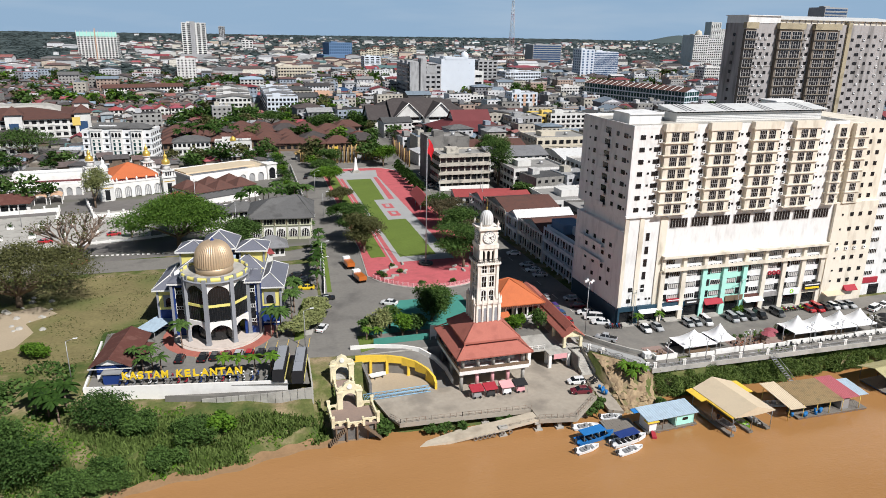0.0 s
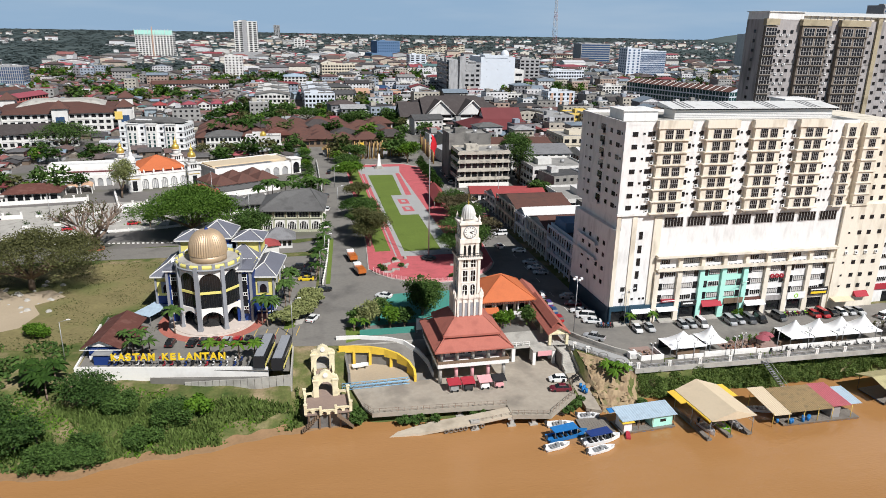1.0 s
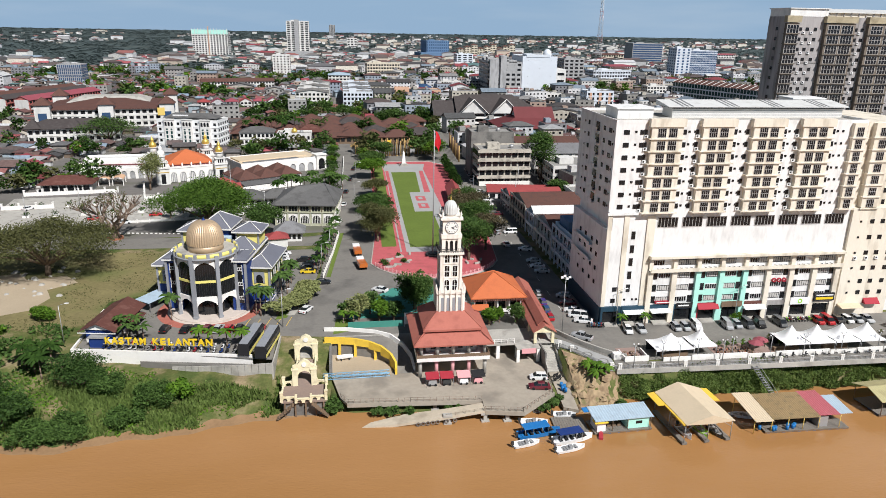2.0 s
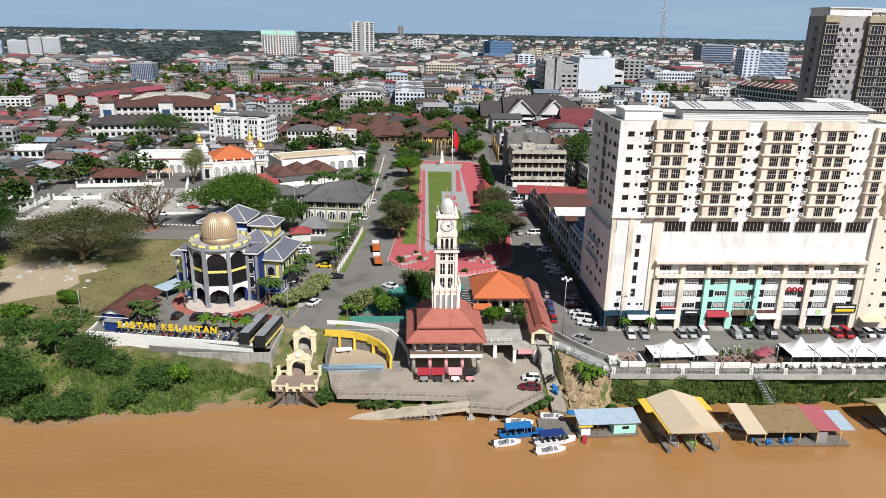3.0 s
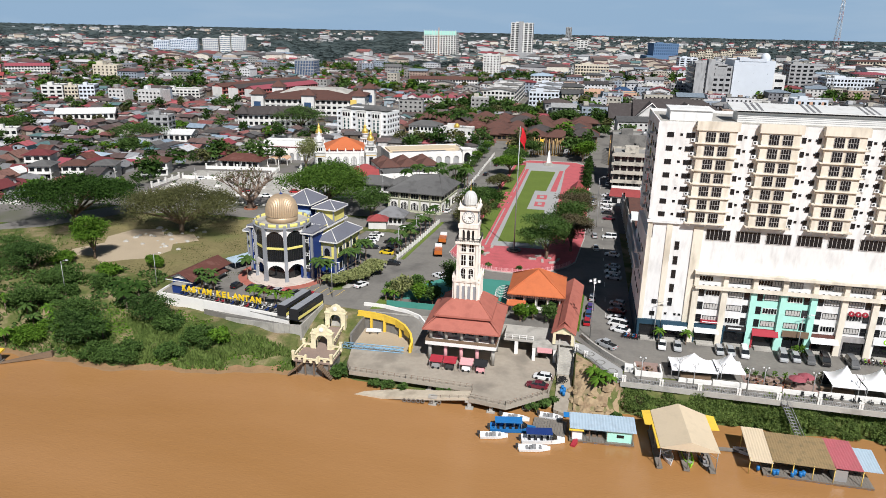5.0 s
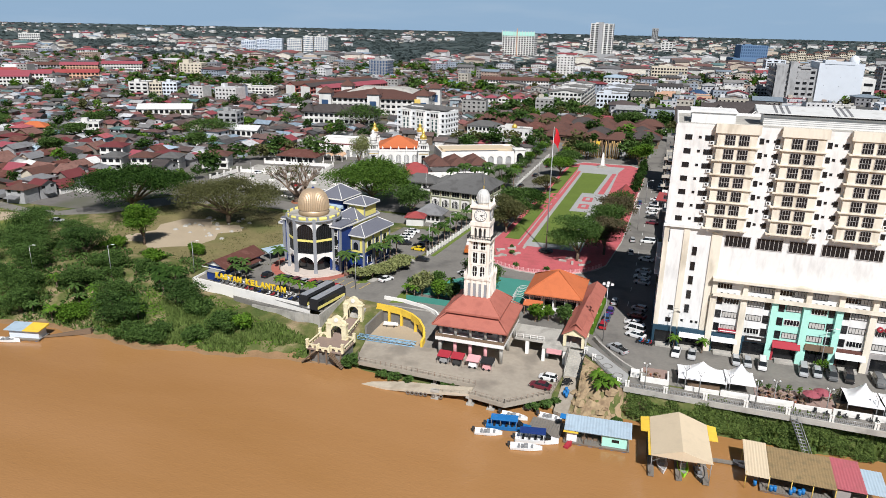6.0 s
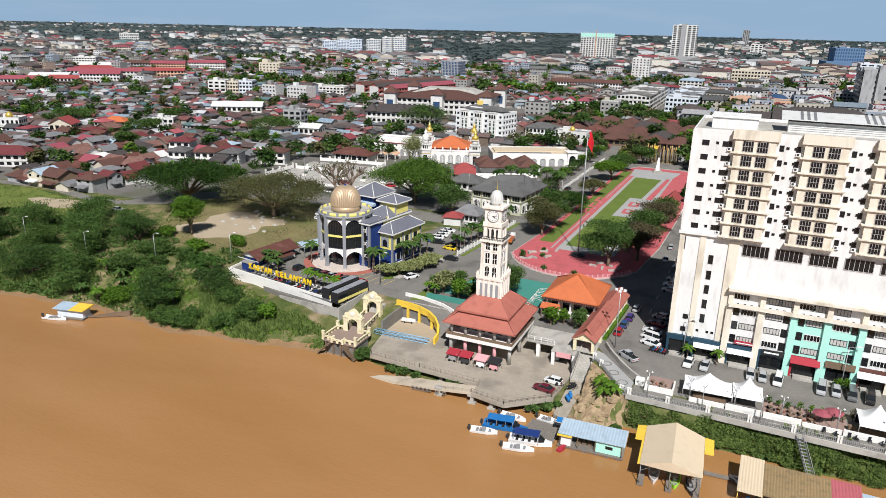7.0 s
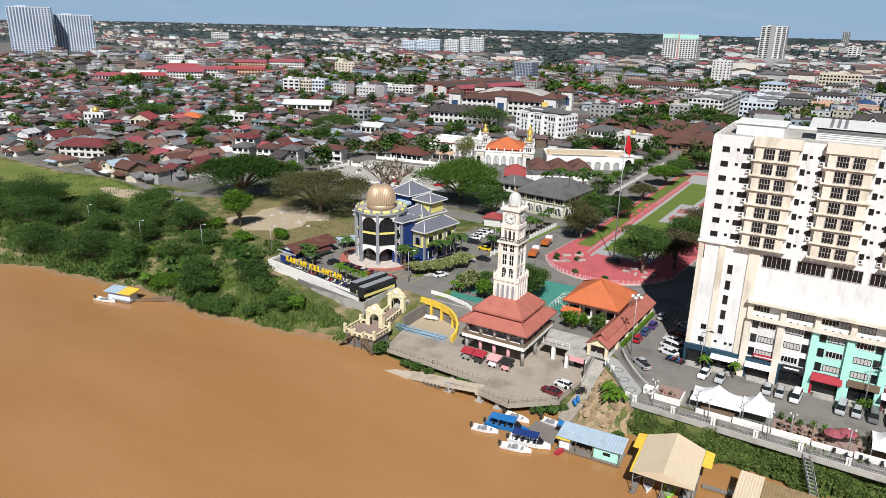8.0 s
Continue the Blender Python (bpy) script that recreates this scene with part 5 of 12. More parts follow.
def build_deck():
    d = thing("river_deck", "wide stained concrete deck over the river bank", "deck", kind="structure")
    main = [(24.3, 139), (24.3, 127), (26.0, 118.2), (27.4, 115.5), (54.4, 113.9), (54.2, 109.9), (61.7, 108.5), (69.7, 115.3), (70.8, 126), (70.8, 139)]
    part("slab", Geo().prism(main, DECK - 0.5, DECK), "deck_concrete", d)
    part("slab_edge", Geo().prism([(27.4, 115.3), (54.2, 113.7), (54.2, 113.9), (27.4, 115.5)], DECK - 0.75, DECK + 0.12).prism([(54.2, 109.7), (61.75, 108.3), (61.7, 108.5), (54.2, 109.9)], DECK - 0.75, DECK + 0.12).prism([(61.75, 108.3), (69.9, 115.2), (69.7, 115.3), (61.7, 108.5)], DECK - 0.75, DECK + 0.12), "deck_concrete", d, "thick worn slab edge")
    # boat ramp that falls from the deck to the water
    g = Geo()
    rim = [(30.1, 110.5, -6.15), (36, 110.0, -5.75), (46.5, 109.9, -4.75), (54.2, 109.85, DECK - 0.02), (54.2, 113.0, DECK - 0.02), (46.5, 113.0, -4.6), (38.5, 113.2, -5.4), (31.9, 112.0, -6.05)]
    g.add(rim + [(x, y, z - 0.45) for x, y, z in rim], [tuple(range(8)), tuple(range(15, 7, -1))] + [(i, 8 + i, 8 + (i + 1) % 8, (i + 1) % 8) for i in range(8)])
    part("boat_ramp", g, "ramp_concrete", d, "pale concrete boat ramp")
    for x, y in ((46.8, 110.3), (54.3, 110.3), (58.7, 109.9), (65.5, 112.6), (36, 116.3), (45, 115.6)):
        part("pier", Geo().box(x - 0.35, x + 0.35, y - 0.35, y + 0.35, -8, DECK - 0.5).box(x - 0.9, x + 0.9, y - 0.5, y + 0.5, DECK - 1.0, DECK - 0.55).box(x - 0.8, x + 0.8, y - 0.6, y + 0.6, -6.6, -5.9), "concrete", d)
    part("sand_patch", Geo().prism([(24.5, 138.5), (24.5, 127.3), (37, 126.8), (37.6, 131), (34, 136), (30, 138.6)], DECK, DECK + 0.03), "sand", d, "sandy patch on the deck")
    rail("railing", [(26.1, 118.1, DECK), (27.6, 115.6, DECK), (40, 114.9, DECK), (54.3, 114.0, DECK)], 0.95, "weathered grey railing along the deck edge", posts=1.3, mats="rail_weathered", r=0.035)
    rail("railing", [(54.2, 110.0, DECK), (61.6, 108.7, DECK), (69.5, 115.4, DECK), (70.3, 120.5, DECK)], 0.95, "weathered grey railing at the deck corner", posts=1.3, mats="rail_weathered", r=0.035)
    rail("railing", [(46.5, 110.1, -4.72), (54.0, 110.0, DECK)], 0.6, "low bent rail on the ramp edge", posts=1.8, mats="rail_weathered", r=0.03, bars=1)
    # tyres hung on the ramp's edge
    for i in range(7):
        x = 41.0 + (0.95 * i if i < 5 else 1.6 * i - 2.4)
        z = -5.75 + 0.07 * i
        solid("tyre_fender", Geo().lathe(0, 0, [(0.26, -0.1), (0.4, -0.1), (0.44, 0), (0.4, 0.1), (0.26, 0.1), (0.26, -0.1)], 12).moved(Matrix.Translation((x, 109.7, z)) @ Matrix.Rotation(radians(80), 4, "X")), "rubber_dusty", "dusty old tyre hung on the ramp edge", "tyre", group="tyres on the ramp")
    # retaining walls behind the deck
    part("retaining_wall", Geo().box(24.3, 71, 139.1, 139.6, -5, 0.02), "concrete", d)
    part("retaining_wall", Geo().box(23.8, 24.3, 127, 139.6, -5, -0.6).box(70.8, 71.1, 126, 139.1, -5, 0), "concrete_dark", d)
    part("bridge_slab", Geo().box(58.6, 71, 131.6, 139.05, -0.45, 0.0), "concrete", d, "raised concrete walkway slab")
    for x in (61.5, 66.0, 70.4):
        part("portal_post", Geo().box(x - 0.4, x + 0.4, 131.7, 132.5, DECK, -0.45), "white_paint", d)
    part("low_portal", Geo().box(65.2, 70.6, 129.2, 131.6, -0.5, -0.2), "concrete", d, "lower walkway slab")
    for x in (65.6, 70.2):
        part("portal_post", Geo().box(x - 0.35, x + 0.35, 129.3, 129.9, DECK, -0.5), "white_paint", d)
    part("banner", Geo().box(66.3, 69.6, 129.1, 129.18, -1.5, -0.3), "canvas_pink", d, "pale banner with red print")
    rail("railing", [(59, 131.8, 0), (65.2, 131.8, 0)], 1.0, "white railing on the walkway", mats="white_paint")
    # curved yellow colonnade under the ramp road
    c = thing("yellow_colonnade", "curved yellow concrete colonnade holding the ramp", "wall", kind="structure")
    pts = [(22.7, 137.2, 0.9), (26, 137.0, 0.85), (29.5, 136.3, 0.75), (32.6, 135.1, 0.5), (35.2, 133.2, 0.1), (37.2, 130.8, -0.7), (38.1, 128.4, -1.6), (38.0, 126.6, -2.2)]
    g = Geo()
    for (xa, ya, za), (xb, yb, zb) in zip(pts, pts[1:]):
        n = Vector((yb - ya, xa - xb)).normalized() * 0.25
        g.slopes([(xa + n.x, ya + n.y), (xb + n.x, yb + n.y), (xb - n.x, yb - n.y), (xa - n.x, ya - n.y)], (za, zb, zb, za), min(za, zb) - (1.5 if xa < 37 else 2.2))
    part("beam", g, "yellow_paint", c)
    for (x, y, z) in (pts[0], pts[1], pts[2], (33.9, 134.3, 0.2), pts[5]):
        part("pillar", Geo().box(x - 0.3, x + 0.3, y - 0.3, y + 0.3, DECK, z - 1.2), "yellow_paint", c)
    # ramp road from the street to the deck, with its white parapet
    ramp = [(24.3, 139.3), (24.3, 137.5), (29.6, 136.6), (33.0, 135.2), (35.6, 133.4), (37.6, 130.8), (38.4, 127), (42.0, 127), (42.0, 132), (40.5, 136), (37, 139.3)]
    part("ramp_road", Geo().slopes(ramp, (0.05, 0.0, -0.2, -0.7, -1.3, -2.2, DECK + 0.02, DECK + 0.02, -2.6, -1.2, -0.3), -4.2), "asphalt", c, "grey ramp road")
    g = Geo()
    pp = [(22.5, 142.5, 0.9), (28, 142.0, 0.9), (34, 140.3, 0.8), (37.5, 138.6, 0.5), (40.2, 135.5, -0.4), (41.7, 132, -1.5), (42.1, 128, -2.6)]
    for (xa, ya, za), (xb, yb, zb) in zip(pp, pp[1:]):
        n = Vector((yb - ya, xa - xb)).normalized() * 0.2
        g.slopes([(xa + n.x, ya + n.y), (xb + n.x, yb + n.y), (xb - n.x, yb - n.y), (xa - n.x, ya - n.y)], (za, zb, zb, za), min(za, zb) - 1.4)
    part("parapet", g, "white_paint", c, "white ramp parapet")
    # stairs from the covered walk to the deck
    s = thing("river_stairs", "long concrete stairs down to the river deck", "stairs", kind="structure")
    n = 20
    for i in range(n):
        z = -0.1 - 3.6 * (i + 1) / n
        y = 133.0 - 8.6 * i / n
        part("step", Geo().box(71.1, 74.2, y - 0.44, y, z - 0.6, z), "concrete", s)
    for x in (70.95, 74.2):
        part("string_wall", Geo().slopes([(x, 124.3), (x + 0.25, 124.3), (x + 0.25, 133.2), (x, 133.2)], (-2.9, -2.9, 0.8, 0.8), -5), "concrete", s)
    part("jetty_walk", Geo().slopes([(70.9, 112), (73.6, 110.5), (74.4, 124.2), (71.2, 124.2)], (-5.2, -5.2, -3.7, -3.7), -5.9), "deck_concrete", s, "concrete walk down to the jetty")
    for x in (71.8, 74.2):
        part("jetty_pile", Geo().box(x - 0.15, x + 0.15, 111.5, 111.8, -8, -5.2), "timber", s)


def build_clock_tower():
    t = thing("clock_tower", "pale stone clock tower on a red tiled pavilion", "tower", 50, 132, 0)
    E = 8.5
    # ground columns, gallery floor, upper room
    for x in (-7, -3.5, 0, 3.5, 7):
        for y in (-7, 0, 7):
            part("column", Geo().cyl(x, y, DECK, 0.6, 0.42, n=10), "canvas_pink" if abs(x) < 6 and y < 0 else "concrete", t)
    part("back_wall", Geo().box(-6, 6, 2, 7.4, DECK, 0.6), "hotel_grey", t)
    part("gallery_floor", Geo().box(-7.8, 7.8, -8.2, 8.2, 0.35, 1.2), "white_paint", t, "white gallery slab")
    part("gallery_parapet", Geo().box(-7.8, 7.8, -8.2, -8.0, 1.2, 1.85).box(-7.8, 7.8, 8.0, 8.2, 1.2, 1.85).box(-7.8, -7.6, -8.0, 8.0, 1.2, 1.85).box(7.6, 7.8, -8.0, 8.0, 1.2, 1.85), "timber", t, "brown timber parapet")
    part("upper_room", Geo().box(-5.6, 5.6, -5.4, 5.4, 1.2, 4.6), "hotel_grey", t)
    for x in (-4, -1.9, 0, 1.9, 4):
        on_wall(WIN_SHOP_SIDE, "window", t, x, -5.45, 2.9)
    for x in (-6.8, -3.4, 0, 3.4, 6.8):
        for y in (-7.2, 7.2):
            part("gallery_column", Geo().cyl(x, y, 1.2, 4.4, 0.38, n=10), "concrete", t)
    for y in (-3.6, 0, 3.6):
        for x in (-6.8, 6.8):
            part("gallery_column", Geo().cyl(x, y, 1.2, 4.4, 0.38, n=10), "concrete", t)
    # two-stage roof
    part("lower_roof", Geo().hip(-7.6, 7.6, -7.6, 7.6, 3.9, 2.4, 0.95, thick=0.3, flat=0.6), "tile_salmon", t, "red tiled lower roof")
    part("upper_roof", Geo().hip(-5.7, 5.7, -5.7, 5.7, 6.35, 3.2, 0.6, thick=0.45, flat=0.5), "tile_salmon", t, "red tiled upper roof")
    for a in range(4):
        m = Matrix.Rotation(radians(90 * a), 4, "Z")
        part("ridge_tile", Geo().tube((-8.5, -8.5, 4.25), (-5.7, -5.7, 6.45), 0.14, n=6).tube((-6.3, -6.3, 6.85), (-3.15, -3.15, 9.5), 0.14, n=6).moved(m), "tile_salmon", t)
    # tower stages
    st = part("base_stage", Geo().box(-2.8, 2.8, -2.8, 2.8, 7.8, 13.6).box(-3.05, 3.05, -3.05, 3.05, 13.5, 13.8), "tower_stone", t)
    shaft = part("shaft", Geo().box(-2.1, 2.1, -2.1, 2.1, 13.6, 23.0).box(-2.3, 2.3, -2.3, 2.3, 16.9, 17.1).box(-2.3, 2.3, -2.3, 2.3, 20.3, 20.5).box(-2.8, 2.8, -2.8, 2.8, 22.6, 23.1), "tower_stone", t)
    bel = part("belfry", Geo().box(-1.4, 1.4, -1.4, 1.4, 23.1, 26.4).box(-2.3, 2.3, -2.3, 2.3, 26.2, 26.8), "tower_stone", t)
    clockc = part("clock_stage", Geo().box(-1.95, 1.95, -1.95, 1.95, 26.8, 30.6).box(-2.25, 2.25, -2.25, 2.25, 26.8, 27.15).box(-2.4, 2.4, -2.4, 2.4, 30.4, 30.9), "tower_stone", t)
    part("dome_drum", Geo().cyl(0, 0, 30.9, 31.5, 1.25, n=20), "tower_stone", t)
    prof = [(1.55 * math.cos(u * math.pi / 2) ** 0.8 * (1 + 0.12 * math.sin(u * math.pi)) if u < 1 else 0.02, 31.4 + 3.0 * math.sin(u * math.pi / 2)) for u in [i / 12 for i in range(13)]]
    part("dome", Geo().lathe(0, 0, prof, 32, smooth=False, rib=0.07), "dome_pale", t, "white ribbed onion dome")
    part("finial", Geo().lathe(0, 0, [(0.2, 34.3), (0.1, 34.6), (0.22, 34.9), (0.05, 35.2), (0.03, 37.0)], 8), "gold", t)
    for sx, sy in ((-1, -1), (1, -1), (1, 1), (-1, 1)):
        part("corner_urn", Geo().lathe(sx * 1.95, sy * 1.95, [(0.3, 30.9), (0.3, 31.2), (0.15, 31.3), (0.34, 31.7), (0.1, 32.1), (0.03, 32.5)], 8), "tower_stone", clockc)
        part("corner_pillar", Geo().box(sx * 1.75 - 0.4, sx * 1.75 + 0.4, sy * 1.75 - 0.4, sy * 1.75 + 0.4, 23.1, 26.3), "tower_stone", bel)
        part("corner_pillar", Geo().box(sx * 2.2 - 0.28, sx * 2.2 + 0.28, sy * 2.2 - 0.28, sy * 2.2 + 0.28, 13.8, 22.7), "tower_stone", shaft)
    for a in range(4):
        m = Matrix.Rotation(radians(90 * a), 4, "Z")
        # clock dial with pointers
        dial = part("clock_dial", Geo().cyl(0, 0, 0, 0.12, 1.3, n=32).moved(m @ Matrix.Translation((0, -1.95, 28.7)) @ Matrix.Rotation(radians(90), 4, "X")), "white_paint", clockc, "white round clock dial")
        part("dial_ring", Geo().lathe(0, 0, [(1.3, 0), (1.42, 0), (1.42, 0.18), (1.3, 0.18)], 32).moved(m @ Matrix.Translation((0, -1.95, 28.7)) @ Matrix.Rotation(radians(90), 4, "X")), "kas_grey", dial)
        g = Geo()
        for i in range(12):
            an = radians(30 * i)
            g.join(Geo().box(-0.05, 0.05, 0.88, 1.15, 0.12, 0.14), m @ Matrix.Translation((0, -1.95, 28.7)) @ Matrix.Rotation(radians(90), 4, "X") @ Matrix.Rotation(an, 4, "Z"))
        part("hour_marks", g, "frame_dark", dial)
        for an, ln, w in ((-123, 0.7, 0.09), (-75, 1.0, 0.06)):
            part("pointer", Geo().box(-w, w, -0.1, ln, 0.14, 0.17).moved(m @ Matrix.Translation((0, -1.95, 28.7)) @ Matrix.Rotation(radians(90), 4, "X") @ Matrix.Rotation(radians(an), 4, "Z")), "frame_dark", dial)
        # shaft windows, two a tier
        for z, hh in ((14.0, 2.6), (17.3, 2.7), (20.6, 1.9)):
            for x in (-0.9, 0.9):
                arched = z != 17.3
                if arched:
                    f = part("arch_frame", arch_wall(1.5, 0, hh + 0.25, 1.05, hh, hh - 0.55, 0.16).moved(m @ Matrix.Translation((x, -2.24, z))), "white_paint", shaft)
                else:
                    f = part("window_frame", Geo().box(-0.7, -0.52, 0, 0.16, 0, hh).box(0.52, 0.7, 0, 0.16, 0, hh).box(-0.52, 0.52, 0, 0.16, hh - 0.15, hh).moved(m @ Matrix.Translation((x, -2.24, z))), "white_paint", shaft)
                part("glass", Geo().box(-0.6, 0.6, 0.06, 0.1, 0.05, hh - 0.02).moved(m @ Matrix.Translation((x, -2.22, z))), "glass_dark", f)
                part("glazing_bar", Geo().box(-0.04, 0.04, 0, 0.08, 0.05, hh - 0.1).box(-0.52, 0.52, 0, 0.08, hh * 0.45, hh * 0.45 + 0.08).moved(m @ Matrix.Translation((x, -2.2, z))), "white_paint", f)
        # belfry arches and balcony
        for x in (-1.15, 0, 1.15):
            part("belfry_arch", arch_wall(1.15, 0, 3.0, 0.75, 2.5, 1.8, 0.3).moved(m @ Matrix.Translation((x, -2.0, 23.2))), "tower_stone", bel)
        # dark sheet on the core paints the shade inside the belfry
        part("belfry_void", Geo().box(-1.7, 1.7, -1.5, -1.42, 23.2, 26.0).moved(m), "frame_dark", bel)
        part("balcony_rail", Geo().box(-2.8, 2.8, -2.8, -2.68, 23.9, 24.0).box(-2.8, 2.8, -2.8, -2.68, 23.4, 23.46).moved(m), "metal_dark", bel)
        g = Geo()
        for i in range(15):
            x = -2.75 + 5.5 * i / 14
            g.box(x - 0.03, x + 0.03, -2.78, -2.7, 23.1, 24.0)
        part("balcony_bars", g.moved(m), "metal_dark", bel)
        # base stage: fins that carry a parapet of points
        for i in range(5):
            x = -2.5 + 1.25 * i
            part("base_fin", Geo().box(x - 0.2, x + 0.2, -3.1, -2.75, 7.6, 13.6).box(x - 0.22, x + 0.22, -3.25, -2.9, 13.6, 14.6).add([(x - 0.22, -3.25, 14.6), (x + 0.22, -3.25, 14.6), (x + 0.22, -2.9, 14.6), (x - 0.22, -2.9, 14.6), (x, -3.08, 15.4)], [(0, 1, 4), (1, 2, 4), (2, 3, 4), (3, 0, 4)]).moved(m), "tower_stone", st)
        for i in range(4):
            x = -1.87 + 1.25 * i
            part("slit_window", Geo().box(x - 0.3, x + 0.3, -2.86, -2.79, 9.6, 12.6).moved(m), "kas_grey", st)
            part("parapet_panel", Geo().box(x - 0.42, x + 0.42, -3.15, -3.02, 13.8, 14.4).moved(m), "tower_stone", st)
    # the shaft narrows from stage to stage
    for ob in t.children:
        nm = ob.name.split(".")[0]
        if nm == "base_stage":
            ob.matrix_basis = Matrix.Diagonal((0.98, 0.98, 1, 1))
        elif nm in ("shaft", "belfry", "clock_stage", "dome_drum", "dome", "finial"):
            k = {"shaft": 0.95, "belfry": 0.95, "clock_stage": 0.97}.get(nm, 0.84)
            ob.matrix_basis = Matrix.Translation((0, 0, 13.6 * 0.046)) @ Matrix.Diagonal((k, k, 0.954, 1))


def build_gate():
    g0 = thing("river_gate", "cream arched river gate with a terrace and steps", "gate", kind="")
    # raised walk and the riverside terrace
    g0.location = (18.8, 121.9, 0)
    part("walk", Geo().slopes([(-1.6, 0), (1.9, 0), (1.9, 9.6), (-1.5, 9.6)], (-2.6, -2.6, -1.4, -1.4), -4.6), "brick_floor", g0, "brick paved walk")
    part("terrace", Geo().box(-4.2, 4.6, -6.2, 0.2, -3.0, -2.6), "brick_floor", g0, "brick paved terrace")
    part("terrace_base", Geo().box(-3.9, 4.3, -5.6, 0, -6.2, -3.0), "concrete_dark", g0)
    for y, w, z0 in ((0.2, 4.6, -2.6), (9.4, 4.8, -1.4)):
        a = part("arch", arch_wall(w, z0, z0 + 4.1, 2.7, 3.2, 1.9, 0.7).moved(Matrix.Translation((0.1, y, 0))), "gate_cream", g0, "cream arch")
        for s in (-1, 1):
            part("arch_pier", Geo().box(0.1 + s * 1.9 - 0.55, 0.1 + s * 1.9 + 0.55, y - 0.25, y + 0.95, z0 - 1.5, z0 + 3.6).box(0.1 + s * 1.9 - 0.7, 0.1 + s * 1.9 + 0.7, y - 0.35, y + 1.05, z0 + 3.5, z0 + 3.8), "gate_cream", a)
            part("pier_knob", Geo().lathe(0.1 + s * 2.2, y + 0.35, [(0.2, z0 + 3.8), (0.3, z0 + 4.1), (0.05, z0 + 4.6)], 8), "gate_cream", a)
        prof = [(-2.4, 0), (-2.0, 0.5), (-1.3, 0.7), (-0.9, 1.3), (0, 1.75), (0.9, 1.3), (1.3, 0.7), (2.0, 0.5), (2.4, 0)]
        gg = Geo()
        n = len(prof)
        gg.add([(0.1 + x, yy, z0 + 4.0 + z) for yy in (y - 0.05, y + 0.75) for x, z in prof], [tuple(range(n)), tuple(range(2 * n - 1, n - 1, -1))] + [(i + 1, i, n + i, n + i + 1) for i in range(n - 1)])
        part("scroll_crest", gg, "gate_cream", a)
        part("medallion", Geo().cyl(0, 0, 0, 0.14, 0.5, n=16).moved(Matrix.Translation((0.1, y - 0.05, z0 + 4.7)) @ Matrix.Rotation(radians(90), 4, "X")), "white_paint", a)

    def balustrade(a, b):
        a, b = Vector(a), Vector(b)
        n = max(1, round((b - a).length / 1.35))
        d = (b - a) / n
        rz = math.atan2(d.y, d.x)
        for i in range(n):
            c = a + d * (i + 0.5)
            p = part("balustrade", arch_wall(d.length, 0, 0.85, d.length * 0.6, 0.62, 0.25, 0.22).moved(Matrix.Translation(c) @ Matrix.Rotation(rz, 4, "Z")), "gate_cream", g0)
            part("cap_rail", Geo().obox(c.x, c.y + 0.1, d.length, 0.36, c.z + 0.85, c.z + 1.0, rz), "gate_cream", p)
        for p in (a, b):
            part("gate_post", Geo().box(p.x - 0.22, p.x + 0.22, p.y - 0.12, p.y + 0.32, p.z, p.z + 1.35), "gate_cream", g0)

    balustrade((-4.1, -6.1, -2.6), (-1.3, -6.1, -2.6))
    balustrade((1.6, -6.1, -2.6), (4.5, -6.1, -2.6))
    balustrade((-1.3, -6.9, -2.6), (1.6, -6.9, -2.6))
    balustrade((-4.1, -6.1, -2.6), (-4.1, 0.1, -2.6))
    balustrade((4.5, -6.1, -2.6), (4.5, 0.1, -2.6))
    balustrade((-4.1, 0.1, -2.6), (-2.3, 0.3, -2.6))
    balustrade((2.5, 0.3, -2.6), (4.5, 0.1, -2.6))
    balustrade((-1.7, 1.2, -2.5), (-1.7, 9.2, -1.4))
    balustrade((2.1, 1.2, -2.5), (2.1, 9.2, -1.4))
    for x, y in ((-4.1, -6.1), (4.5, -6.1), (-4.1, 0.1), (4.5, 0.1)):
        part("tall_post", Geo().box(x - 0.28, x + 0.28, y - 0.18, y + 0.38, -2.7, -0.7).box(x - 0.36, x + 0.36, y - 0.26, y + 0.46, -0.7, -0.55), "gate_cream", g0)
    for s in (-1, 1):
        for i in range(10):
            part("river_step", Geo().box(s * (1.9 + 0.32 * i) - 0.2, s * (1.9 + 0.32 * i) + 0.2, -7.6, -6.25, -3.0 - 0.3 * i, -2.85 - 0.3 * i), "timber", g0)
    for x in (-3.5, -1.5, 0.5, 2.5, 4.0):
        part("terrace_pile", Geo().box(x - 0.15, x + 0.15, -6.1, -5.8, -7, -3.0), "timber", g0)
    for i in range(9):
        part("stair_step", Geo().box(-1.4, 1.7, 10.2 + 0.36 * i, 10.6 + 0.36 * i, -3, -1.4 + 0.16 * (i + 1)), "concrete", g0)


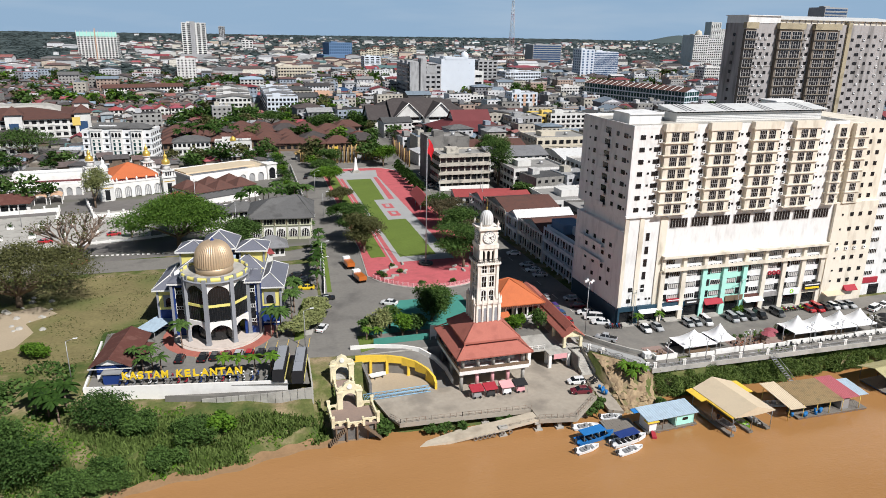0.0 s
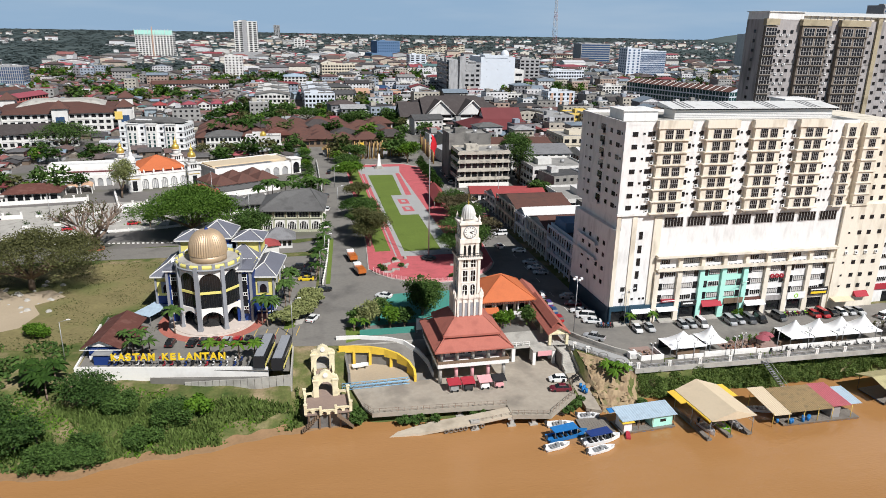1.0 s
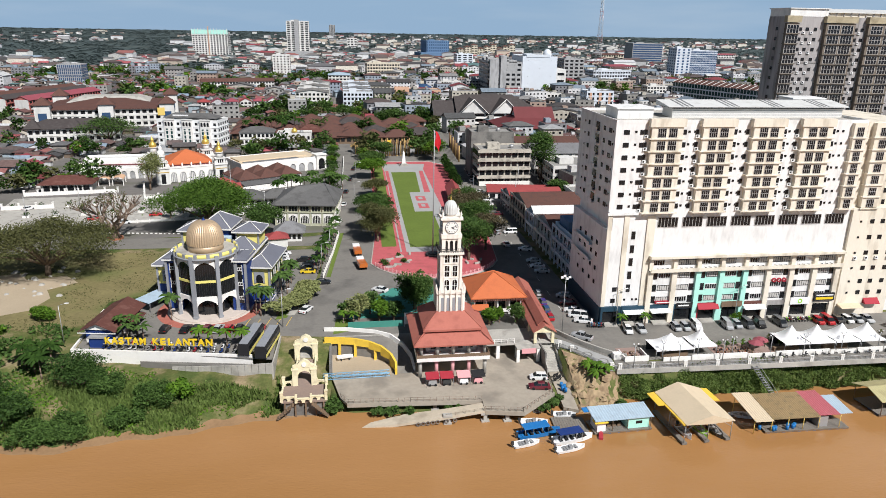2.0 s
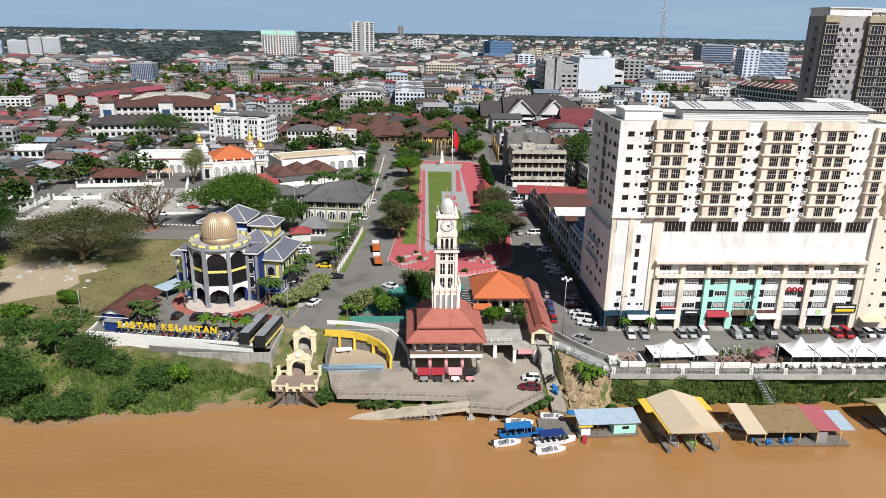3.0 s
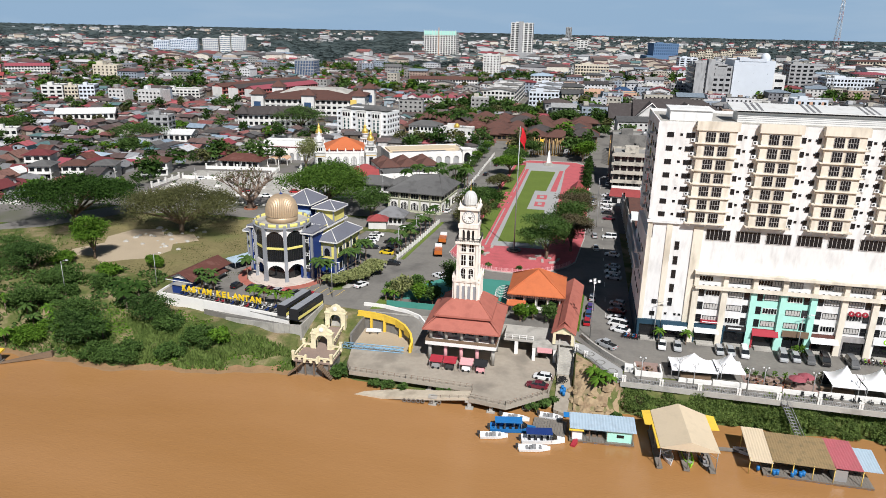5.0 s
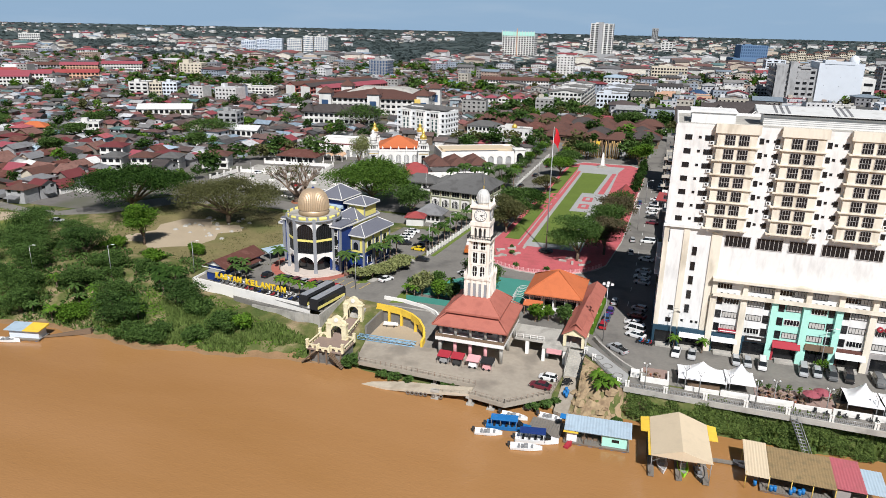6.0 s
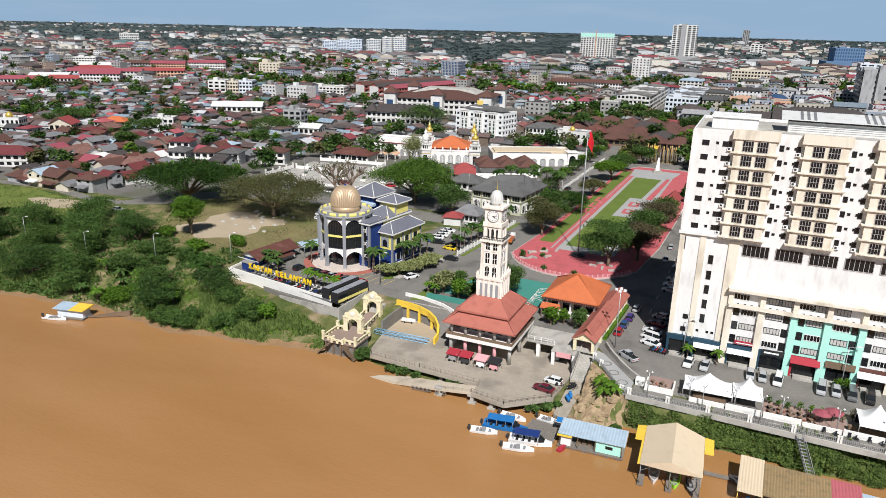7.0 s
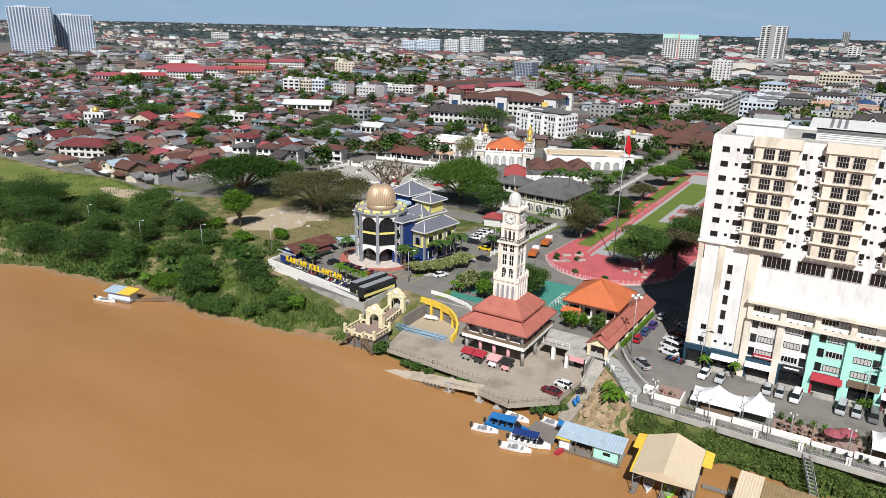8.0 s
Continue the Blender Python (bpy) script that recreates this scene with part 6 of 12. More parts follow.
def build_pavilion():
    p = thing("pavilion_house", "open house with a big orange tiled hip roof", "house", 64.6, 153, 0)
    part("floor", Geo().box(-6.2, 6.2, -6, 6.5, 0, 0.5), "concrete", p)
    part("room", Geo().box(-5.4, 5.4, -3.5, 6, 0.5, 4.6), "hotel_cream", p)
    part("roof", Geo().hip(-6, 6, -6, 6.6, 5.0, 4.6, 1.0, thick=0.25), "tile_orange", p)
    for s in (-1, 1):
        part("ridge_cap", Geo().tube((s * 7, -7, 5.3), (0, 0, 9.6), 0.16), "tile_orange", p)
        part("ridge_cap", Geo().tube((s * 7, 7.6, 5.3), (0, 0.6, 9.6), 0.16), "tile_orange", p)
    g = Geo()
    for i in range(34):
        x = -6.8 + 13.6 * i / 33
        g.box(x - 0.14, x + 0.14, -6.95, -6.88, 4.45, 5.02)
    part("eave_fringe", g, "tile_brown", p, "carved brown eave fringe")
    for x in (-5.8, -2.9, 0, 2.9, 5.8):
        part("post", Geo().box(x - 0.18, x + 0.18, -5.9, -5.5, 0.5, 5.0), "white_paint", p)
    part("balcony_rail", Geo().box(-5.8, 5.8, -5.8, -5.65, 1.0, 1.9), "white_paint", p)
    for x in (-4.2, -1.4, 1.4, 4.2):
        part("opening", Geo().box(x - 1.0, x + 1.0, -3.58, -3.5, 1.0, 4.2), "glass_dark", p)
    part("porch_roof", Geo().slopes([(-7, -8), (-2.4, -8), (-2.4, -6), (-7, -6)], (2.6, 2.6, 3.4, 3.4), 2.45), "tile_orange", p)
    for x in (-6.6, -2.8):
        part("porch_post", Geo().box(x - 0.1, x + 0.1, -7.8, -7.6, 0, 2.5), "timber", p)


def build_covered_walk():
    w = thing("covered_walk", "covered walk under a long red tiled roof", "walkway", 72.6, 146, 0, -3)
    part("roof", Geo().gable(-2.2, 2.2, -15, 16, 3.0, 1.4, 0.5, "y", thick=0.2), "tile_salmon", w)
    part("upper_roof", Geo().gable(-0.9, 0.9, -13.5, 4, 4.3, 0.9, 0.5, "y", thick=0.2), "tile_salmon", w)
    part("gable_end", Geo().add([(-2.2, -15, 3.0), (2.2, -15, 3.0), (0, -15, 4.4)], [(0, 1, 2)]).box(-2.3, 2.3, -15.1, -14.7, 2.6, 3.0), "gate_cream", w)
    for y in (-14.8, -8.5, -2.3, 4, 10, 15.5):
        for x in (-2.0, 2.0):
            part("column", Geo().box(x - 0.32, x + 0.32, y - 0.32, y + 0.32, 0, 3.0).box(x - 0.42, x + 0.42, y - 0.42, y + 0.42, 2.6, 2.9), "gate_cream", w)
    part("floor", Geo().box(-2.3, 2.3, -15, 16, -0.1, 0.12), "concrete", w)


build_deck()
build_clock_tower()
build_gate()
build_pavilion()
build_covered_walk()

# ---- the town: landmark blocks, houses, far roofs ----
rng = random.Random(11)
KEEP = [(-36, 125, 100, 232), (88, 172, 139, 262), (27, 34, 200, 660), (36, 92, 170, 396), (-112, 20, 212, 352), (85, 126, 240, 330), (165, 275, 205, 245), (-112, -34, 100, 215), (-130, -95, 100, 200), (-2000, -34, 100, 177)]


def free(x, y, r=5):
    return not any(a - r < x < b + r and c - r < y < d + r for a, b, c, d in KEEP)


def keep(x0, x1, y0, y1):
    KEEP.append((x0, x1, y0, y1))


mat("wall_white", (0.66, 0.65, 0.62), 0.8, var=0.1, big=0.08, fine=0.8, stain=(0.42, 0.4, 0.37), stain_amt=0.45, stain_scale=0.25, stretch=(1, 1, 0.4))
mat("wall_aged", (0.4, 0.4, 0.4), 0.85, var=0.2, stain=(0.16, 0.16, 0.16), stain_amt=0.7, stain_scale=0.3, stretch=(1, 1, 0.3))
mat("wall_cream", (0.6, 0.54, 0.43), 0.8, var=0.1, stain=(0.4, 0.34, 0.25), stain_amt=0.4)
mat("wall_grey", (0.36, 0.36, 0.36), 0.85, var=0.12, stain=(0.2, 0.2, 0.2), stain_amt=0.5)
mat("wall_bluewhite", (0.62, 0.66, 0.71), 0.7, var=0.08)
mat("wall_blue", (0.11, 0.19, 0.31), 0.7, var=0.1)
mat("wall_orange", (0.58, 0.36, 0.25), 0.8, var=0.1)
mat("wall_peach", (0.66, 0.42, 0.27), 0.75, var=0.1)
mat("wall_brickred", (0.4, 0.13, 0.11), 0.8, var=0.12)
mat("wall_yellow", (0.72, 0.52, 0.14), 0.8, var=0.1)
mat("glass_blue", (0.04, 0.08, 0.16), 0.2, var=0.2, spec=0.5)
mat("roof_brown", (0.115, 0.055, 0.043), 0.85, var=0.2, fine=1.5, stain=(0.07, 0.045, 0.04), stain_amt=0.5)
mat("roof_dark", (0.062, 0.052, 0.05), 0.85, var=0.25, fine=1.5, stain=(0.1, 0.09, 0.085), stain_amt=0.4)
mat("rust_red", (0.2, 0.105, 0.085), 0.85, var=0.3, fine=1.5, stain=(0.1, 0.055, 0.045), stain_amt=0.7, stain_scale=0.8)
mat("roof_maroon", (0.15, 0.038, 0.04), 0.75, var=0.2, fine=1.5)
mat("roof_red", (0.31, 0.062, 0.06), 0.7, var=0.2, fine=1.5, stain=(0.2, 0.05, 0.05), stain_amt=0.4)
mat("roof_flat", (0.3, 0.29, 0.27), 0.9, var=0.2, stain=(0.16, 0.155, 0.15), stain_amt=0.6, stain_scale=0.15)


def island_mat(name, stops, rough=0.8):
    """Roofs or walls of many houses: a colour for each, and grain over it."""
    m = bpy.data.materials.new(name)
    m.use_nodes = True
    n, l = m.node_tree.nodes, m.node_tree.links
    b = n["Principled BSDF"]
    b.inputs["Roughness"].default_value, b.inputs["Specular IOR Level"].default_value = rough, 0.2
    geo, rp, no, mr, sc = (n.new("ShaderNode" + k) for k in ("NewGeometry", "ValToRGB", "TexNoise", "MapRange", "VectorMath"))
    rp.color_ramp.interpolation = "CONSTANT"
    el = rp.color_ramp.elements
    while len(el) < len(stops):
        el.new(0.5)
    for i, c in enumerate(stops):
        el[i].position, el[i].color = i / len(stops), (*c, 1)
    no.inputs["Scale"].default_value, no.inputs["Detail"].default_value = 0.7, 6
    mr.inputs["To Min"].default_value, mr.inputs["To Max"].default_value = 0.5, 1.5
    sc.operation = "SCALE"
    l.new(geo.outputs["Random Per Island"], rp.inputs["Fac"])
    l.new(geo.outputs["Position"], no.inputs["Vector"])
    l.new(no.outputs["Fac"], mr.inputs["Value"])
    l.new(rp.outputs["Color"], sc.inputs[0])
    l.new(mr.outputs[0], sc.inputs["Scale"])
    l.new(sc.outputs[0], b.inputs["Base Color"])
    MATS[name] = m


island_mat("town_roofs", [(0.13, 0.085, 0.075), (0.19, 0.185, 0.185), (0.085, 0.08, 0.08), (0.25, 0.06, 0.07), (0.11, 0.088, 0.082), (0.28, 0.285, 0.295), (0.1, 0.07, 0.065), (0.19, 0.075, 0.07), (0.15, 0.08, 0.072), (0.13, 0.125, 0.122), (0.5, 0.5, 0.51), (0.12, 0.07, 0.067), (0.1, 0.17, 0.17), (0.08, 0.072, 0.07), (0.36, 0.1, 0.11), (0.17, 0.16, 0.155), (0.15, 0.1, 0.09), (0.1, 0.09, 0.088), (0.22, 0.28, 0.34), (0.13, 0.1, 0.094), (0.13, 0.128, 0.13), (0.26, 0.11, 0.1), (0.36, 0.36, 0.36), (0.07, 0.067, 0.069)])
island_mat("town_walls", [(0.62, 0.6, 0.58), (0.36, 0.33, 0.29), (0.2, 0.17, 0.14), (0.55, 0.5, 0.42), (0.16, 0.12, 0.09), (0.5, 0.5, 0.5), (0.3, 0.36, 0.4), (0.28, 0.25, 0.22)])
# wall tones lowered so their colour carries the cloud shadow over the city
island_mat("city_walls", [(0.55, 0.54, 0.52), (0.3, 0.295, 0.28), (0.42, 0.39, 0.33), (0.2, 0.2, 0.21), (0.48, 0.48, 0.49), (0.36, 0.27, 0.22), (0.28, 0.32, 0.37), (0.25, 0.24, 0.22), (0.6, 0.6, 0.6)])
island_mat("city_roofs", [(0.13, 0.128, 0.125), (0.22, 0.215, 0.21), (0.09, 0.072, 0.068), (0.3, 0.3, 0.3), (0.2, 0.05, 0.055), (0.08, 0.08, 0.08), (0.18, 0.22, 0.26), (0.48, 0.48, 0.48), (0.13, 0.075, 0.07), (0.06, 0.055, 0.055)])
island_mat("far_walls", [(0.7, 0.69, 0.66), (0.5, 0.49, 0.46), (0.62, 0.58, 0.5), (0.4, 0.4, 0.4), (0.6, 0.6, 0.6), (0.5, 0.42, 0.34)])


def block(name, label, x, y, w, d, h, wall="wall_white", floors=4, cols=8, roof="flat", roofm=None, glass="glass_dark", rz=0, rh=3.0, win=(0.62, 0.5), side=True, over=0.6, category="building", extra=None, reserve=True):
    """A town building with its storeys: walls, a row of windows for every floor, roof."""
    b = thing(name, label, category, x, y, 0, rz)
    part("wall", Geo().box(0, w, 0, d, 0, h), wall, b)
    fh = h / floors
    ww, wh = w / cols * win[0], fh * win[1]
    strips, ledges = Geo(), Geo()
    for f in range(floors):
        z = fh * (f + 0.55)
        for i in range(cols):
            cx = w * (i + 0.5) / cols
            if y < 262 and cols > 1:
                part("window", Geo().box(cx - ww / 2, cx + ww / 2, -0.12, 0.02, z - wh / 2, z + wh / 2), glass, b)
            else:
                strips.box(cx - ww / 2, cx + ww / 2, -0.12, 0.02, z - wh / 2, z + wh / 2)
        if side:
            n = max(1, round(cols * d / w))
            for i in range(n):
                cy = d * (i + 0.5) / n
                for xx in (-0.12, w - 0.02):
                    strips.box(xx, xx + 0.14, cy - ww / 2, cy + ww / 2, z - wh / 2, z + wh / 2)
        if f and h / floors < 4.5:
            ledges.box(-0.25, w + 0.25, -0.25, d + 0.25, fh * f - 0.12, fh * f + 0.12)
    if strips.f:
        part("window_strip", strips, glass, b, kind="stuff")
    if ledges.f:
        part("floor_ledge", ledges, wall, b, kind="stuff" if floors > 8 else "")
    if roof == "flat":
        part("parapet", Geo().box(0, w, 0, 0.3, h, h + 0.9).box(0, w, d - 0.3, d, h, h + 0.9).box(0, 0.3, 0.3, d - 0.3, h, h + 0.9).box(w - 0.3, w, 0.3, d - 0.3, h, h + 0.9), wall, b)
        part("roof", Geo().box(0.3, w - 0.3, 0.3, d - 0.3, h, h + 0.1), roofm or "roof_flat", b)
        part("roof_tank_house", Geo().box(w * 0.2, w * 0.45, d * 0.35, d * 0.65, h, h + 2.6), wall, b)
        part("water_tank", Geo().cyl(w * 0.7, d * 0.5, h, h + 1.6, 1.0, n=10), "metal_grey", b)
    elif roof == "hip":
        part("roof", Geo().hip(0, w, 0, d, h, rh, over, thick=0.3), roofm or "roof_brown", b)
    else:
        part("roof", Geo().gable(0, w, 0, d, h, rh, over, "x" if roof == "gx" else "y", wall=1), [roofm or "roof_brown", wall], b)
    if reserve:
        r = math.hypot(w, d) * 0.15 if rz else 0
        keep(x - r, x + w + r, y - r, y + d + r)
    return b


# court house with arched windows
def build_court():
    c = thing("court_house", "two-storey pale green court house with a grey hip roof", "building", 4.2, 233.5, 0, -6.5)
    W_, D_ = 20.2, 21.6
    part("wall", Geo().box(0, W_, 0, D_, 0, 7.4), "court_wall", c)
    e = 1.2
    eaves = [(-e, -e), (W_ + e, -e), (W_ + e, D_ + e), (-e, D_ + e)]
    vs = [(x, y, 7.4) for x, y in eaves] + [(x, y, 7.7) for x, y in eaves] + [(6.8, 8.6, 12.4), (15.6, 12.4, 12.6)]
    part("roof", Geo().add(vs, [(3, 2, 1, 0), (0, 1, 5, 4), (1, 2, 6, 5), (2, 3, 7, 6), (3, 0, 4, 7), (4, 5, 9, 8), (5, 6, 9), (6, 7, 8, 9), (7, 4, 8)]), "tile_grey", c)
    part("ridge_caps", Geo().tube(vs[8], vs[9], 0.16).tube(vs[4], vs[8], 0.13).tube(vs[5], vs[9], 0.13).tube(vs[6], vs[9], 0.13), "tile_grey", c)
    for i in range(5):
        x = 2.0 + 4.05 * i
        a = part("arch_window", arch_wall(3.2, 0, 3.4, 2.7, 2.9, 1.5, 0.2).moved(Matrix.Translation((x, -0.22, 0.9))), "white_paint", c)
        part("glass", Geo().box(x - 1.3, x + 1.3, -0.1, -0.02, 1.0, 3.8), "glass_dark", a)
        for dx in (-0.85, -0.3, 0.3, 0.85):
            part("window_bar", Geo().box(x + dx - 0.07, x + dx + 0.07, -0.16, -0.1, 0.9, 3.7), "white_paint", a)
        part("pier", Geo().box(x - 2.25, x - 1.8, -0.4, 0, 0, 5.0), "court_wall", c)
        for dx in (-1.0, 0.0, 1.0):
            part("shutter_window", Geo().box(x + dx - 0.42, x + dx + 0.42, -0.1, 0.02, 5.3, 7.0), "glass_dark", c)
        part("veranda_post", Geo().box(x - 2.1, x - 1.9, -0.5, -0.3, 5.0, 7.4), "timber", c)
    for i in range(5):
        y = 2.4 + 4.2 * i
        part("arch_window", arch_wall(3.0, 0, 3.3, 2.3, 2.7, 1.5, 0.2).moved(Matrix.Translation((W_ + 0.22, y, 0.8)) @ Matrix.Rotation(radians(90), 4, "Z")), "white_paint", c)
        part("glass", Geo().box(W_, W_ + 0.1, y - 1.1, y + 1.1, 0.8, 3.5), "glass_dark", c)
        part("shutter_window", Geo().box(W_, W_ + 0.1, y - 1.2, y + 1.2, 5.3, 7.0), "glass_dark", c)
    part("string_course", Geo().box(-0.3, W_ + 0.3, -0.5, D_ + 0.25, 4.9, 5.15), "court_wall", c)


# mosque with orange roof and gilded minarets
def build_mosque():
    m = thing("mosque", "white mosque with an orange hall roof and gilded minarets", "mosque", -49.6, 304.4, 0, 21)
    part("hall", Geo().box(1.5, 23, 2, 23, 0, 6.6), "wall_white", m)
    part("hall_cornice", Geo().box(-0.2, 24.7, -0.2, 2.4, 6.3, 6.7).box(22.6, 24.9, 2.4, 23, 6.3, 6.7), "white_paint", m)
    part("hall_roof", Geo().hip(3.2, 21.8, 3.6, 21.5, 7.3, 5.0, 0.8, thick=0.3), "tile_orange", m, "orange tiled hall roof")
    part("roof_skirt", Geo().hip(2.4, 22.6, 2.8, 22.4, 6.6, 1.0, 0.2, thick=0.15, flat=0.8), "roof_maroon", m, "maroon lower roof band")
    for i in range(5):
        x = 4.6 + 3.9 * i
        a = part("arcade", arch_wall(3.9, 0, 6.4, 2.6, 4.6, 2.9, 0.5).moved(Matrix.Translation((x, 0, 0))), "white_paint", m)
        # grey panel gives the arch interior its shade by colour
        part("arcade_glass", Geo().box(x - 1.2, x + 1.2, 0.36, 0.42, 0.3, 4.4), "wall_grey", a)
        for dx in (-0.7, 0, 0.7):
            part("arcade_bar", Geo().box(x + dx - 0.08, x + dx + 0.08, 0.28, 0.36, 0.3, 4.3), "white_paint", a)
        part("arcade", arch_wall(3.9, 0, 6.4, 2.6, 4.6, 2.9, 0.5).moved(Matrix.Translation((24.9, 3.2 + 3.9 * i, 0)) @ Matrix.Rotation(radians(90), 4, "Z")), "white_paint", m)
        part("roof_urn", Geo().lathe(x, 0.6, [(0.3, 6.7), (0.3, 7.2), (0.45, 7.7), (0.05, 8.5)], 8), "white_paint", m)
    # grey sheet over the white hall, coloured as shade behind the side arches
    part("arcade_wall", Geo().box(23.6, 24.0, 2.4, 23, 0, 6.3), "wall_grey", m)

    def minaret(px, py, top, tone, label):
        g = Geo()
        g.box(px - 2.6, px + 2.6, py - 2.6, py + 2.6, 0, 7.0).box(px - 3.0, px + 3.0, py - 3.0, py + 3.0, 6.9, 7.3)
        g.box(px - 2.1, px + 2.1, py - 2.1, py + 2.1, 7.3, 9.6).box(px - 2.5, px + 2.5, py - 2.5, py + 2.5, 9.5, 9.9)
        g.cyl(px, py, 9.9, 12.0, 1.6, n=8).cyl(px, py, 11.9, 12.3, 1.95, n=8)
        b = part("minaret", g, "wall_white", m, label)
        part("minaret_dome", Geo().lathe(px, py, [(1.5, 12.3), (1.75, 13.0), (1.55, 13.9), (0.95, 14.5), (0.6, 14.8), (0.85, 15.3), (0.7, 16.0), (0.2, 16.6), (0.05, top)], 14), tone, b, "gilded onion dome" if tone == "gold" else "white onion dome")
        for a in range(4):
            mm = Matrix.Translation((px, py, 0)) @ Matrix.Rotation(radians(90 * a), 4, "Z")
            o = Geo()
            for dx in (-0.9, 0, 0.9):
                o.box(dx - 0.28, dx + 0.28, -2.16, -2.08, 7.7, 9.2)
            part("minaret_opening", o.box(-0.9, 0.9, -2.66, -2.58, 0.4, 4.6).moved(mm), "glass_dark", b)
            part("minaret_band", Geo().box(-2.3, 2.3, -2.7, -2.6, 5.2, 5.5).moved(mm), "gold", b, "thin gilded band")
        for sx in (-1, 1):
            for sy in (-1, 1):
                part("minaret_pinnacle", Geo().lathe(px + sx * 2.5, py + sy * 2.5, [(0.35, 7.3), (0.42, 8.0), (0.05, 9.0)], 8), "white_paint", b)

    minaret(0, 0, 17.6, "white_paint", "white stepped minaret with a white dome")
    minaret(24.5, 0, 18.2, "gold", "white stepped minaret with a gilded dome")
    minaret(0, 24, 17.4, "gold", "white stepped minaret with a gilded dome")
    minaret(23.5, 24, 18.2, "gold", "white stepped minaret with a gilded dome")

    def wing(name, label, x, y, rz, w, d, h, roofm, arches):
        t = thing(name, label, "building", x, y, 0, rz)
        part("wall", Geo().box(0, w, 0.5, d, 0, h), "wall_white", t)
        part("roof", Geo().box(0.5, w - 0.5, 0.9, d - 0.5, h, h + 0.15), roofm, t)
        part("parapet", Geo().box(0, w, 0.3, 0.75, h, h + 0.9).box(0, w, d - 0.3, d, h, h + 0.9).box(0, 0.4, 0.75, d - 0.3, h, h + 0.9).box(w - 0.4, w, 0.75, d - 0.3, h, h + 0.9), "white_paint", t)
        n = max(2, round(w / arches))
        for i in range(n):
            xx = w * (i + 0.5) / n
            q = part("arch_bay", arch_wall(w / n, 0, h, w / n * 0.66, h * 0.72, h * 0.42, 0.5).moved(Matrix.Translation((xx, 0, 0))), "white_paint", t)
            # grey infill coloured as the shade within each bay
            part("arch_shade", Geo().box(xx - w / n * 0.32, xx + w / n * 0.32, 0.42, 0.49, 0.1, h * 0.71), "wall_grey", q)
        for i in range(max(2, round(d / arches))):
            yy = d * (i + 0.5) / max(2, round(d / arches))
            part("side_opening", Geo().box(w - 0.02, w + 0.06, yy - 0.8, yy + 0.8, 1.0, h * 0.62), "glass_dark", t)
        return t

    e = wing("mosque_wing", "white arcaded mosque wing with a flat cream roof", -17.6, 314.6, 28, 41, 21, 5.4, "sheet_beige", 4.4)
    part("roof_deck", Geo().box(2, 36, 8, 19.5, 5.6, 6.2), "sheet_beige", e, "raised cream roof deck")
    part("roof_light", Geo().box(3, 30, 2.2, 6.8, 5.56, 5.8), "sheet_grey", e, "grey roof strip")
    part("corner_tower", Geo().box(37.2, 42.2, -0.8, 4.2, 0, 7.0).box(36.8, 42.6, -1.2, 4.6, 6.9, 7.3), "white_paint", e)
    part("tower_arch", Geo().add([(39.7 + px, -0.86, 0.3 + pz) for px, pz in arch(3.2, 5.2, 3.4, 8)], [tuple(range(11))]), "glass_dark", e)
    wing("mosque_wing", "white arcaded mosque wing with a maroon roof strip", -91, 314, 4, 31, 9, 5.0, "roof_maroon", 3.6)
    wing("mosque_wing", "white arcaded mosque wing behind the minarets", -88, 325, 6, 30, 9, 6.6, "sheet_white", 3.4)
    for i in range(3):
        cp = thing("curved_canopy", "low peach barrel canopy before the mosque", "canopy", -79 + 5.5 * i, 304 + 0.6 * i, 0, 8, "canopies before the mosque")
        part("vault", Geo().add([(2.2 * math.cos(math.pi * j / 8), y, 2.6 + 1.1 * math.sin(math.pi * j / 8)) for y in (-4, 4) for j in range(9)], [(j, j + 1, 10 + j, 9 + j) for j in range(8)]), "wall_peach", cp)
        for x in (-2.1, 2.1):
            for y in (-3.6, 3.6):
                part("post", Geo().box(x - 0.15, x + 0.15, y - 0.15, y + 0.15, 0, 2.6), "white_paint", cp)
    h = thing("brown_roof_hall", "open hall under joined dark brown pyramid roofs", "hall", -15.5, 291.0, 0, 30)
    part("wall", Geo().box(0, 28.6, 0, 18, 0, 3.6), "wall_white", h)
    # dark strip on the wall draws the shade under the eaves
    part("front_shade", Geo().box(0.6, 28, -0.06, 0.02, 0.9, 3.2), "glass_dark", h)
    for i in range(3):
        for j in range(2):
            part("pyramid_roof", Geo().hip(9.6 * i, 9.6 * i + 9.5, 9.1 * j, 9.1 * j + 9.0, 3.6, 3.4, 0.35, thick=0.25), "roof_brown", h)
    part("front_wall", Geo().box(-3, 26, -6.2, -5.8, 0, 2.2), "white_paint", h, "long white garden wall")
    part("lean_roof", Geo().slopes([(0, -5), (24, -5), (24, -0.4), (0, -0.4)], (2.4, 2.4, 3.2, 3.2), 2.2), "tile_grey", h, "grey lean-to roof")
    q = thing("red_roof_porch", "gate house with two red tiled gable roofs", "house", -20, 284, 0, 24)
    part("wall", Geo().box(-4, 4, -7, 7, 0, 3.0), "wall_white", q)
    part("front_roof", Geo().gable(-4.4, 4.4, -7.5, -0.4, 3.0, 1.9, 0.5, "x", wall=1), ["roof_red", "wall_white"], q)
    part("rear_roof", Geo().hip(-4.4, 4.4, 0.2, 7.5, 3.4, 2.6, 0.6), "roof_red", q)
    for x in (-2.6, 0, 2.6):
        part("door_opening", Geo().box(x - 0.8, x + 0.8, -7.06, -6.98, 0.1, 2.4), "glass_dark", q)
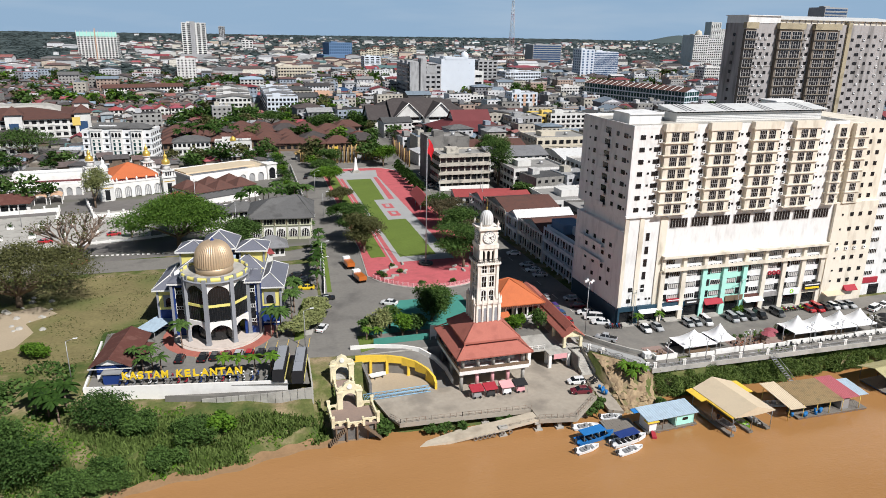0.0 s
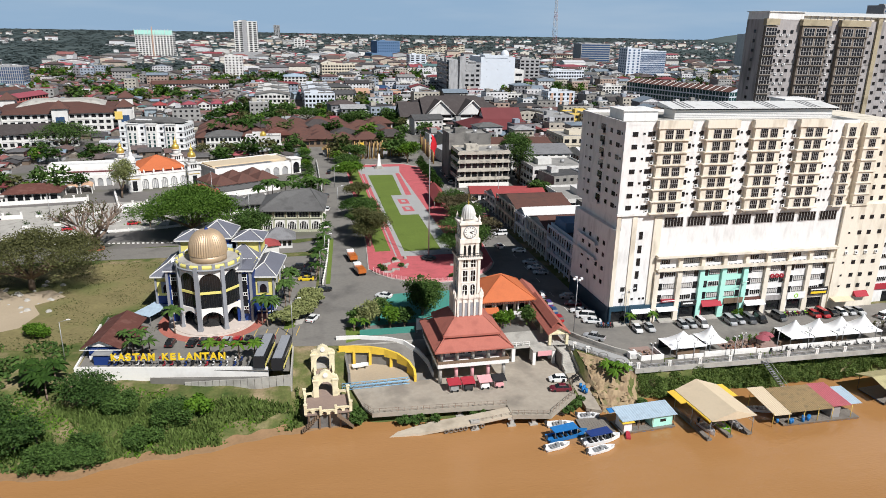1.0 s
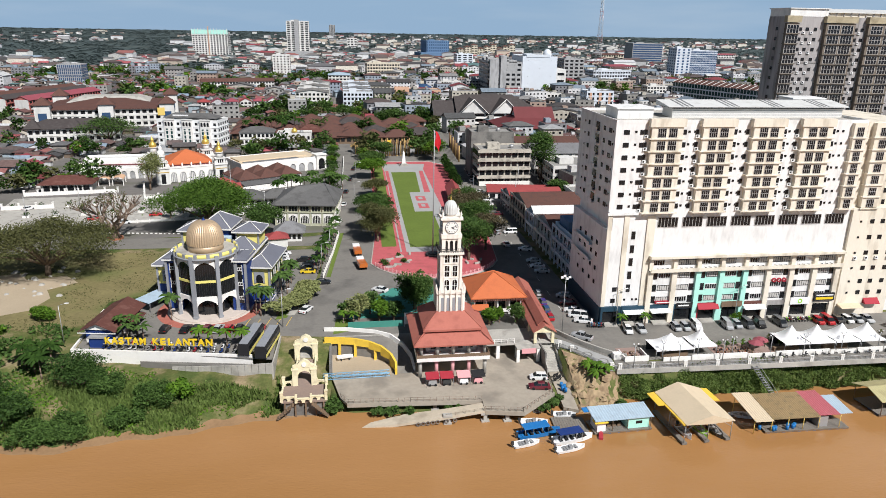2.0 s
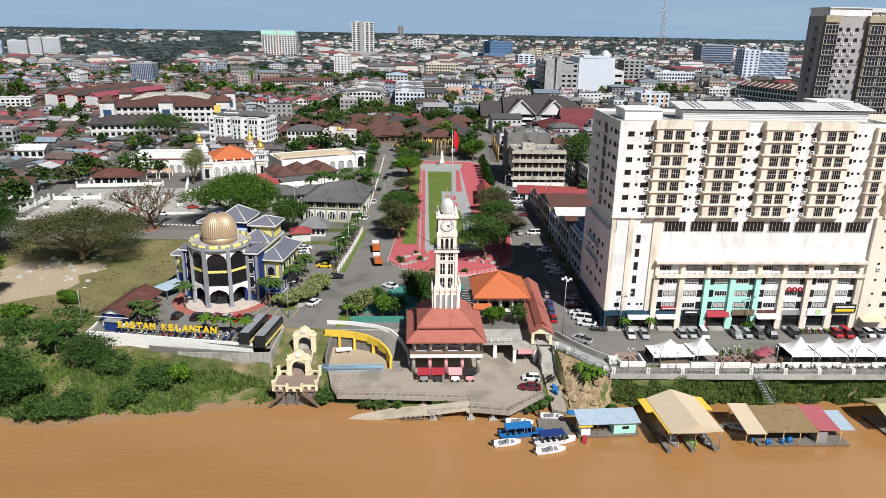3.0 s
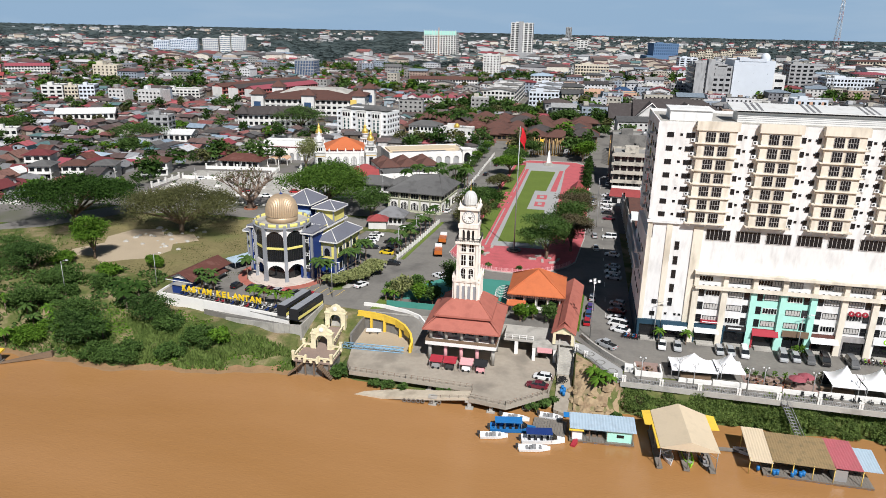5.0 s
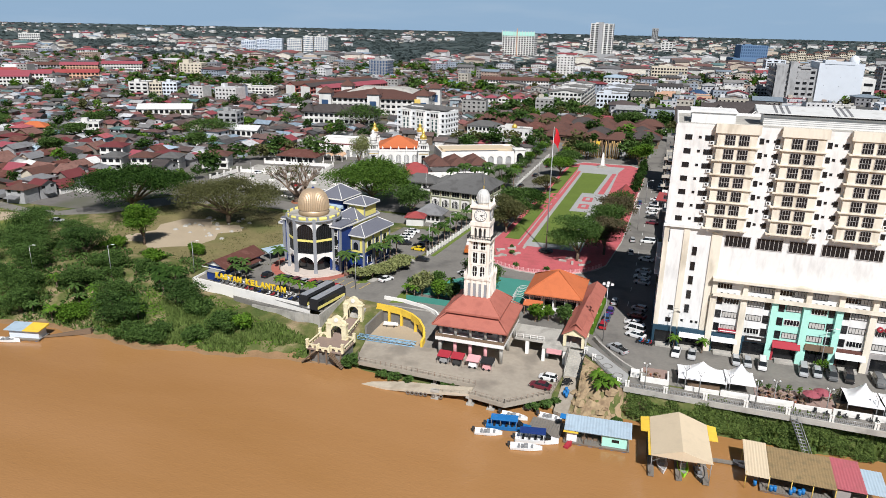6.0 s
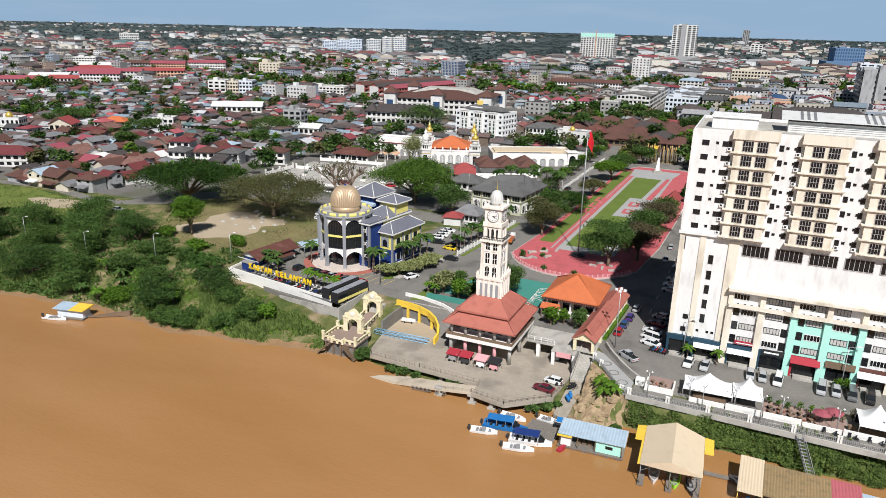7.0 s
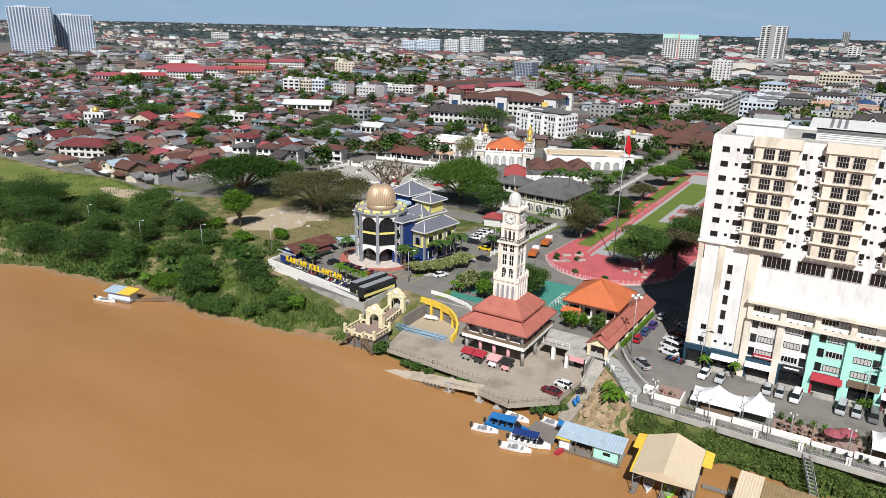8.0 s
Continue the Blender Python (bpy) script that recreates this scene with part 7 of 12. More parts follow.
    p = thing("prayer_pavilion", "low pavilion with a dark red hip roof", "pavilion", -94, 290, 0, 4)
    part("wall", Geo().box(0, 19, 0, 10, 0, 3.2), "wall_white", p)
    part("roof", Geo().hip(0, 19, 0, 10, 3.2, 3, 1.2, thick=0.25), "tile_brown", p)
    for i in range(6):
        part("opening", Geo().box(1 + 3 * i, 3.4 + 3 * i, -0.05, 0.02, 0.5, 2.8), "glass_dark", p)


build_court()
build_mosque()
keep(-106, 22, 312, 360)

# old four-storey block by the park
o = block("old_shophouse", "weathered concrete shophouse block with shaded galleries", 87.5, 291, 23, 16, 15.5, "old_wall", 4, 8, "flat", win=(0.75, 0.55))
for f in range(1, 5):
    part("gallery", Geo().box(-0.9, 23.2, -1.2, 0, 3.8 * f - 0.3, 3.8 * f).box(-0.9, 23.2, -1.2, -1.05, 3.8 * f, 3.8 * f + 0.9), "old_wall", o)
part("arcade_front", Geo().box(0, 23, -0.9, -0.6, 0.2, 2.2), "white_paint", o)
block("concrete_block", "bare stained concrete block with a flat roof", 87, 309, 20, 14, 20.5, "concrete_dark", 3, 1, "flat", win=(0.05, 0.1), side=False)
block("market_hall", "long low market hall with a red sheet roof", 86, 263, 34, 13, 4, "wall_white", 1, 10, "gx", "roof_red", rh=1.6, rz=-8)
mu = block("museum_hall", "large hall with dark roofs and white carved gables", 108, 473, 44, 28, 10.5, "wall_white", 3, 12, "gx", "roof_dark", rh=9.5, over=1.5)
for x in (9.5, 32):
    part("front_gable", Geo().gable(x - 9.5, x + 9.5, -6, 12, 10.5, 9.0, 1.0, "y", wall=1), ["roof_dark", "wall_white"], mu)
    part("gable_wing", Geo().box(x - 8.8, x + 8.8, -4.4, 0, 0, 10.5), "wall_white", mu)
    part("barge_board", Geo().tube((x - 10.5, -7.1, 10.1), (x, -7.1, 20.0), 0.35, n=4).tube((x, -7.1, 20.0), (x + 10.5, -7.1, 10.1), 0.35, n=4), "white_paint", mu, "white carved barge board")
    for f in range(3):
        part("window_strip", Geo().box(x - 7.8, x - 0.5, -4.52, -4.38, 3.4 * f + 1.5, 3.4 * f + 3.0).box(x + 0.5, x + 7.8, -4.52, -4.38, 3.4 * f + 1.5, 3.4 * f + 3.0), "glass_dark", mu)
        part("gallery", Geo().box(x - 8.8, x + 8.8, -6.2, -4.4, 3.4 * f + 0.1, 3.4 * f + 0.3).box(x - 8.8, x + 8.8, -6.2, -6.05, 3.4 * f + 0.3, 3.4 * f + 1.2), "white_paint", mu)
part("side_hall", Geo().gable(-16, 0, 2, 24, 9, 8, 1.2, "x", wall=1), ["roof_dark", "wall_white"], mu)
part("side_hall_wall", Geo().box(-16, 0, 2, 24, 0, 9), "wall_white", mu)
keep(90, 112, 470, 502)
rr = block("red_roof_hall", "hall under a big two-tier dark red roof", 128, 420, 42, 32, 7, "wall_white", 2, 12, "hip", "roof_maroon", rh=8.5, over=3)
part("top_roof", Geo().gable(10, 34, 9, 23, 12.5, 6, 1.0, "x", wall=1), ["roof_maroon", "wall_white"], rr)
ml = block("shopping_block", "windowless white block with a small roof dome", 210, 700, 36, 46, 38, "wall_bluewhite", 5, 3, "flat", win=(0.02, 0.05), side=False)
part("stair_side", Geo().box(36, 48, 6, 40, 0, 26), "wall_white", ml)
for z in (6, 13, 20):
    part("side_opening", Geo().box(39, 46, 5.85, 6.05, z, z + 2.4), "glass_dark", ml)
part("raised_front", Geo().box(4, 28, -0.4, 3, 38, 40.5), "wall_bluewhite", ml)
part("roof_dome", Geo().lathe(31, 20, [(4.2, 38), (4.4, 40.5), (3.8, 43), (2.2, 44.8), (0.1, 45.6)], 20), "wall_bluewhite", ml, "pale ribbed roof dome")
sa = block("shopping_annex", "grey-white annex with stepped roofs and dark recesses", 174, 690, 33, 54, 33, "wall_aged", 7, 6, "flat", win=(0.6, 0.45))
for k, (x0, x1, y0, y1, zt) in enumerate(((0, 9, -3, 6, 36), (11, 17, -2.5, 8, 39.5), (20, 28, 0, 20, 35), (1, 8, 14, 24, 37), (1, 8, 32, 44, 36))):
    part("roof_stair", Geo().box(x0, x1, y0, y1, 0 if y0 < 0 else 33, zt), "wall_aged", sa)
part("roof_recess", Geo().box(18, 28, -0.15, 0.1, 25, 32), "wall_grey", sa)
of = block("striped_flats", "white flats with orange painted strips", 225, 546, 23, 16, 18, "wall_bluewhite", 5, 6, "flat", win=(0.4, 0.5))
for x in (3.2, 11.5, 19.8):
    part("painted_strip", Geo().box(x - 1.3, x + 1.3, -0.08, 0, 1, 17.4), "wall_orange", of, "orange painted strip")
block("yellow_shops", "yellow shop row with galleries", 205, 451, 33, 18, 12, "wall_yellow", 3, 9, "flat")
block("grey_shops", "dark grey shop row with galleries", 182, 440, 22, 18, 12, "wall_grey", 3, 7, "flat")
ls = block("long_shop_row", "long terrace with glass fronts and brown pitched roofs", 372, 699, 128, 22, 15, "wall_bluewhite", 3, 34, "gx", "roof_brown", rh=3.5, glass="glass_green", rz=-71, win=(0.8, 0.75))
keep(325, 445, 545, 720)
for i in range(17):
    part("fire_wall", Geo().box(7.4 * i, 7.4 * i + 0.5, -0.8, 9.8, 15.0, 15.2).slopes([(7.4 * i, -0.6), (7.4 * i + 0.5, -0.6), (7.4 * i + 0.5, 10), (7.4 * i, 10)], (15.3, 15.3, 18.9, 18.9), 15.0), "wall_white", ls, "white party wall across the roof")
block("office_tower", "white and blue office tower with ribbed glass", 464, 887, 20, 24, 43, "wall_bluewhite", 12, 3, "flat", glass="glass_blue", win=(0.4, 0.55))
block("office_slab", "office slab with a fine grey lattice front", 484.2, 889, 38, 24, 40, "wall_bluewhite", 14, 26, "flat", glass="glass_blue", win=(0.75, 0.75), side=False)
block("glass_office", "broad dark glass office block with stacked floors", 594, 1342, 62, 40, 38, "wall_grey", 9, 1, "flat", glass="glass_blue", win=(0.97, 0.6), side=False)
bo = block("blue_office", "bright blue office block with white window grid", 208, 1495, 50, 40, 34, "wall_blue", 6, 12, "flat", glass="glass_blue", win=(0.5, 0.6), side=False, rz=12)
part("podium", Geo().box(-14, 52, -6, 40, 0, 11), "wall_blue", bo)
block("grey_slab", "pale grey slab block with narrow windows", -54, 905, 21, 14, 28, "wall_white", 9, 5, "flat", win=(0.4, 0.4))
tw = block("white_tower", "tall white residential tower on a dark podium", -70, 1400, 42, 30, 68, "wall_white", 20, 5, "flat", win=(0.62, 0.55))
part("podium", Geo().box(-5, 48, -4, 34, 0, 14), "wall_grey", tw)
part("tower_core", Geo().box(15, 23, -1.5, 20, 14, 71), "wall_grey", tw)
cb = block("unfinished_block", "white block under construction with green netting", -250, 1440, 66, 36, 44, "wall_white", 12, 12, "flat", win=(0.55, 0.55))
part("netting", Geo().box(-0.6, 66.6, -0.7, -0.3, 42, 50), "mint_paint", cb, "green safety netting")
for x in range(12):
    part("column", Geo().box(x * 5.9 - 0.4, x * 5.9 + 0.4, -1, 0, 40, 52), "wall_white", cb)
part("crane_mast", Geo().box(30, 31.6, -2, -0.8, 0, 56), "wall_orange", cb)
for dx, dy, ww, hh in ((-760, 1284, 30, 22), (-731, 1295, 26, 24), (-706, 1303, 26, 26)):
    block("white_flats", "long white flats of many storeys", dx, dy, ww, 22, hh, "wall_bluewhite", 8, 8, "flat", rz=20, side=False, glass="glass_blue")
for dx, dy, ww, hh in ((-676, 1322, 30, 26), (-645, 1334, 20, 31), (-624, 1341, 28, 31)):
    block("white_flats", "long white flats of many storeys", dx, dy, ww, 22, hh, "wall_white", 8, 8, "flat", rz=20, side=False, glass="glass_blue")
cf = block("cream_flats", "cream painted block of flats with a stepped top", -446, 677, 26, 16, 16, "wall_cream", 5, 6, "flat", rz=12, win=(0.4, 0.4))
part("stair_head", Geo().box(4, 11, 1, 9, 16, 20.5), "wall_cream", cf)
block("grey_office", "grey office block with upright ribs and a white top", -269, 806, 24, 20, 20, "wall_grey", 6, 12, "flat", win=(0.6, 0.85), glass="glass_blue")
for i in range(3):
    sb = block("school_block", "long school block with red galleries and white ends", -232 + 18 * i, 556 - 6 * i, 108 - 12 * i, 12, 10.5, "wall_brickred", 3, 24, "gx", ("roof_brown", "roof_dark", "sheet_crimson")[i], rh=2.6, rz=73)
    part("end_wall", Geo().box(-0.3, -0.02, 0.4, 11.6, 0, 10.5), "wall_white", sb, "pale end wall")
    for f in range(3):
        part("gallery_rail", Geo().box(0.5, 107 - 12 * i, -0.9, -0.7, 3.5 * f + 0.2, 3.5 * f + 1.2), "wall_white" if f == 1 else "wall_brickred", sb)
keep(-240, -150, 540, 672)
bm_ = block("market_mall", "market building with brown tiled roofs and corner towers", -160, 474, 74, 62, 11.5, "wall_white", 3, 18, "hip", "roof_brown", rh=5, rz=10, over=1.5)
part("atrium_roof", Geo().hip(10, 62, 22, 54, 13.5, 3.4, 0, flat=0.5), "concrete", bm_)
for x, y in ((0, 0), (37, -1), (74, 0), (0, 62), (74, 62)):
    t = part("corner_tower", Geo().box(x - 4.5, x + 4.5, y - 4.5, y + 4.5, 0, 15), "wall_white", bm_)
    part("tower_roof", Geo().hip(x - 4.5, x + 4.5, y - 4.5, y + 4.5, 15, 5, 1.0), "roof_brown", t)
    part("tower_window", Geo().box(x - 2.5, x + 2.5, y - 4.62, y - 4.48, 4, 10), "glass_blue", t)
part("advert_panel", Geo().box(68, 72.5, -4.8, -4.6, 7.5, 12.5), "wall_yellow", bm_, "yellow advert panel")
bw = block("white_hotel", "white office block with arched top windows", -72, 394.3, 34, 16, 15.5, "plastic_white", 5, 10, "flat", rz=-12, win=(0.4, 0.42))
for x0 in (4.5, 14.5, 24.5):
    fb = part("facade_bay", Geo().box(x0, x0 + 5.4, -1.2, 0, 0, 16.4).box(x0 - 0.3, x0 + 5.7, -1.5, 0, 16.2, 16.7), "white_paint", bw)
    part("bay_window", Geo().box(x0 + 0.9, x0 + 1.9, -1.3, -1.18, 2, 11.5).box(x0 + 3.5, x0 + 4.5, -1.3, -1.18, 2, 11.5), "glass_green", fb)
    for j in range(5):
        part("bay_band", Geo().box(x0 + 0.6, x0 + 4.8, -1.36, -1.2, 3.6 + 2.2 * j, 4.1 + 2.2 * j), "white_paint", fb)
    for j in range(3):
        part("top_arch", Geo().add([(x0 + 1.0 + 1.7 * j + px, -1.26, 12.8 + pz) for px, pz in arch(1.2, 2.4, 1.6, 6)], [tuple(range(9))]), "glass_dark", fb)
part("roof_hip", Geo().hip(2, 32, 4, 14, 16.6, 2.5, 0), "tile_grey", bw)
bs = block("bus_station", "two-storey block with dark grey hip roofs", -147, 414, 48, 18, 7.8, "wall_white", 2, 14, "hip", "roof_dark", rh=4.6, rz=12, over=1.4, win=(0.6, 0.5))
for x in (3, 24, 45):
    part("peak_roof", Geo().hip(x - 4, x + 4, -1.5, 7, 8.2, 5.4, 0.5), "roof_dark", bs)
block("bare_concrete_flats", "unpainted grey concrete flats", -173, 355, 12, 10, 12.5, "wall_grey", 4, 3, "flat", rz=10)
block("white_hall", "white warehouse with a pale sheet roof", -158, 345, 16, 12, 4.5, "wall_white", 1, 5, "gx", "sheet_white", rh=2, rz=10)
for i in range(5):
    block("shop_row", "pale shop row with grey roofs", -8, 575 + 22 * i, 26, 20, 14, "wall_white", 4, 8, "flat" if i % 2 else "gy", "sheet_grey" if i % 2 else "concrete_dark", rh=2)
    block("shop_row", "pale shop row with grey roofs", 30, 575 + 22 * i, 24, 20, 14, "wall_white" if i % 2 else "wall_bluewhite", 4, 8, "gy" if i % 2 else "flat", "sheet_grey" if i % 2 else "concrete_dark", rh=2)
block("blue_roof_office", "white office with a blue roof band", 15, 798, 24, 26, 12, "wall_white", 4, 6, "hip", "sheet_blue", rh=3)
block("twin_tower", "tall grey-white apartment tower", -1075, 640, 62, 28, 72, "wall_bluewhite", 24, 14, "flat", rz=55, win=(0.6, 0.75), glass="glass_blue")
block("twin_tower", "tall grey-white apartment tower", -1068, 712, 58, 28, 61, "wall_bluewhite", 20, 14, "flat", rz=55, win=(0.6, 0.75), glass="glass_blue")
block("distant_tower", "thin grey tower far off", -14, 3269, 26, 24, 54, "wall_grey", 16, 4, "flat", side=False)
block("distant_block", "white block among trees", 50, 2099, 30, 24, 23, "wall_white", 5, 3, "flat", side=False)
cd = block("condominium", "white condominium tower with many storeys and a domed top", 905, 1255, 34, 40, 62, "wall_white", 18, 7, "flat", side=False)
part("roof_dome", Geo().lathe(17, 12, [(7, 62), (7, 66), (5, 70), (0.1, 73)], 16), "wall_cream", cd)
block("condominium", "white condominium tower with many storeys", 940, 1262, 40, 40, 54, "wall_white", 16, 8, "flat", side=False)
block("distant_tower", "white high tower far off", 1800, 2399, 44, 40, 104, "wall_white", 24, 5, "flat", side=False)
block("distant_tower", "white high tower far off", 1846, 2420, 40, 40, 80, "wall_white", 20, 5, "flat", side=False)
block("dark_tower", "dark banded office tower far off", 690, 712, 34, 26, 99, "wall_grey", 24, 1, "flat", win=(0.95, 0.5), side=False, glass="glass_blue")
block("villa_row", "white two-storey house with arched front", -30, 405, 19, 12, 7, "wall_white", 2, 8, "hip", "tile_grey", rh=3)
vg = block("villa_row", "white palace wing with a small gold dome", -8, 391, 19, 11, 8, "wall_white", 2, 6, "flat", win=(0.4, 0.45))
part("dome", Geo().lathe(9.5, 4, [(1.6, 8.8), (1.7, 9.6), (1.2, 10.6), (0.1, 11.4)], 12), "gold", vg, "small gold dome")
# more of the town's larger buildings
def rows_of(name, label, specs):
    for x, y, w, d, h, wall, fl, co, rf, rm, rz in specs:
        block(name, label, x, y, w, d, h, wall, fl, co, rf, rm, rh=2.8, rz=rz, over=0.8)


rows_of("school_block", "long school block under a pink-red sheet roof", (
    (-604, 545, 78, 13, 7, "wall_white", 2, 20, "gx", "sheet_crimson", 33), (-529, 500, 38, 13, 10, "wall_white", 3, 12, "gx", "sheet_crimson", 33),
    (-620, 680, 42, 12, 8.5, "wall_orange", 3, 12, "gx", "sheet_crimson", 33), (-586, 711, 46, 12, 9.5, "wall_white", 3, 14, "gx", "sheet_crimson", 33),
    (-668, 678, 36, 12, 7, "wall_grey", 2, 10, "gx", "roof_brown", 33), (-567, 494, 36, 12, 4, "wall_white", 1, 10, "gx", "roof_red", 33),
    (-585, 455, 34, 12, 5, "wall_white", 1, 10, "gx", "sheet_crimson", 33), (-560, 590, 60, 13, 7, "wall_orange", 2, 16, "gx", "roof_red", 33), (-640, 590, 40, 12, 6, "wall_white", 2, 12, "gx", "roof_red", 33)))
rows_of("white_hall", "low white hall with a pale sheet roof", ((-598, 495, 38, 16, 5, "wall_white", 1, 10, "gx", "sheet_white", 33), (-270, 399, 36, 15, 4.6, "wall_white", 1, 10, "gx", "sheet_white", 28), (-700, 640, 50, 16, 5, "wall_white", 1, 10, "gx", "sheet_white", 33)))
rows_of("white_office", "plain white office block with a flat roof", (
    (-735, 660, 28, 14, 12, "wall_white", 4, 8, "flat", None, 33), (-354, 489, 16, 16, 12.5, "wall_white", 4, 3, "flat", None, 22), (-338.5, 496, 10, 14, 12.0, "wall_cream", 4, 4, "flat", None, 22), (-328.5, 500, 12, 14, 12.5, "wall_bluewhite", 4, 4, "flat", None, 22),
    (-288, 538, 40, 14, 8, "wall_white", 3, 12, "flat", None, 14), (-1494, 1420, 48, 20, 17, "wall_white", 4, 10, "flat", None, 50), (333, 832, 50, 24, 17, "wall_bluewhite", 4, 14, "flat", None, 6), (346, 702, 28, 14, 9.6, "wall_white", 3, 8, "flat", None, 4),
    (134, 763, 24, 14, 8.5, "wall_white", 3, 9, "flat", None, 0), (160, 738, 25, 14, 12, "wall_grey", 4, 8, "flat", None, 0), (97, 765, 24, 14, 7, "wall_cream", 2, 8, "flat", None, 0), (129, 945, 28, 14, 7, "wall_white", 2, 9, "flat", None, 0), (146, 1064, 32, 14, 7, "wall_white", 2, 10, "flat", None, 0), (200, 616, 26, 14, 9.5, "wall_white", 3, 8, "flat", None, 0), (213, 445, 27, 16, 13, "wall_white", 4, 7, "flat", None, 0)))
rows_of("office_block", "grey and blue striped office block", ((219, 1168, 28, 18, 21, "wall_bluewhite", 6, 3, "flat", None, 8), (284, 796, 25, 20, 32, "wall_grey", 8, 4, "flat", None, 6), (598, 800, 38, 20, 25, "wall_white", 7, 12, "flat", None, 0), (62, 905, 42, 18, 19, "wall_cream", 5, 12, "flat", None, 6)))
rows_of("red_roof_hall", "hall under a broad red hip roof", ((186, 1112, 24, 16, 6, "wall_orange", 2, 8, "hip", "roof_brown", 0), (449, 1078, 46, 30, 9, "wall_white", 2, 12, "hip", "sheet_crimson", 8), (553, 1400, 68, 40, 14, "wall_cream", 3, 12, "hip", "roof_brown", 10), (860, 1524, 62, 20, 12, "wall_white", 3, 14, "hip", "sheet_crimson", 10), (-995, 946, 36, 24, 10, "wall_cream", 3, 10, "hip", "sheet_crimson", 45), (-847, 940, 32, 20, 11, "wall_white", 3, 10, "hip", "sheet_crimson", 45), (461, 604, 18, 12, 8, "wall_white", 2, 5, "hip", "roof_red", 0)))
rows_of("barrack_range", "long white two-storey range with a dark roof", ((-114, 760, 74, 14, 7, "wall_white", 2, 24, "gx", "roof_brown", 14),))
for i in range(6):
    block("red_roof_house", "white two-storey house with a red gable roof", -84 + 10.5 * i, 574 + 2.4 * i, 9, 10, 6, "wall_white", 2, 3, "gy" if i % 2 else "hip", "sheet_crimson" if i % 3 else "roof_red", rh=2.6, rz=10, side=False)
for i in range(9):
    block("brown_condominium", "low flats under brown pyramid roofs", 300 + 18 * i, 1650 + 12 * i, 15, 14, 14 + 4 * (i % 3), "wall_cream", 4, 4, "hip", "roof_brown", rh=3.4, rz=10, side=False)
pe = block("peach_arcade", "long peach shopping arcade with a glazed dome", 68, 662, 54, 20, 8, "wall_orange", 2, 14, "flat", win=(0.5, 0.4))
part("glass_dome", Geo().lathe(44, 58, [(11, 0), (10.5, 5), (7, 8), (3.5, 9.4), (0.1, 9.9)], 16, smooth=False), "glass_blue", pe, "faceted glass dome")
part("ramp_wall", Geo().box(0, 16, -6, 0, 0, 9.5), "wall_orange", pe)
block("museum_hall", "broad dark-roofed hall behind the gables", 106, 510, 64, 26, 10, "wall_white", 2, 14, "hip", "roof_dark", rh=8, over=1.5)
sm = block("small_mosque", "small white mosque with a gold dome", -311, 263, 13, 10, 7.5, "wall_white", 2, 5, "flat", rz=28, win=(0.5, 0.5))
part("dome", Geo().lathe(6, 4, [(2.0, 8.2), (2.2, 9.2), (1.6, 10.5), (0.1, 11.6)], 14), "gold", sm, "gold dome")
block("orange_house", "house with a bright orange tiled roof", -278, 309, 14, 9, 3, "wall_cream", 1, 4, "hip", "tile_orange", rh=3, rz=25, over=1.0)
block("gable_house", "cream gabled house with a red roof", -285, 277, 13, 12, 5, "wall_cream", 1, 4, "gy", "roof_red", rh=3.4, rz=28, over=0.9)
block("white_house", "white flat-roofed two-storey house", -244, 317, 13, 9, 6.5, "wall_white", 2, 4, "flat", rz=26)
block("maroon_house", "large white two-storey house under a maroon hip roof", -226, 194, 24, 11, 5.6, "wall_white", 2, 7, "hip", "roof_maroon", rh=3.4, rz=24, over=1.2)
for wx, wy, ww, rm in ((-156, 241, 9, "tile_grey"), (-144, 246, 10, "roof_brown"), (-132, 250, 9, "tile_grey"), (-176, 262, 11, "roof_maroon"), (-118, 262, 12, "roof_brown")):
    vh = block("town_villa", "white two-storey house with a balcony and dark hip roof", wx, wy, ww, 8.5, 6.0, "wall_white", 2, 3, "hip", rm, rh=2.2, rz=18, over=0.9, side=False)
    part("balcony", Geo().box(0.4, ww - 0.4, -1.4, 0, 2.9, 3.05).box(0.4, ww - 0.4, -1.4, -1.3, 3.05, 3.9), "white_paint", vh)
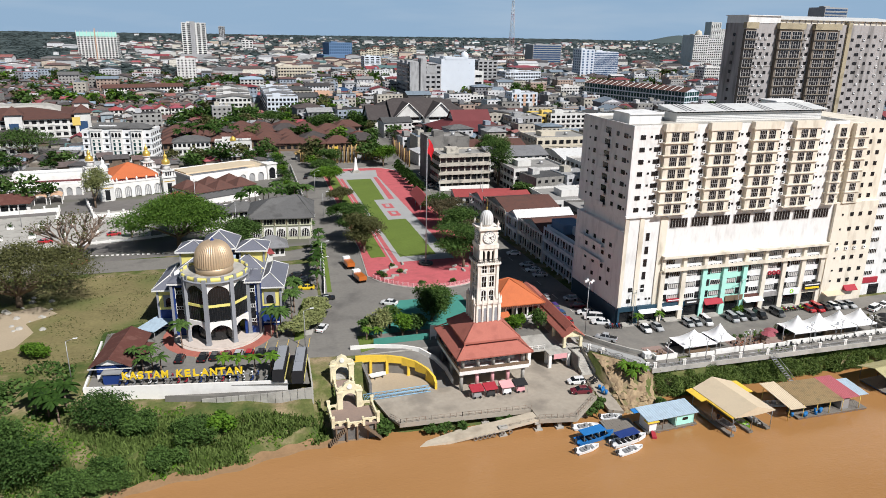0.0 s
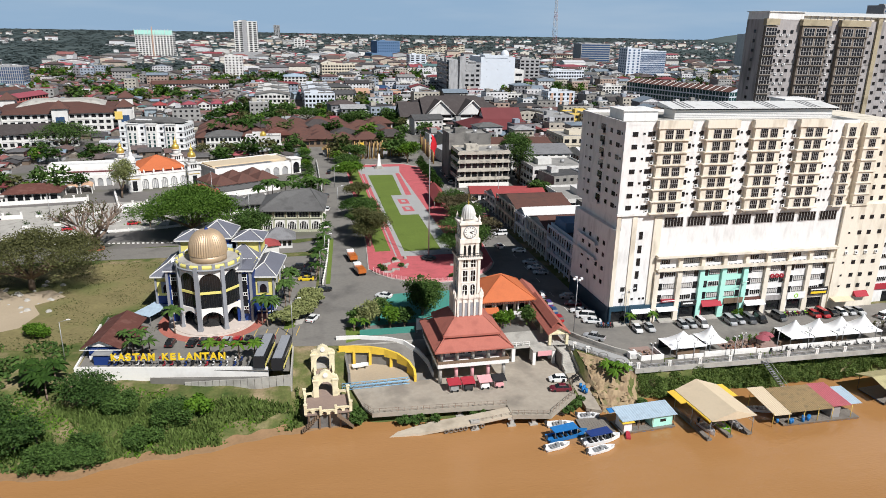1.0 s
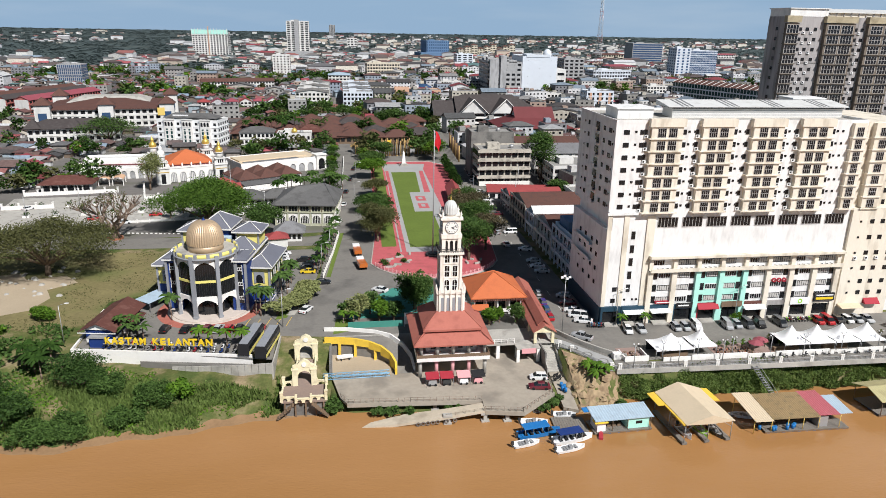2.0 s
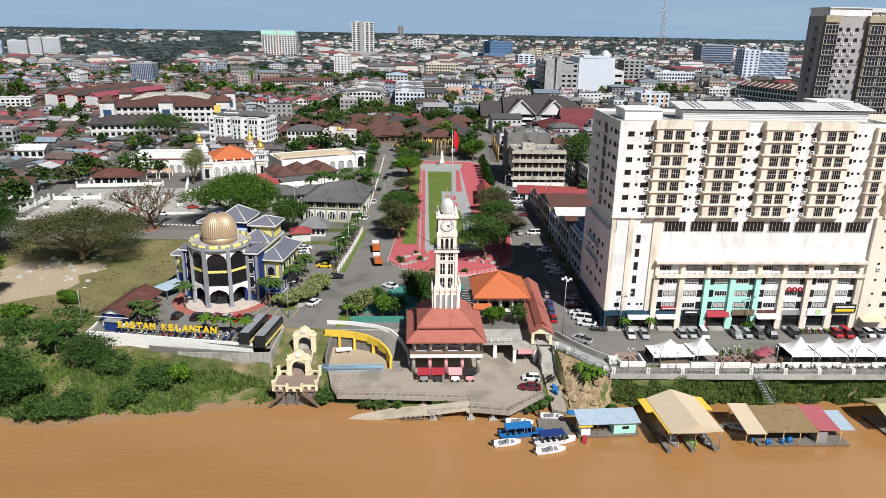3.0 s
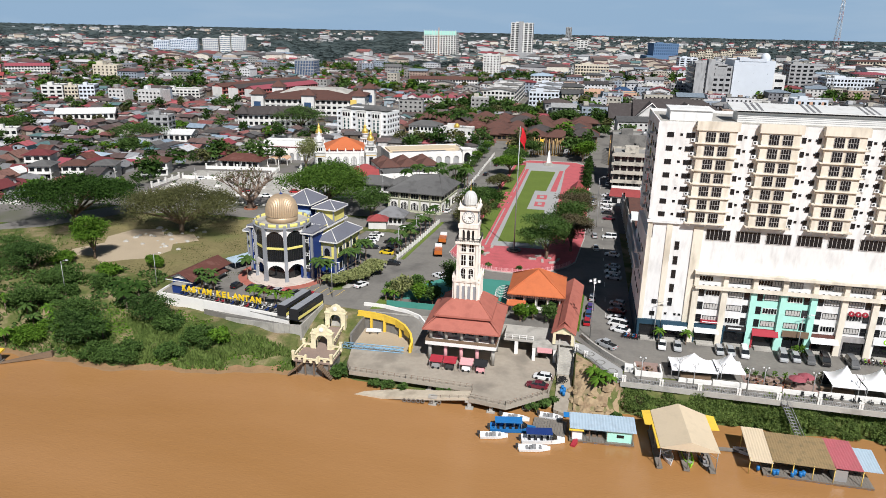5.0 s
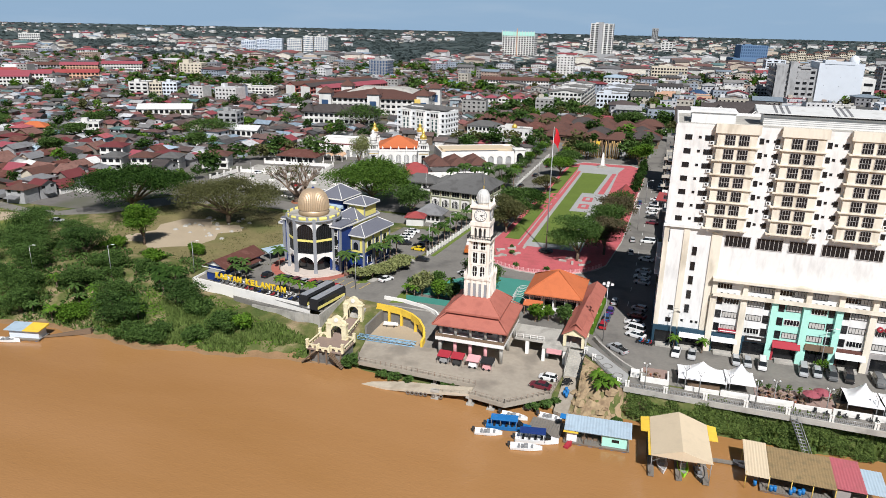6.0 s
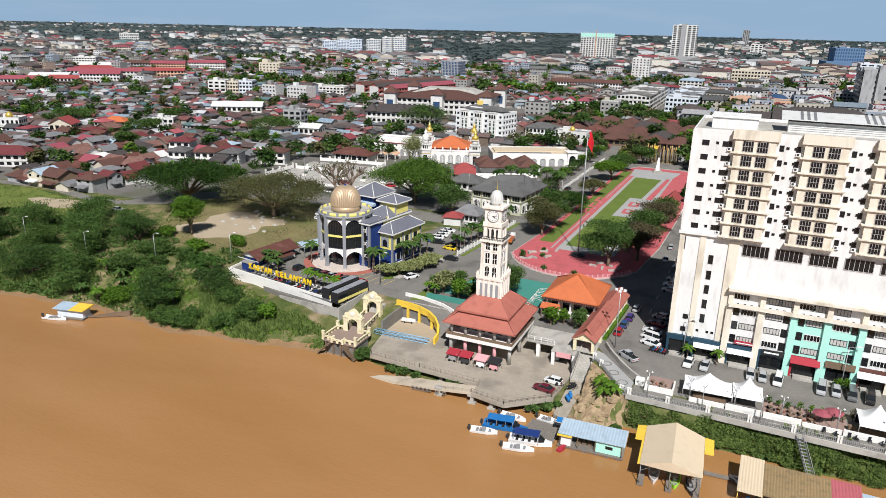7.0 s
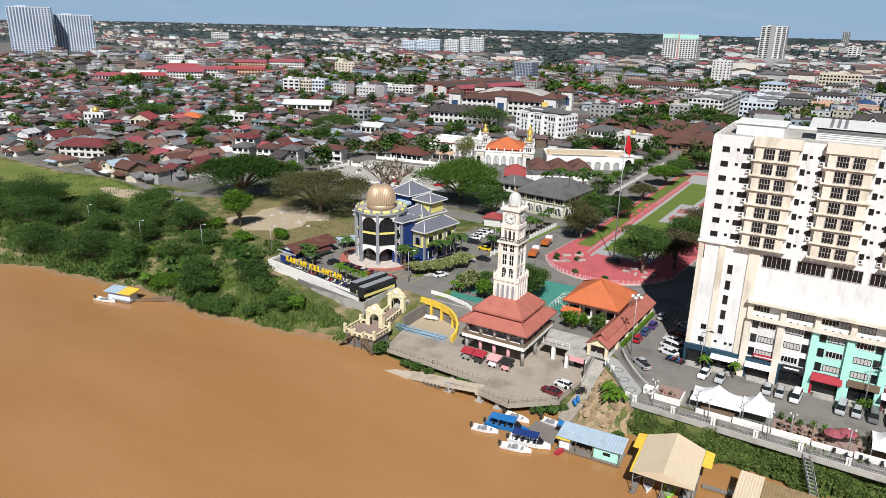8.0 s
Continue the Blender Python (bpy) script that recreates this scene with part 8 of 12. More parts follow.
# shophouses by the side street
for y0, dd, hh, fl, wm, rm, rf in ((166, 22, 11.5, 3, "wall_bluewhite", "roof_dark", "flat"), (189, 19, 9.0, 2, "wall_white", "roof_brown", "gx"), (209, 10, 8.0, 2, "wall_bluewhite", "sheet_white", "gx"), (220, 22, 8.5, 2, "old_wall", "roof_brown", "gx"), (243, 15, 6.0, 2, "wall_white", "roof_red", "gx")):
    s_ = block("shophouse", "aged white shophouse with shaded galleries", 91, y0, 20, dd, hh, wm, fl, 5, rf, rm, rh=2.4, reserve=False)
    fh = hh / fl
    for f in range(1, fl + 1):
        part("front_gallery", Geo().box(-1.0, 0, 0, dd, fh * f - 0.35, fh * f).box(-1.0, -0.85, 0, dd, fh * f, fh * f + (0.75 if f < fl else 0.5)), wm, s_)
        part("front_ledge", Geo().box(0, 20, -0.6, 0, fh * f - 0.3, fh * f - 0.05), wm, s_)
    n = max(2, round(dd / 4))
    for i in range(n + 1):
        part("gallery_column", Geo().box(-1.0, -0.65, dd * i / n - 0.17, dd * i / n + 0.17, 0, hh), wm, s_)
    for i in range(n):
        yy = dd * (i + 0.5) / n
        for f in range(fl):
            part("shutter_window", Geo().box(-0.16, -0.12, yy - 1.1, yy + 1.1, fh * f + 0.9, fh * f + 2.5), "glass_dark", s_)
    if fl == 3:
        part("roof_room", Geo().box(1, 8, 13, 21, hh, hh + 3.0), "wall_blue", s_, "pale blue roof room")
for i, (x, y, w, d, hh, wm, rm, rf) in enumerate(((113, 170, 40, 30, 7, "wall_white", "sheet_white", "gx"), (115, 205, 26, 20, 9, "concrete_dark", None, "flat"), (143, 210, 24, 26, 8, "wall_white", "sheet_white", "gy"), (116, 235, 36, 24, 6.5, "wall_white", None, "flat"), (118, 280, 26, 24, 10, "wall_white", None, "flat"), (118, 310, 30, 22, 11, "wall_white", "sheet_grey", "gx"), (150, 268, 40, 26, 12, "wall_white", None, "flat"), (118, 345, 34, 22, 9, "wall_grey", "roof_brown", "gx"), (155, 305, 40, 30, 9, "wall_white", "sheet_white", "gx"), (160, 350, 34, 26, 12, "wall_cream", None, "flat"), (196, 300, 36, 30, 8, "wall_white", "sheet_blue", "gx"))):
    block("town_building", "plain pale town building", x, y, w, d, hh, wm, max(1, round(hh / 3.6)), max(3, round(w / 4)), rf, rm, rh=3)
for x, y, w, d, hh, rm in ((-16, 259, 13, 8, 3.4, "tile_grey"), (-3, 262, 10, 7, 3.0, "tile_grey"), (-106, 300, 9, 9, 4, "roof_maroon"), (6, 214, 8, 6, 3, "sheet_grey")):
    block("garden_house", "low house with a wide hip roof", x, y, w, d, hh, "wall_white", 1, 5, "hip", rm, rh=3.2, over=1.2, side=False, reserve=False)
# palace quarter: dark red timber roofs
for j in range(5):
    for i in range(9):
        x, y = -38 + 13.2 * i + rng.uniform(-1.5, 1.5), 406 + 16 * j + rng.uniform(-2, 2)
        w, d = rng.uniform(11.5, 16.5), rng.uniform(10, 14)
        if (x < 16 and j == 0) or x > 74 or rng.random() < 0.06:
            continue
        block("palace_pavilion", "timber pavilion under a steep dark red roof", x, y, w, d, 3.6 + rng.random() * 1.6, "timber", 1, 4, "hip", rng.choice(("roof_brown", "roof_brown", "tile_brown", "roof_dark")), rh=4.0, over=1.4, side=False, rz=rng.choice((0, 3, -4)), reserve=False)
keep(-40, 90, 396, 480)


# dwellings, one by one near by, and the far ones joined
def house_geo(w, d, h, kind, r):
    g = Geo().box(-w / 2, w / 2, -d / 2, d / 2, 0, h, 1)
    rh = (0.15 + 0.12 * r) * min(w, d)
    if kind == 0:
        g.gable(-w / 2, w / 2, -d / 2, d / 2, h, rh, 0.7, "x", 0, wall=1)
    elif kind == 1:
        g.gable(-w / 2, w / 2, -d / 2, d / 2, h, rh, 0.7, "y", 0, wall=1)
    else:
        g.hip(-w / 2, w / 2, -d / 2, d / 2, h, rh, 0.8, 0, 0.2)
    return g


near_roofs = ["roof_brown", "roof_maroon", "tile_grey", "roof_brown", "sheet_grey", "rust_red", "sheet_grey", "sheet_crimson", "rust_red", "tile_grey", "roof_dark", "sheet_grey", "tile_brown", "sheet_white", "tile_brown", "sheet_blue", "roof_maroon", "rust_red"]
near_walls = ["wall_white", "wall_cream", "timber", "wall_grey", "wall_white", "timber_grey"]
SPOTS = []


def house_near(x, y, rz):
    w, d, h = 6.5 + rng.random() * 4.5, 6 + rng.random() * 3, rng.choice((2.5, 2.7, 2.9, 5.2))
    t = thing("house", rng.choice(("low house with a weathered pitched roof", "small house with a sheet metal roof", "old house with a rusty roof and lean-to")), "house", x, y, 0, rz, group="houses of the quarter")
    wm, rm = rng.choice(near_walls), rng.choice(near_roofs)
    part("wall", Geo().box(-w / 2, w / 2, -d / 2, d / 2, 0, h), wm, t)
    k = rng.randrange(3)
    rh = (0.2 + 0.12 * rng.random()) * min(w, d)
    g = Geo()
    if k == 2:
        g.hip(-w / 2, w / 2, -d / 2, d / 2, h, rh, 0.8, 0, 0.15)
        part("roof", g, rm, t)
    else:
        g.gable(-w / 2, w / 2, -d / 2, d / 2, h, rh, 0.7, "xy"[k], 0, 0.1, 1)
        part("roof", g, [rm, wm], t)
    part("lean_to", Geo().slopes([(-w / 2 + 1, -d / 2 - 2.6), (w / 2 - 2, -d / 2 - 2.6), (w / 2 - 2, -d / 2), (-w / 2 + 1, -d / 2)], (2.2, 2.2, 2.9, 2.9), 2.1), rng.choice(near_roofs), t)
    for dx in (-0.3, 0.25):
        part("window", Geo().box(w * dx - 0.7, w * dx + 0.7, -d / 2 - 0.06, -d / 2 + 0.02, h - 1.3, h - 0.3), "glass_dark", t)


def in_view(x, y):
    """Land that the town fills."""
    a = math.degrees(math.atan2(x - 55, y + 10))
    return -66 < a < 50 and y > 150 and (y > 214 or x < -100)


def dwelling(r, rich):
    """A small house: low walls, a pitched roof, often a lower roof at its side."""
    w, d = r.uniform(6.0, 10.5), r.uniform(5.5, 8.0)
    h = r.choice((2.3, 2.5, 2.6, 2.8, 3.0, 5.2 if rich else 2.9, 5.4))
    g = house_geo(w, d, h, r.choice((0, 0, 1, 2)), r.random())
    for _ in range(r.choice((0, 1, 1, 2))):
        sx = r.choice((-1, 1))
        a, b = r.uniform(2.2, 4.2), r.uniform(2.5, 5)
        x0, y0 = (w / 2 if sx > 0 else -w / 2 - a), r.uniform(-d / 2, d / 2 - b)
        if r.random() < 0.5:
            x0, y0 = r.uniform(-w / 2, w / 2 - a), -d / 2 - b
        g.slopes([(x0, y0), (x0 + a, y0), (x0 + a, y0 + b), (x0, y0 + b)], (2.1, 2.1, 2.6, 2.6), 2.0)
        g.box(x0 + 0.2, x0 + a - 0.2, y0 + 0.3, y0 + b - 0.2, 0, 2.0, 1)
    if h > 4:
        for k in (-0.28, 0.28):
            g.box(w * k - 0.7, w * k + 0.7, -d / 2 - 0.08, -d / 2 + 0.02, h - 1.9, h - 0.7, 2)
    return g


def terrace(r):
    """A taller town building with rows of windows and a flat or low roof."""
    w, d, h = r.uniform(11, 24), r.uniform(10, 16), r.choice((6.5, 7, 9.5, 10, 12.5, 13))
    if r.random() < 0.55:
        g = Geo().box(-w / 2, w / 2, -d / 2, d / 2, 0, h, 1).box(-w / 2 + 0.4, w / 2 - 0.4, -d / 2 + 0.4, d / 2 - 0.4, h, h + 0.12, 0)
        g.box(-w / 2 + 2, -w / 2 + 5.5, -1, 3, h + 0.1, h + 2.6, 1)
        g.box(w / 2 - 4, w / 2 - 2, -2, 0, h + 0.1, h + 1.5, 1)
    else:
        g = house_geo(w, d, h, r.randrange(3), r.random() * 0.6)
    n = max(3, int(w / 3.2))
    for f in range(int(h / 3.1)):
        for k in range(n):
            xx = -w / 2 + w * (k + 0.5) / n
            g.box(xx - 0.7, xx + 0.7, -d / 2 - 0.1, -d / 2 + 0.02, 3.1 * f + 1.0, 3.1 * f + 2.2, 2)
    return g


def build_town():
    near, far, city = 0, Geo(), Geo()
    farther = Geo()
    r = random.Random(5)
    cells = []
    y = 186.0
    while y < 1000:
        step = 8.1 if y < 560 else 9.4
        x = -1000.0
        while x < 760:
            cells.append((x + r.uniform(-2, 2), y + r.uniform(-2, 2)))
            x += step if x < 60 else step * 1.3
        y += step * (1.0 if y < 560 else 1.1)
    for x, y in cells:
        if not in_view(x, y) or not free(x, y, 5):
            continue
        lane = abs((x + 0.25 * y) % 74) < 4.5 or abs((y - 0.3 * x) % 88) < 4.5
        if lane:
            if r.random() < 0.14:
                SPOTS.append((x, y, 1))
            continue
        green = noise.noise(Vector((x * 0.014, y * 0.014, 3)))
        if r.random() < (0.05 if x < 60 else 0.13) + 0.8 * max(0, green - 0.16):
            SPOTS.append((x, y, 0))
            continue
        rz = 12 + 14 * math.sin(x * 0.01) + r.uniform(-7, 7) + 90 * r.randrange(2)
        if math.hypot(x + 20, y - 200) < 245 and near < 140 and x < -20:
            house_near(x, y, rz)
            near += 1
            continue
        m = Matrix.Translation((x, y, 0)) @ Matrix.Rotation(radians(rz), 4, "Z")
        if r.random() < ((0.0 if y < 480 else 0.03) if x < 60 else 0.22):
            city.join(terrace(r), Matrix.Translation((x, y, 0)) @ Matrix.Rotation(radians(r.uniform(-4, 9)), 4, "Z"))
        else:
            far.join(dwelling(r, x > 0 or y > 600), m)
    solid("town_houses", far, ["town_roofs", "town_walls", "glass_dark"], "dense quarter of low houses with red, brown and grey roofs", "houses", "stuff")
    solid("town_terraces", city, ["city_roofs", "city_walls", "glass_dark"], "pale town buildings with rows of windows and flat roofs", "buildings", "stuff")
    for _ in range(11000):
        y = 1000 + 3000 * r.random() ** 1.7
        a = math.radians(r.uniform(-64, 49))
        x = 55 + math.tan(a) * y
        if abs(x) > 4500 or not free(x, y, 8):
            continue
        clump = noise.noise(Vector((x * 0.003, y * 0.003, 9)))
        if clump < -0.08 - 0.16 * (y < 1700) + 0.24 * (x < -300) or r.random() < (y - 990) / 4500:
            continue
        big = r.random() < 0.1
        w, d, h = (r.uniform(18, 40), r.uniform(12, 20), r.uniform(7, 13)) if big else (r.uniform(8, 15), r.uniform(7, 11), r.choice((3.2, 4, 5.5, 6.5)))
        farther.join(house_geo(w, d, h, r.randrange(3), r.random() * 0.5), Matrix.Translation((x, y, 0)) @ Matrix.Rotation(radians(r.uniform(-15, 15)), 4, "Z"))
    solid("distant_town", farther, ["town_roofs", "far_walls"], "distant town roofs among trees", "houses", "stuff")


build_town()


def build_mast():
    m = thing("radio_mast", "tall lattice radio mast", "mast", 322, 790, 0)
    hgt, n = 128, 26
    for s in range(4):
        a = [(1, 1), (-1, 1), (-1, -1), (1, -1)][s]
        part("leg", Geo().tube((a[0] * 4, a[1] * 4, 0), (a[0] * 0.7, a[1] * 0.7, hgt * 0.86), 0.2, 0.12, 5), "metal_grey", m)
    for k in range(n):
        z0, z1 = hgt * 0.86 * k / n, hgt * 0.86 * (k + 1) / n
        q0, q1 = 4 - 3.3 * k / n, 4 - 3.3 * (k + 1) / n
        g = Geo()
        for (ax, ay), (bx, by) in (((1, 1), (-1, 1)), ((-1, 1), (-1, -1)), ((-1, -1), (1, -1)), ((1, -1), (1, 1))):
            g.tube((ax * q0, ay * q0, z0), (bx * q1, by * q1, z1), 0.12, n=4).tube((ax * q1, ay * q1, z1), (bx * q1, by * q1, z1), 0.12, n=4)
        part("lattice_bay", g, "roof_red" if k % 6 < 2 else "metal_grey", m)
    part("antenna", Geo().tube((0, 0, hgt * 0.86), (0, 0, hgt), 0.35, 0.15, 6), "flag_red", m)


build_mast()
# the hill's colour carries the haze too
# low hill on the horizon
hill = Geo()
hill.lathe(0, 0, [(300, 0), (230, 10), (150, 24), (80, 38), (20, 46), (0.5, 47)], 24)
solid("hill", hill.moved(Matrix.Translation((2700, 3900, -2)) @ Matrix.Diagonal((1.0, 0.6, 1.0, 1.0))), "leaf_far", "low wooded hill on the horizon, tinted for haze", "hill", "structure")

# ---- trees, palms, bushes, grass ----
nr = np.random.RandomState(7)


def soup(centres, size, up=0.35, spread=0.35, rnd=None):
    """Leaf sprays: a bent quad about each centre. Returns vertices and faces."""
    r = rnd or nr
    n = len(centres)
    nv = r.normal(size=(n, 3))
    nv[:, 2] = np.abs(nv[:, 2]) + up
    nv /= np.linalg.norm(nv, axis=1)[:, None]
    a = np.cross(nv, r.normal(size=(n, 3)))
    a /= np.linalg.norm(a, axis=1)[:, None]
    b = np.cross(nv, a)
    s = size * (1 + spread * r.uniform(-1, 1, (n, 1)))
    k = r.uniform(0.5, 0.9, (n, 1))
    v = np.stack([centres - a * s, centres + b * s * k - nv * s * 0.12, centres + a * s, centres - b * s * k - nv * s * 0.12], 1).reshape(-1, 3)
    f = np.arange(4 * n).reshape(-1, 4)
    return v, f


def leaf_mesh(name, v, f, material):
    me = bpy.data.meshes.new(name)
    me.vertices.add(len(v))
    me.vertices.foreach_set("co", np.asarray(v, dtype=np.float32).ravel())
    me.loops.add(f.size)
    me.loops.foreach_set("vertex_index", f.astype(np.int32).ravel())
    me.polygons.add(len(f))
    me.polygons.foreach_set("loop_start", np.arange(0, f.size, f.shape[1], dtype=np.int32))
    me.polygons.foreach_set("loop_total", np.full(len(f), f.shape[1], dtype=np.int32))
    me.materials.append(MATS[material])
    me.update(calc_edges=True)
    me.validate()
    return me


def lumps(kind, w, h, r):
    """Centres and radii of a crown's lumps, about the crown's own base."""
    out = []
    if kind == "umbrella":
        for i in range(26):
            a, q = r.uniform(0, 2 * math.pi), math.sqrt(r.uniform(0, 1))
            x, y = q * w * 0.42 * math.cos(a), q * w * 0.42 * math.sin(a)
            out.append((x, y, h * (0.62 - 0.34 * q * q + r.uniform(-0.06, 0.06)), w * r.uniform(0.12, 0.19), h * r.uniform(0.18, 0.28)))
    elif kind == "round":
        for i in range(15):
            a, q = r.uniform(0, 2 * math.pi), r.uniform(0, 1) ** 0.5
            z = r.uniform(0.25, 0.85)
            q *= 1 - 0.7 * abs(z - 0.45)
            out.append((q * w * 0.34 * math.cos(a), q * w * 0.34 * math.sin(a), h * z, w * r.uniform(0.17, 0.25), h * r.uniform(0.16, 0.26)))
    elif kind == "column":
        for i in range(9):
            z = 0.15 + 0.75 * i / 8
            out.append((r.uniform(-0.1, 0.1) * w, r.uniform(-0.1, 0.1) * w, h * z, w * (0.42 - 0.28 * z) * r.uniform(0.8, 1.15), h * 0.13))
    else:
        for i in range(10):
            a, q = r.uniform(0, 2 * math.pi), math.sqrt(r.uniform(0, 1))
            out.append((q * w * 0.36 * math.cos(a), q * w * 0.36 * math.sin(a), h * (0.5 - 0.3 * q) * r.uniform(0.8, 1.3), w * r.uniform(0.12, 0.19), h * r.uniform(0.2, 0.32)))
    return out


def crown(kind, w, h, n, size, r, fill=0.35, up=0.35):
    ls = lumps(kind, w, h, r)
    wt = np.array([l[3] * l[3] for l in ls])
    wt /= wt.sum()
    pts = []
    for (x, y, z, a, c), k in zip(ls, (wt * n).astype(int) + 1):
        d = r.normal(size=(k, 3))
        d /= np.linalg.norm(d, axis=1)[:, None]
        d[:, 2] = np.where(r.uniform(size=k) < 0.7, np.abs(d[:, 2]), d[:, 2])
        q = (1 - fill * r.uniform(0, 1, (k, 1)) ** 2) * (1 + 0.22 * r.normal(size=(k, 1)))
        pts.append(np.array([x, y, z]) + d * q * np.array([a, a, c]))
    return soup(np.concatenate(pts), size, up, rnd=r), ls


TREE_COUNT = [0]


def tree(name, label, x, y, w, h, trunk, kind="round", leaf="leaf_mid", n=2600, size=0.42, z=None, bark="bark", seed=None, limbs=7):
    """A trunk that tapers into limbs, and a crown of leaf sprays in lumps."""
    TREE_COUNT[0] += 1
    r = np.random.RandomState(seed or 100 + TREE_COUNT[0])
    z = land(x, y) if z is None else z
    t = thing(name, label, "tree", x, y, max(z, -6))
    if w >= 8:
        n, size = int(n * 2.6), size * 0.58
    (v, f), ls = crown(kind, w, h - trunk, n, size, r, up=0.8)
    v = v + np.array([0, 0, trunk])
    g = Geo()
    rt = 0.035 * w * 0.5 + 0.12
    g.tube((0, 0, -0.3), (0.1, 0.05, trunk * 0.7), rt * 1.25, rt, 8)
    for i in r.choice(len(ls), min(limbs, len(ls)), replace=False):
        lx, ly, lz = ls[i][:3]
        mid = Vector((lx * 0.45, ly * 0.45, trunk + lz * 0.35))
        g.tube((0.1, 0.05, trunk * 0.65), mid, rt * 0.7, rt * 0.42, 6).tube(mid, (lx * 0.95, ly * 0.95, trunk + lz), rt * 0.42, rt * 0.12, 5)
    part("trunk", g, bark, t)
    part("crown", leaf_mesh("crown", v, f, leaf), None, t)
    return t


def palm_geo(h, fr, nfr, r, droop=0.9):
    g, lv, lf = Geo(), [], []
    bend = Vector((r.uniform(-0.5, 0.5), r.uniform(-0.5, 0.5), 0)) * 0.5
    prev = Vector((0, 0, 0))
    for i in range(1, 5):
        p = Vector((bend.x * (i / 4) ** 2, bend.y * (i / 4) ** 2, h * i / 4))
        g.tube(prev, p, 0.2 - 0.02 * i, 0.19 - 0.02 * i, 7)
        prev = p
    for k in range(nfr):
        a = 2 * math.pi * k / nfr + r.uniform(-0.2, 0.2)
        el = r.uniform(0.1, 1.0)
        d = Vector((math.cos(a), math.sin(a), 0))
        side = Vector((-d.y, d.x, 0))
        pts = []
        for s in range(6):
            q = s / 5
            pts.append(prev + d * fr * q * (0.55 + 0.45 * (1 - el * 0.4)) + Vector((0, 0, fr * (el * q - droop * q * q * (0.6 + el * 0.4)))))
        for s in range(5):
            w0, w1 = 0.34 * math.sin(math.pi * (0.12 + 0.8 * s / 5)) * fr * 0.5, 0.34 * math.sin(math.pi * (0.12 + 0.8 * (s + 1) / 5)) * fr * 0.5
            for sg in (-1, 1):
                o = len(lv)
                dz = Vector((0, 0, -0.5))
                lv += [pts[s], pts[s + 1], pts[s + 1] + (side * sg + dz) * w1, pts[s] + (side * sg + dz) * w0]
                lf.append((o, o + 1, o + 2, o + 3))
    return g, np.array([tuple(p) for p in lv]), np.array(lf)


PALMS = {}


def palm(name, label, x, y, h, fr=2.6, nfr=13, leaf="leaf_mid", var=0, z=None, group=""):
    key = (round(h), fr, nfr, leaf, var)
    if key not in PALMS:
        g, v, f = palm_geo(round(h), fr, nfr, random.Random(var * 7 + int(h)))
        PALMS[key] = (g.mesh("trunk", "bark_bare"), leaf_mesh("fronds", v, f, leaf))
    t = thing(name, label, "palm tree", x, y, land(x, y) if z is None else z, (x * 37 + y * 11) % 360, group)
    part("trunk", PALMS[key][0], None, t)
    part("fronds", PALMS[key][1], None, t)


# park and street trees
tree("park_tree", "broad dark green tree in the park", 38.5, 211, 14, 12.5, 3.5, "round", "leaf_olive", 4200, 0.42)
tree("park_tree", "broad dark green tree in the park", 39, 224, 14, 12.5, 3.5, "round", "leaf_mid", 4200, 0.42)
tree("park_tree", "flat-topped dark green tree by the lawn", 39, 247, 14, 8.5, 3, "umbrella", "leaf_dark", 3600, 0.42)
tree("park_tree", "spreading green tree by the lawn", 41, 275, 11, 8, 3, "umbrella", "leaf_olive", 2600, 0.42)
tree("park_tree", "spreading bright green tree", 41.5, 311, 15, 10, 4, "umbrella", "leaf_bright", 3800, 0.46)
tree("park_tree", "spreading green tree by the street", 42, 334, 12, 9, 4, "umbrella", "leaf_mid", 2800, 0.46)
tree("park_tree", "tall plaza tree with several stems", 65, 190, 17, 13, 4, "round", "leaf_mid", 4200, 0.42)
tree("park_tree", "plaza tree with brownish leaves", 72, 199, 13, 12, 4, "round", "leaf_brown", 2600, 0.42)
tree("park_tree", "broad street tree beside the park", 71, 214, 15, 12, 3.5, "round", "leaf_mid", 3400, 0.42)
tree("park_tree", "broad street tree with browning crown", 72, 232, 15, 11, 3.5, "round", "leaf_brown", 3000, 0.42)
tree("park_tree", "street tree beside the park", 74, 246, 12, 10, 3, "round", "leaf_mid", 2400, 0.42)
for i in range(8):
    tree("street_tree", "small trimmed street tree", 76.8 + 0.2 * i, 283 + 7.2 * i, 5.2, 7, 2, "column", "leaf_dark", 700, 0.34)
tree("street_tree", "bright green street tree", 75, 352, 14, 11, 3, "round", "leaf_bright", 2200, 0.5)
tree("street_tree", "street tree at the cross street", 48, 358, 14, 9, 3, "round", "leaf_mid", 2000, 0.5)
# about the customs building and the court house
tree("rain_tree", "huge spreading bright green rain tree", -18, 229, 33, 19, 6, "umbrella", "leaf_rain", 12000, 0.5, limbs=12)
tree("rain_tree", "rounded green tree beside the court house", 1.5, 219, 14, 11, 3, "round", "leaf_mid", 3400, 0.42)
tree("rain_tree", "broad grey-green rain tree with bare twigs", -54, 188, 35, 17, 5, "umbrella", "leaf_olive", 9500, 0.42, limbs=26)
tree("rain_tree", "broad dark rain tree over the waste ground", -92, 186, 38, 18, 6, "umbrella", "leaf_dark", 11000, 0.5, limbs=14)
tree("waste_tree", "bushy bright green tree on the waste ground", -64, 158, 12, 13, 4, "round", "leaf_bright", 2600, 0.46)
tree("slim_tree", "slim pale green tree by the mosque", -52, 292, 13, 16, 4, "round", "leaf_pale", 2400, 0.4)
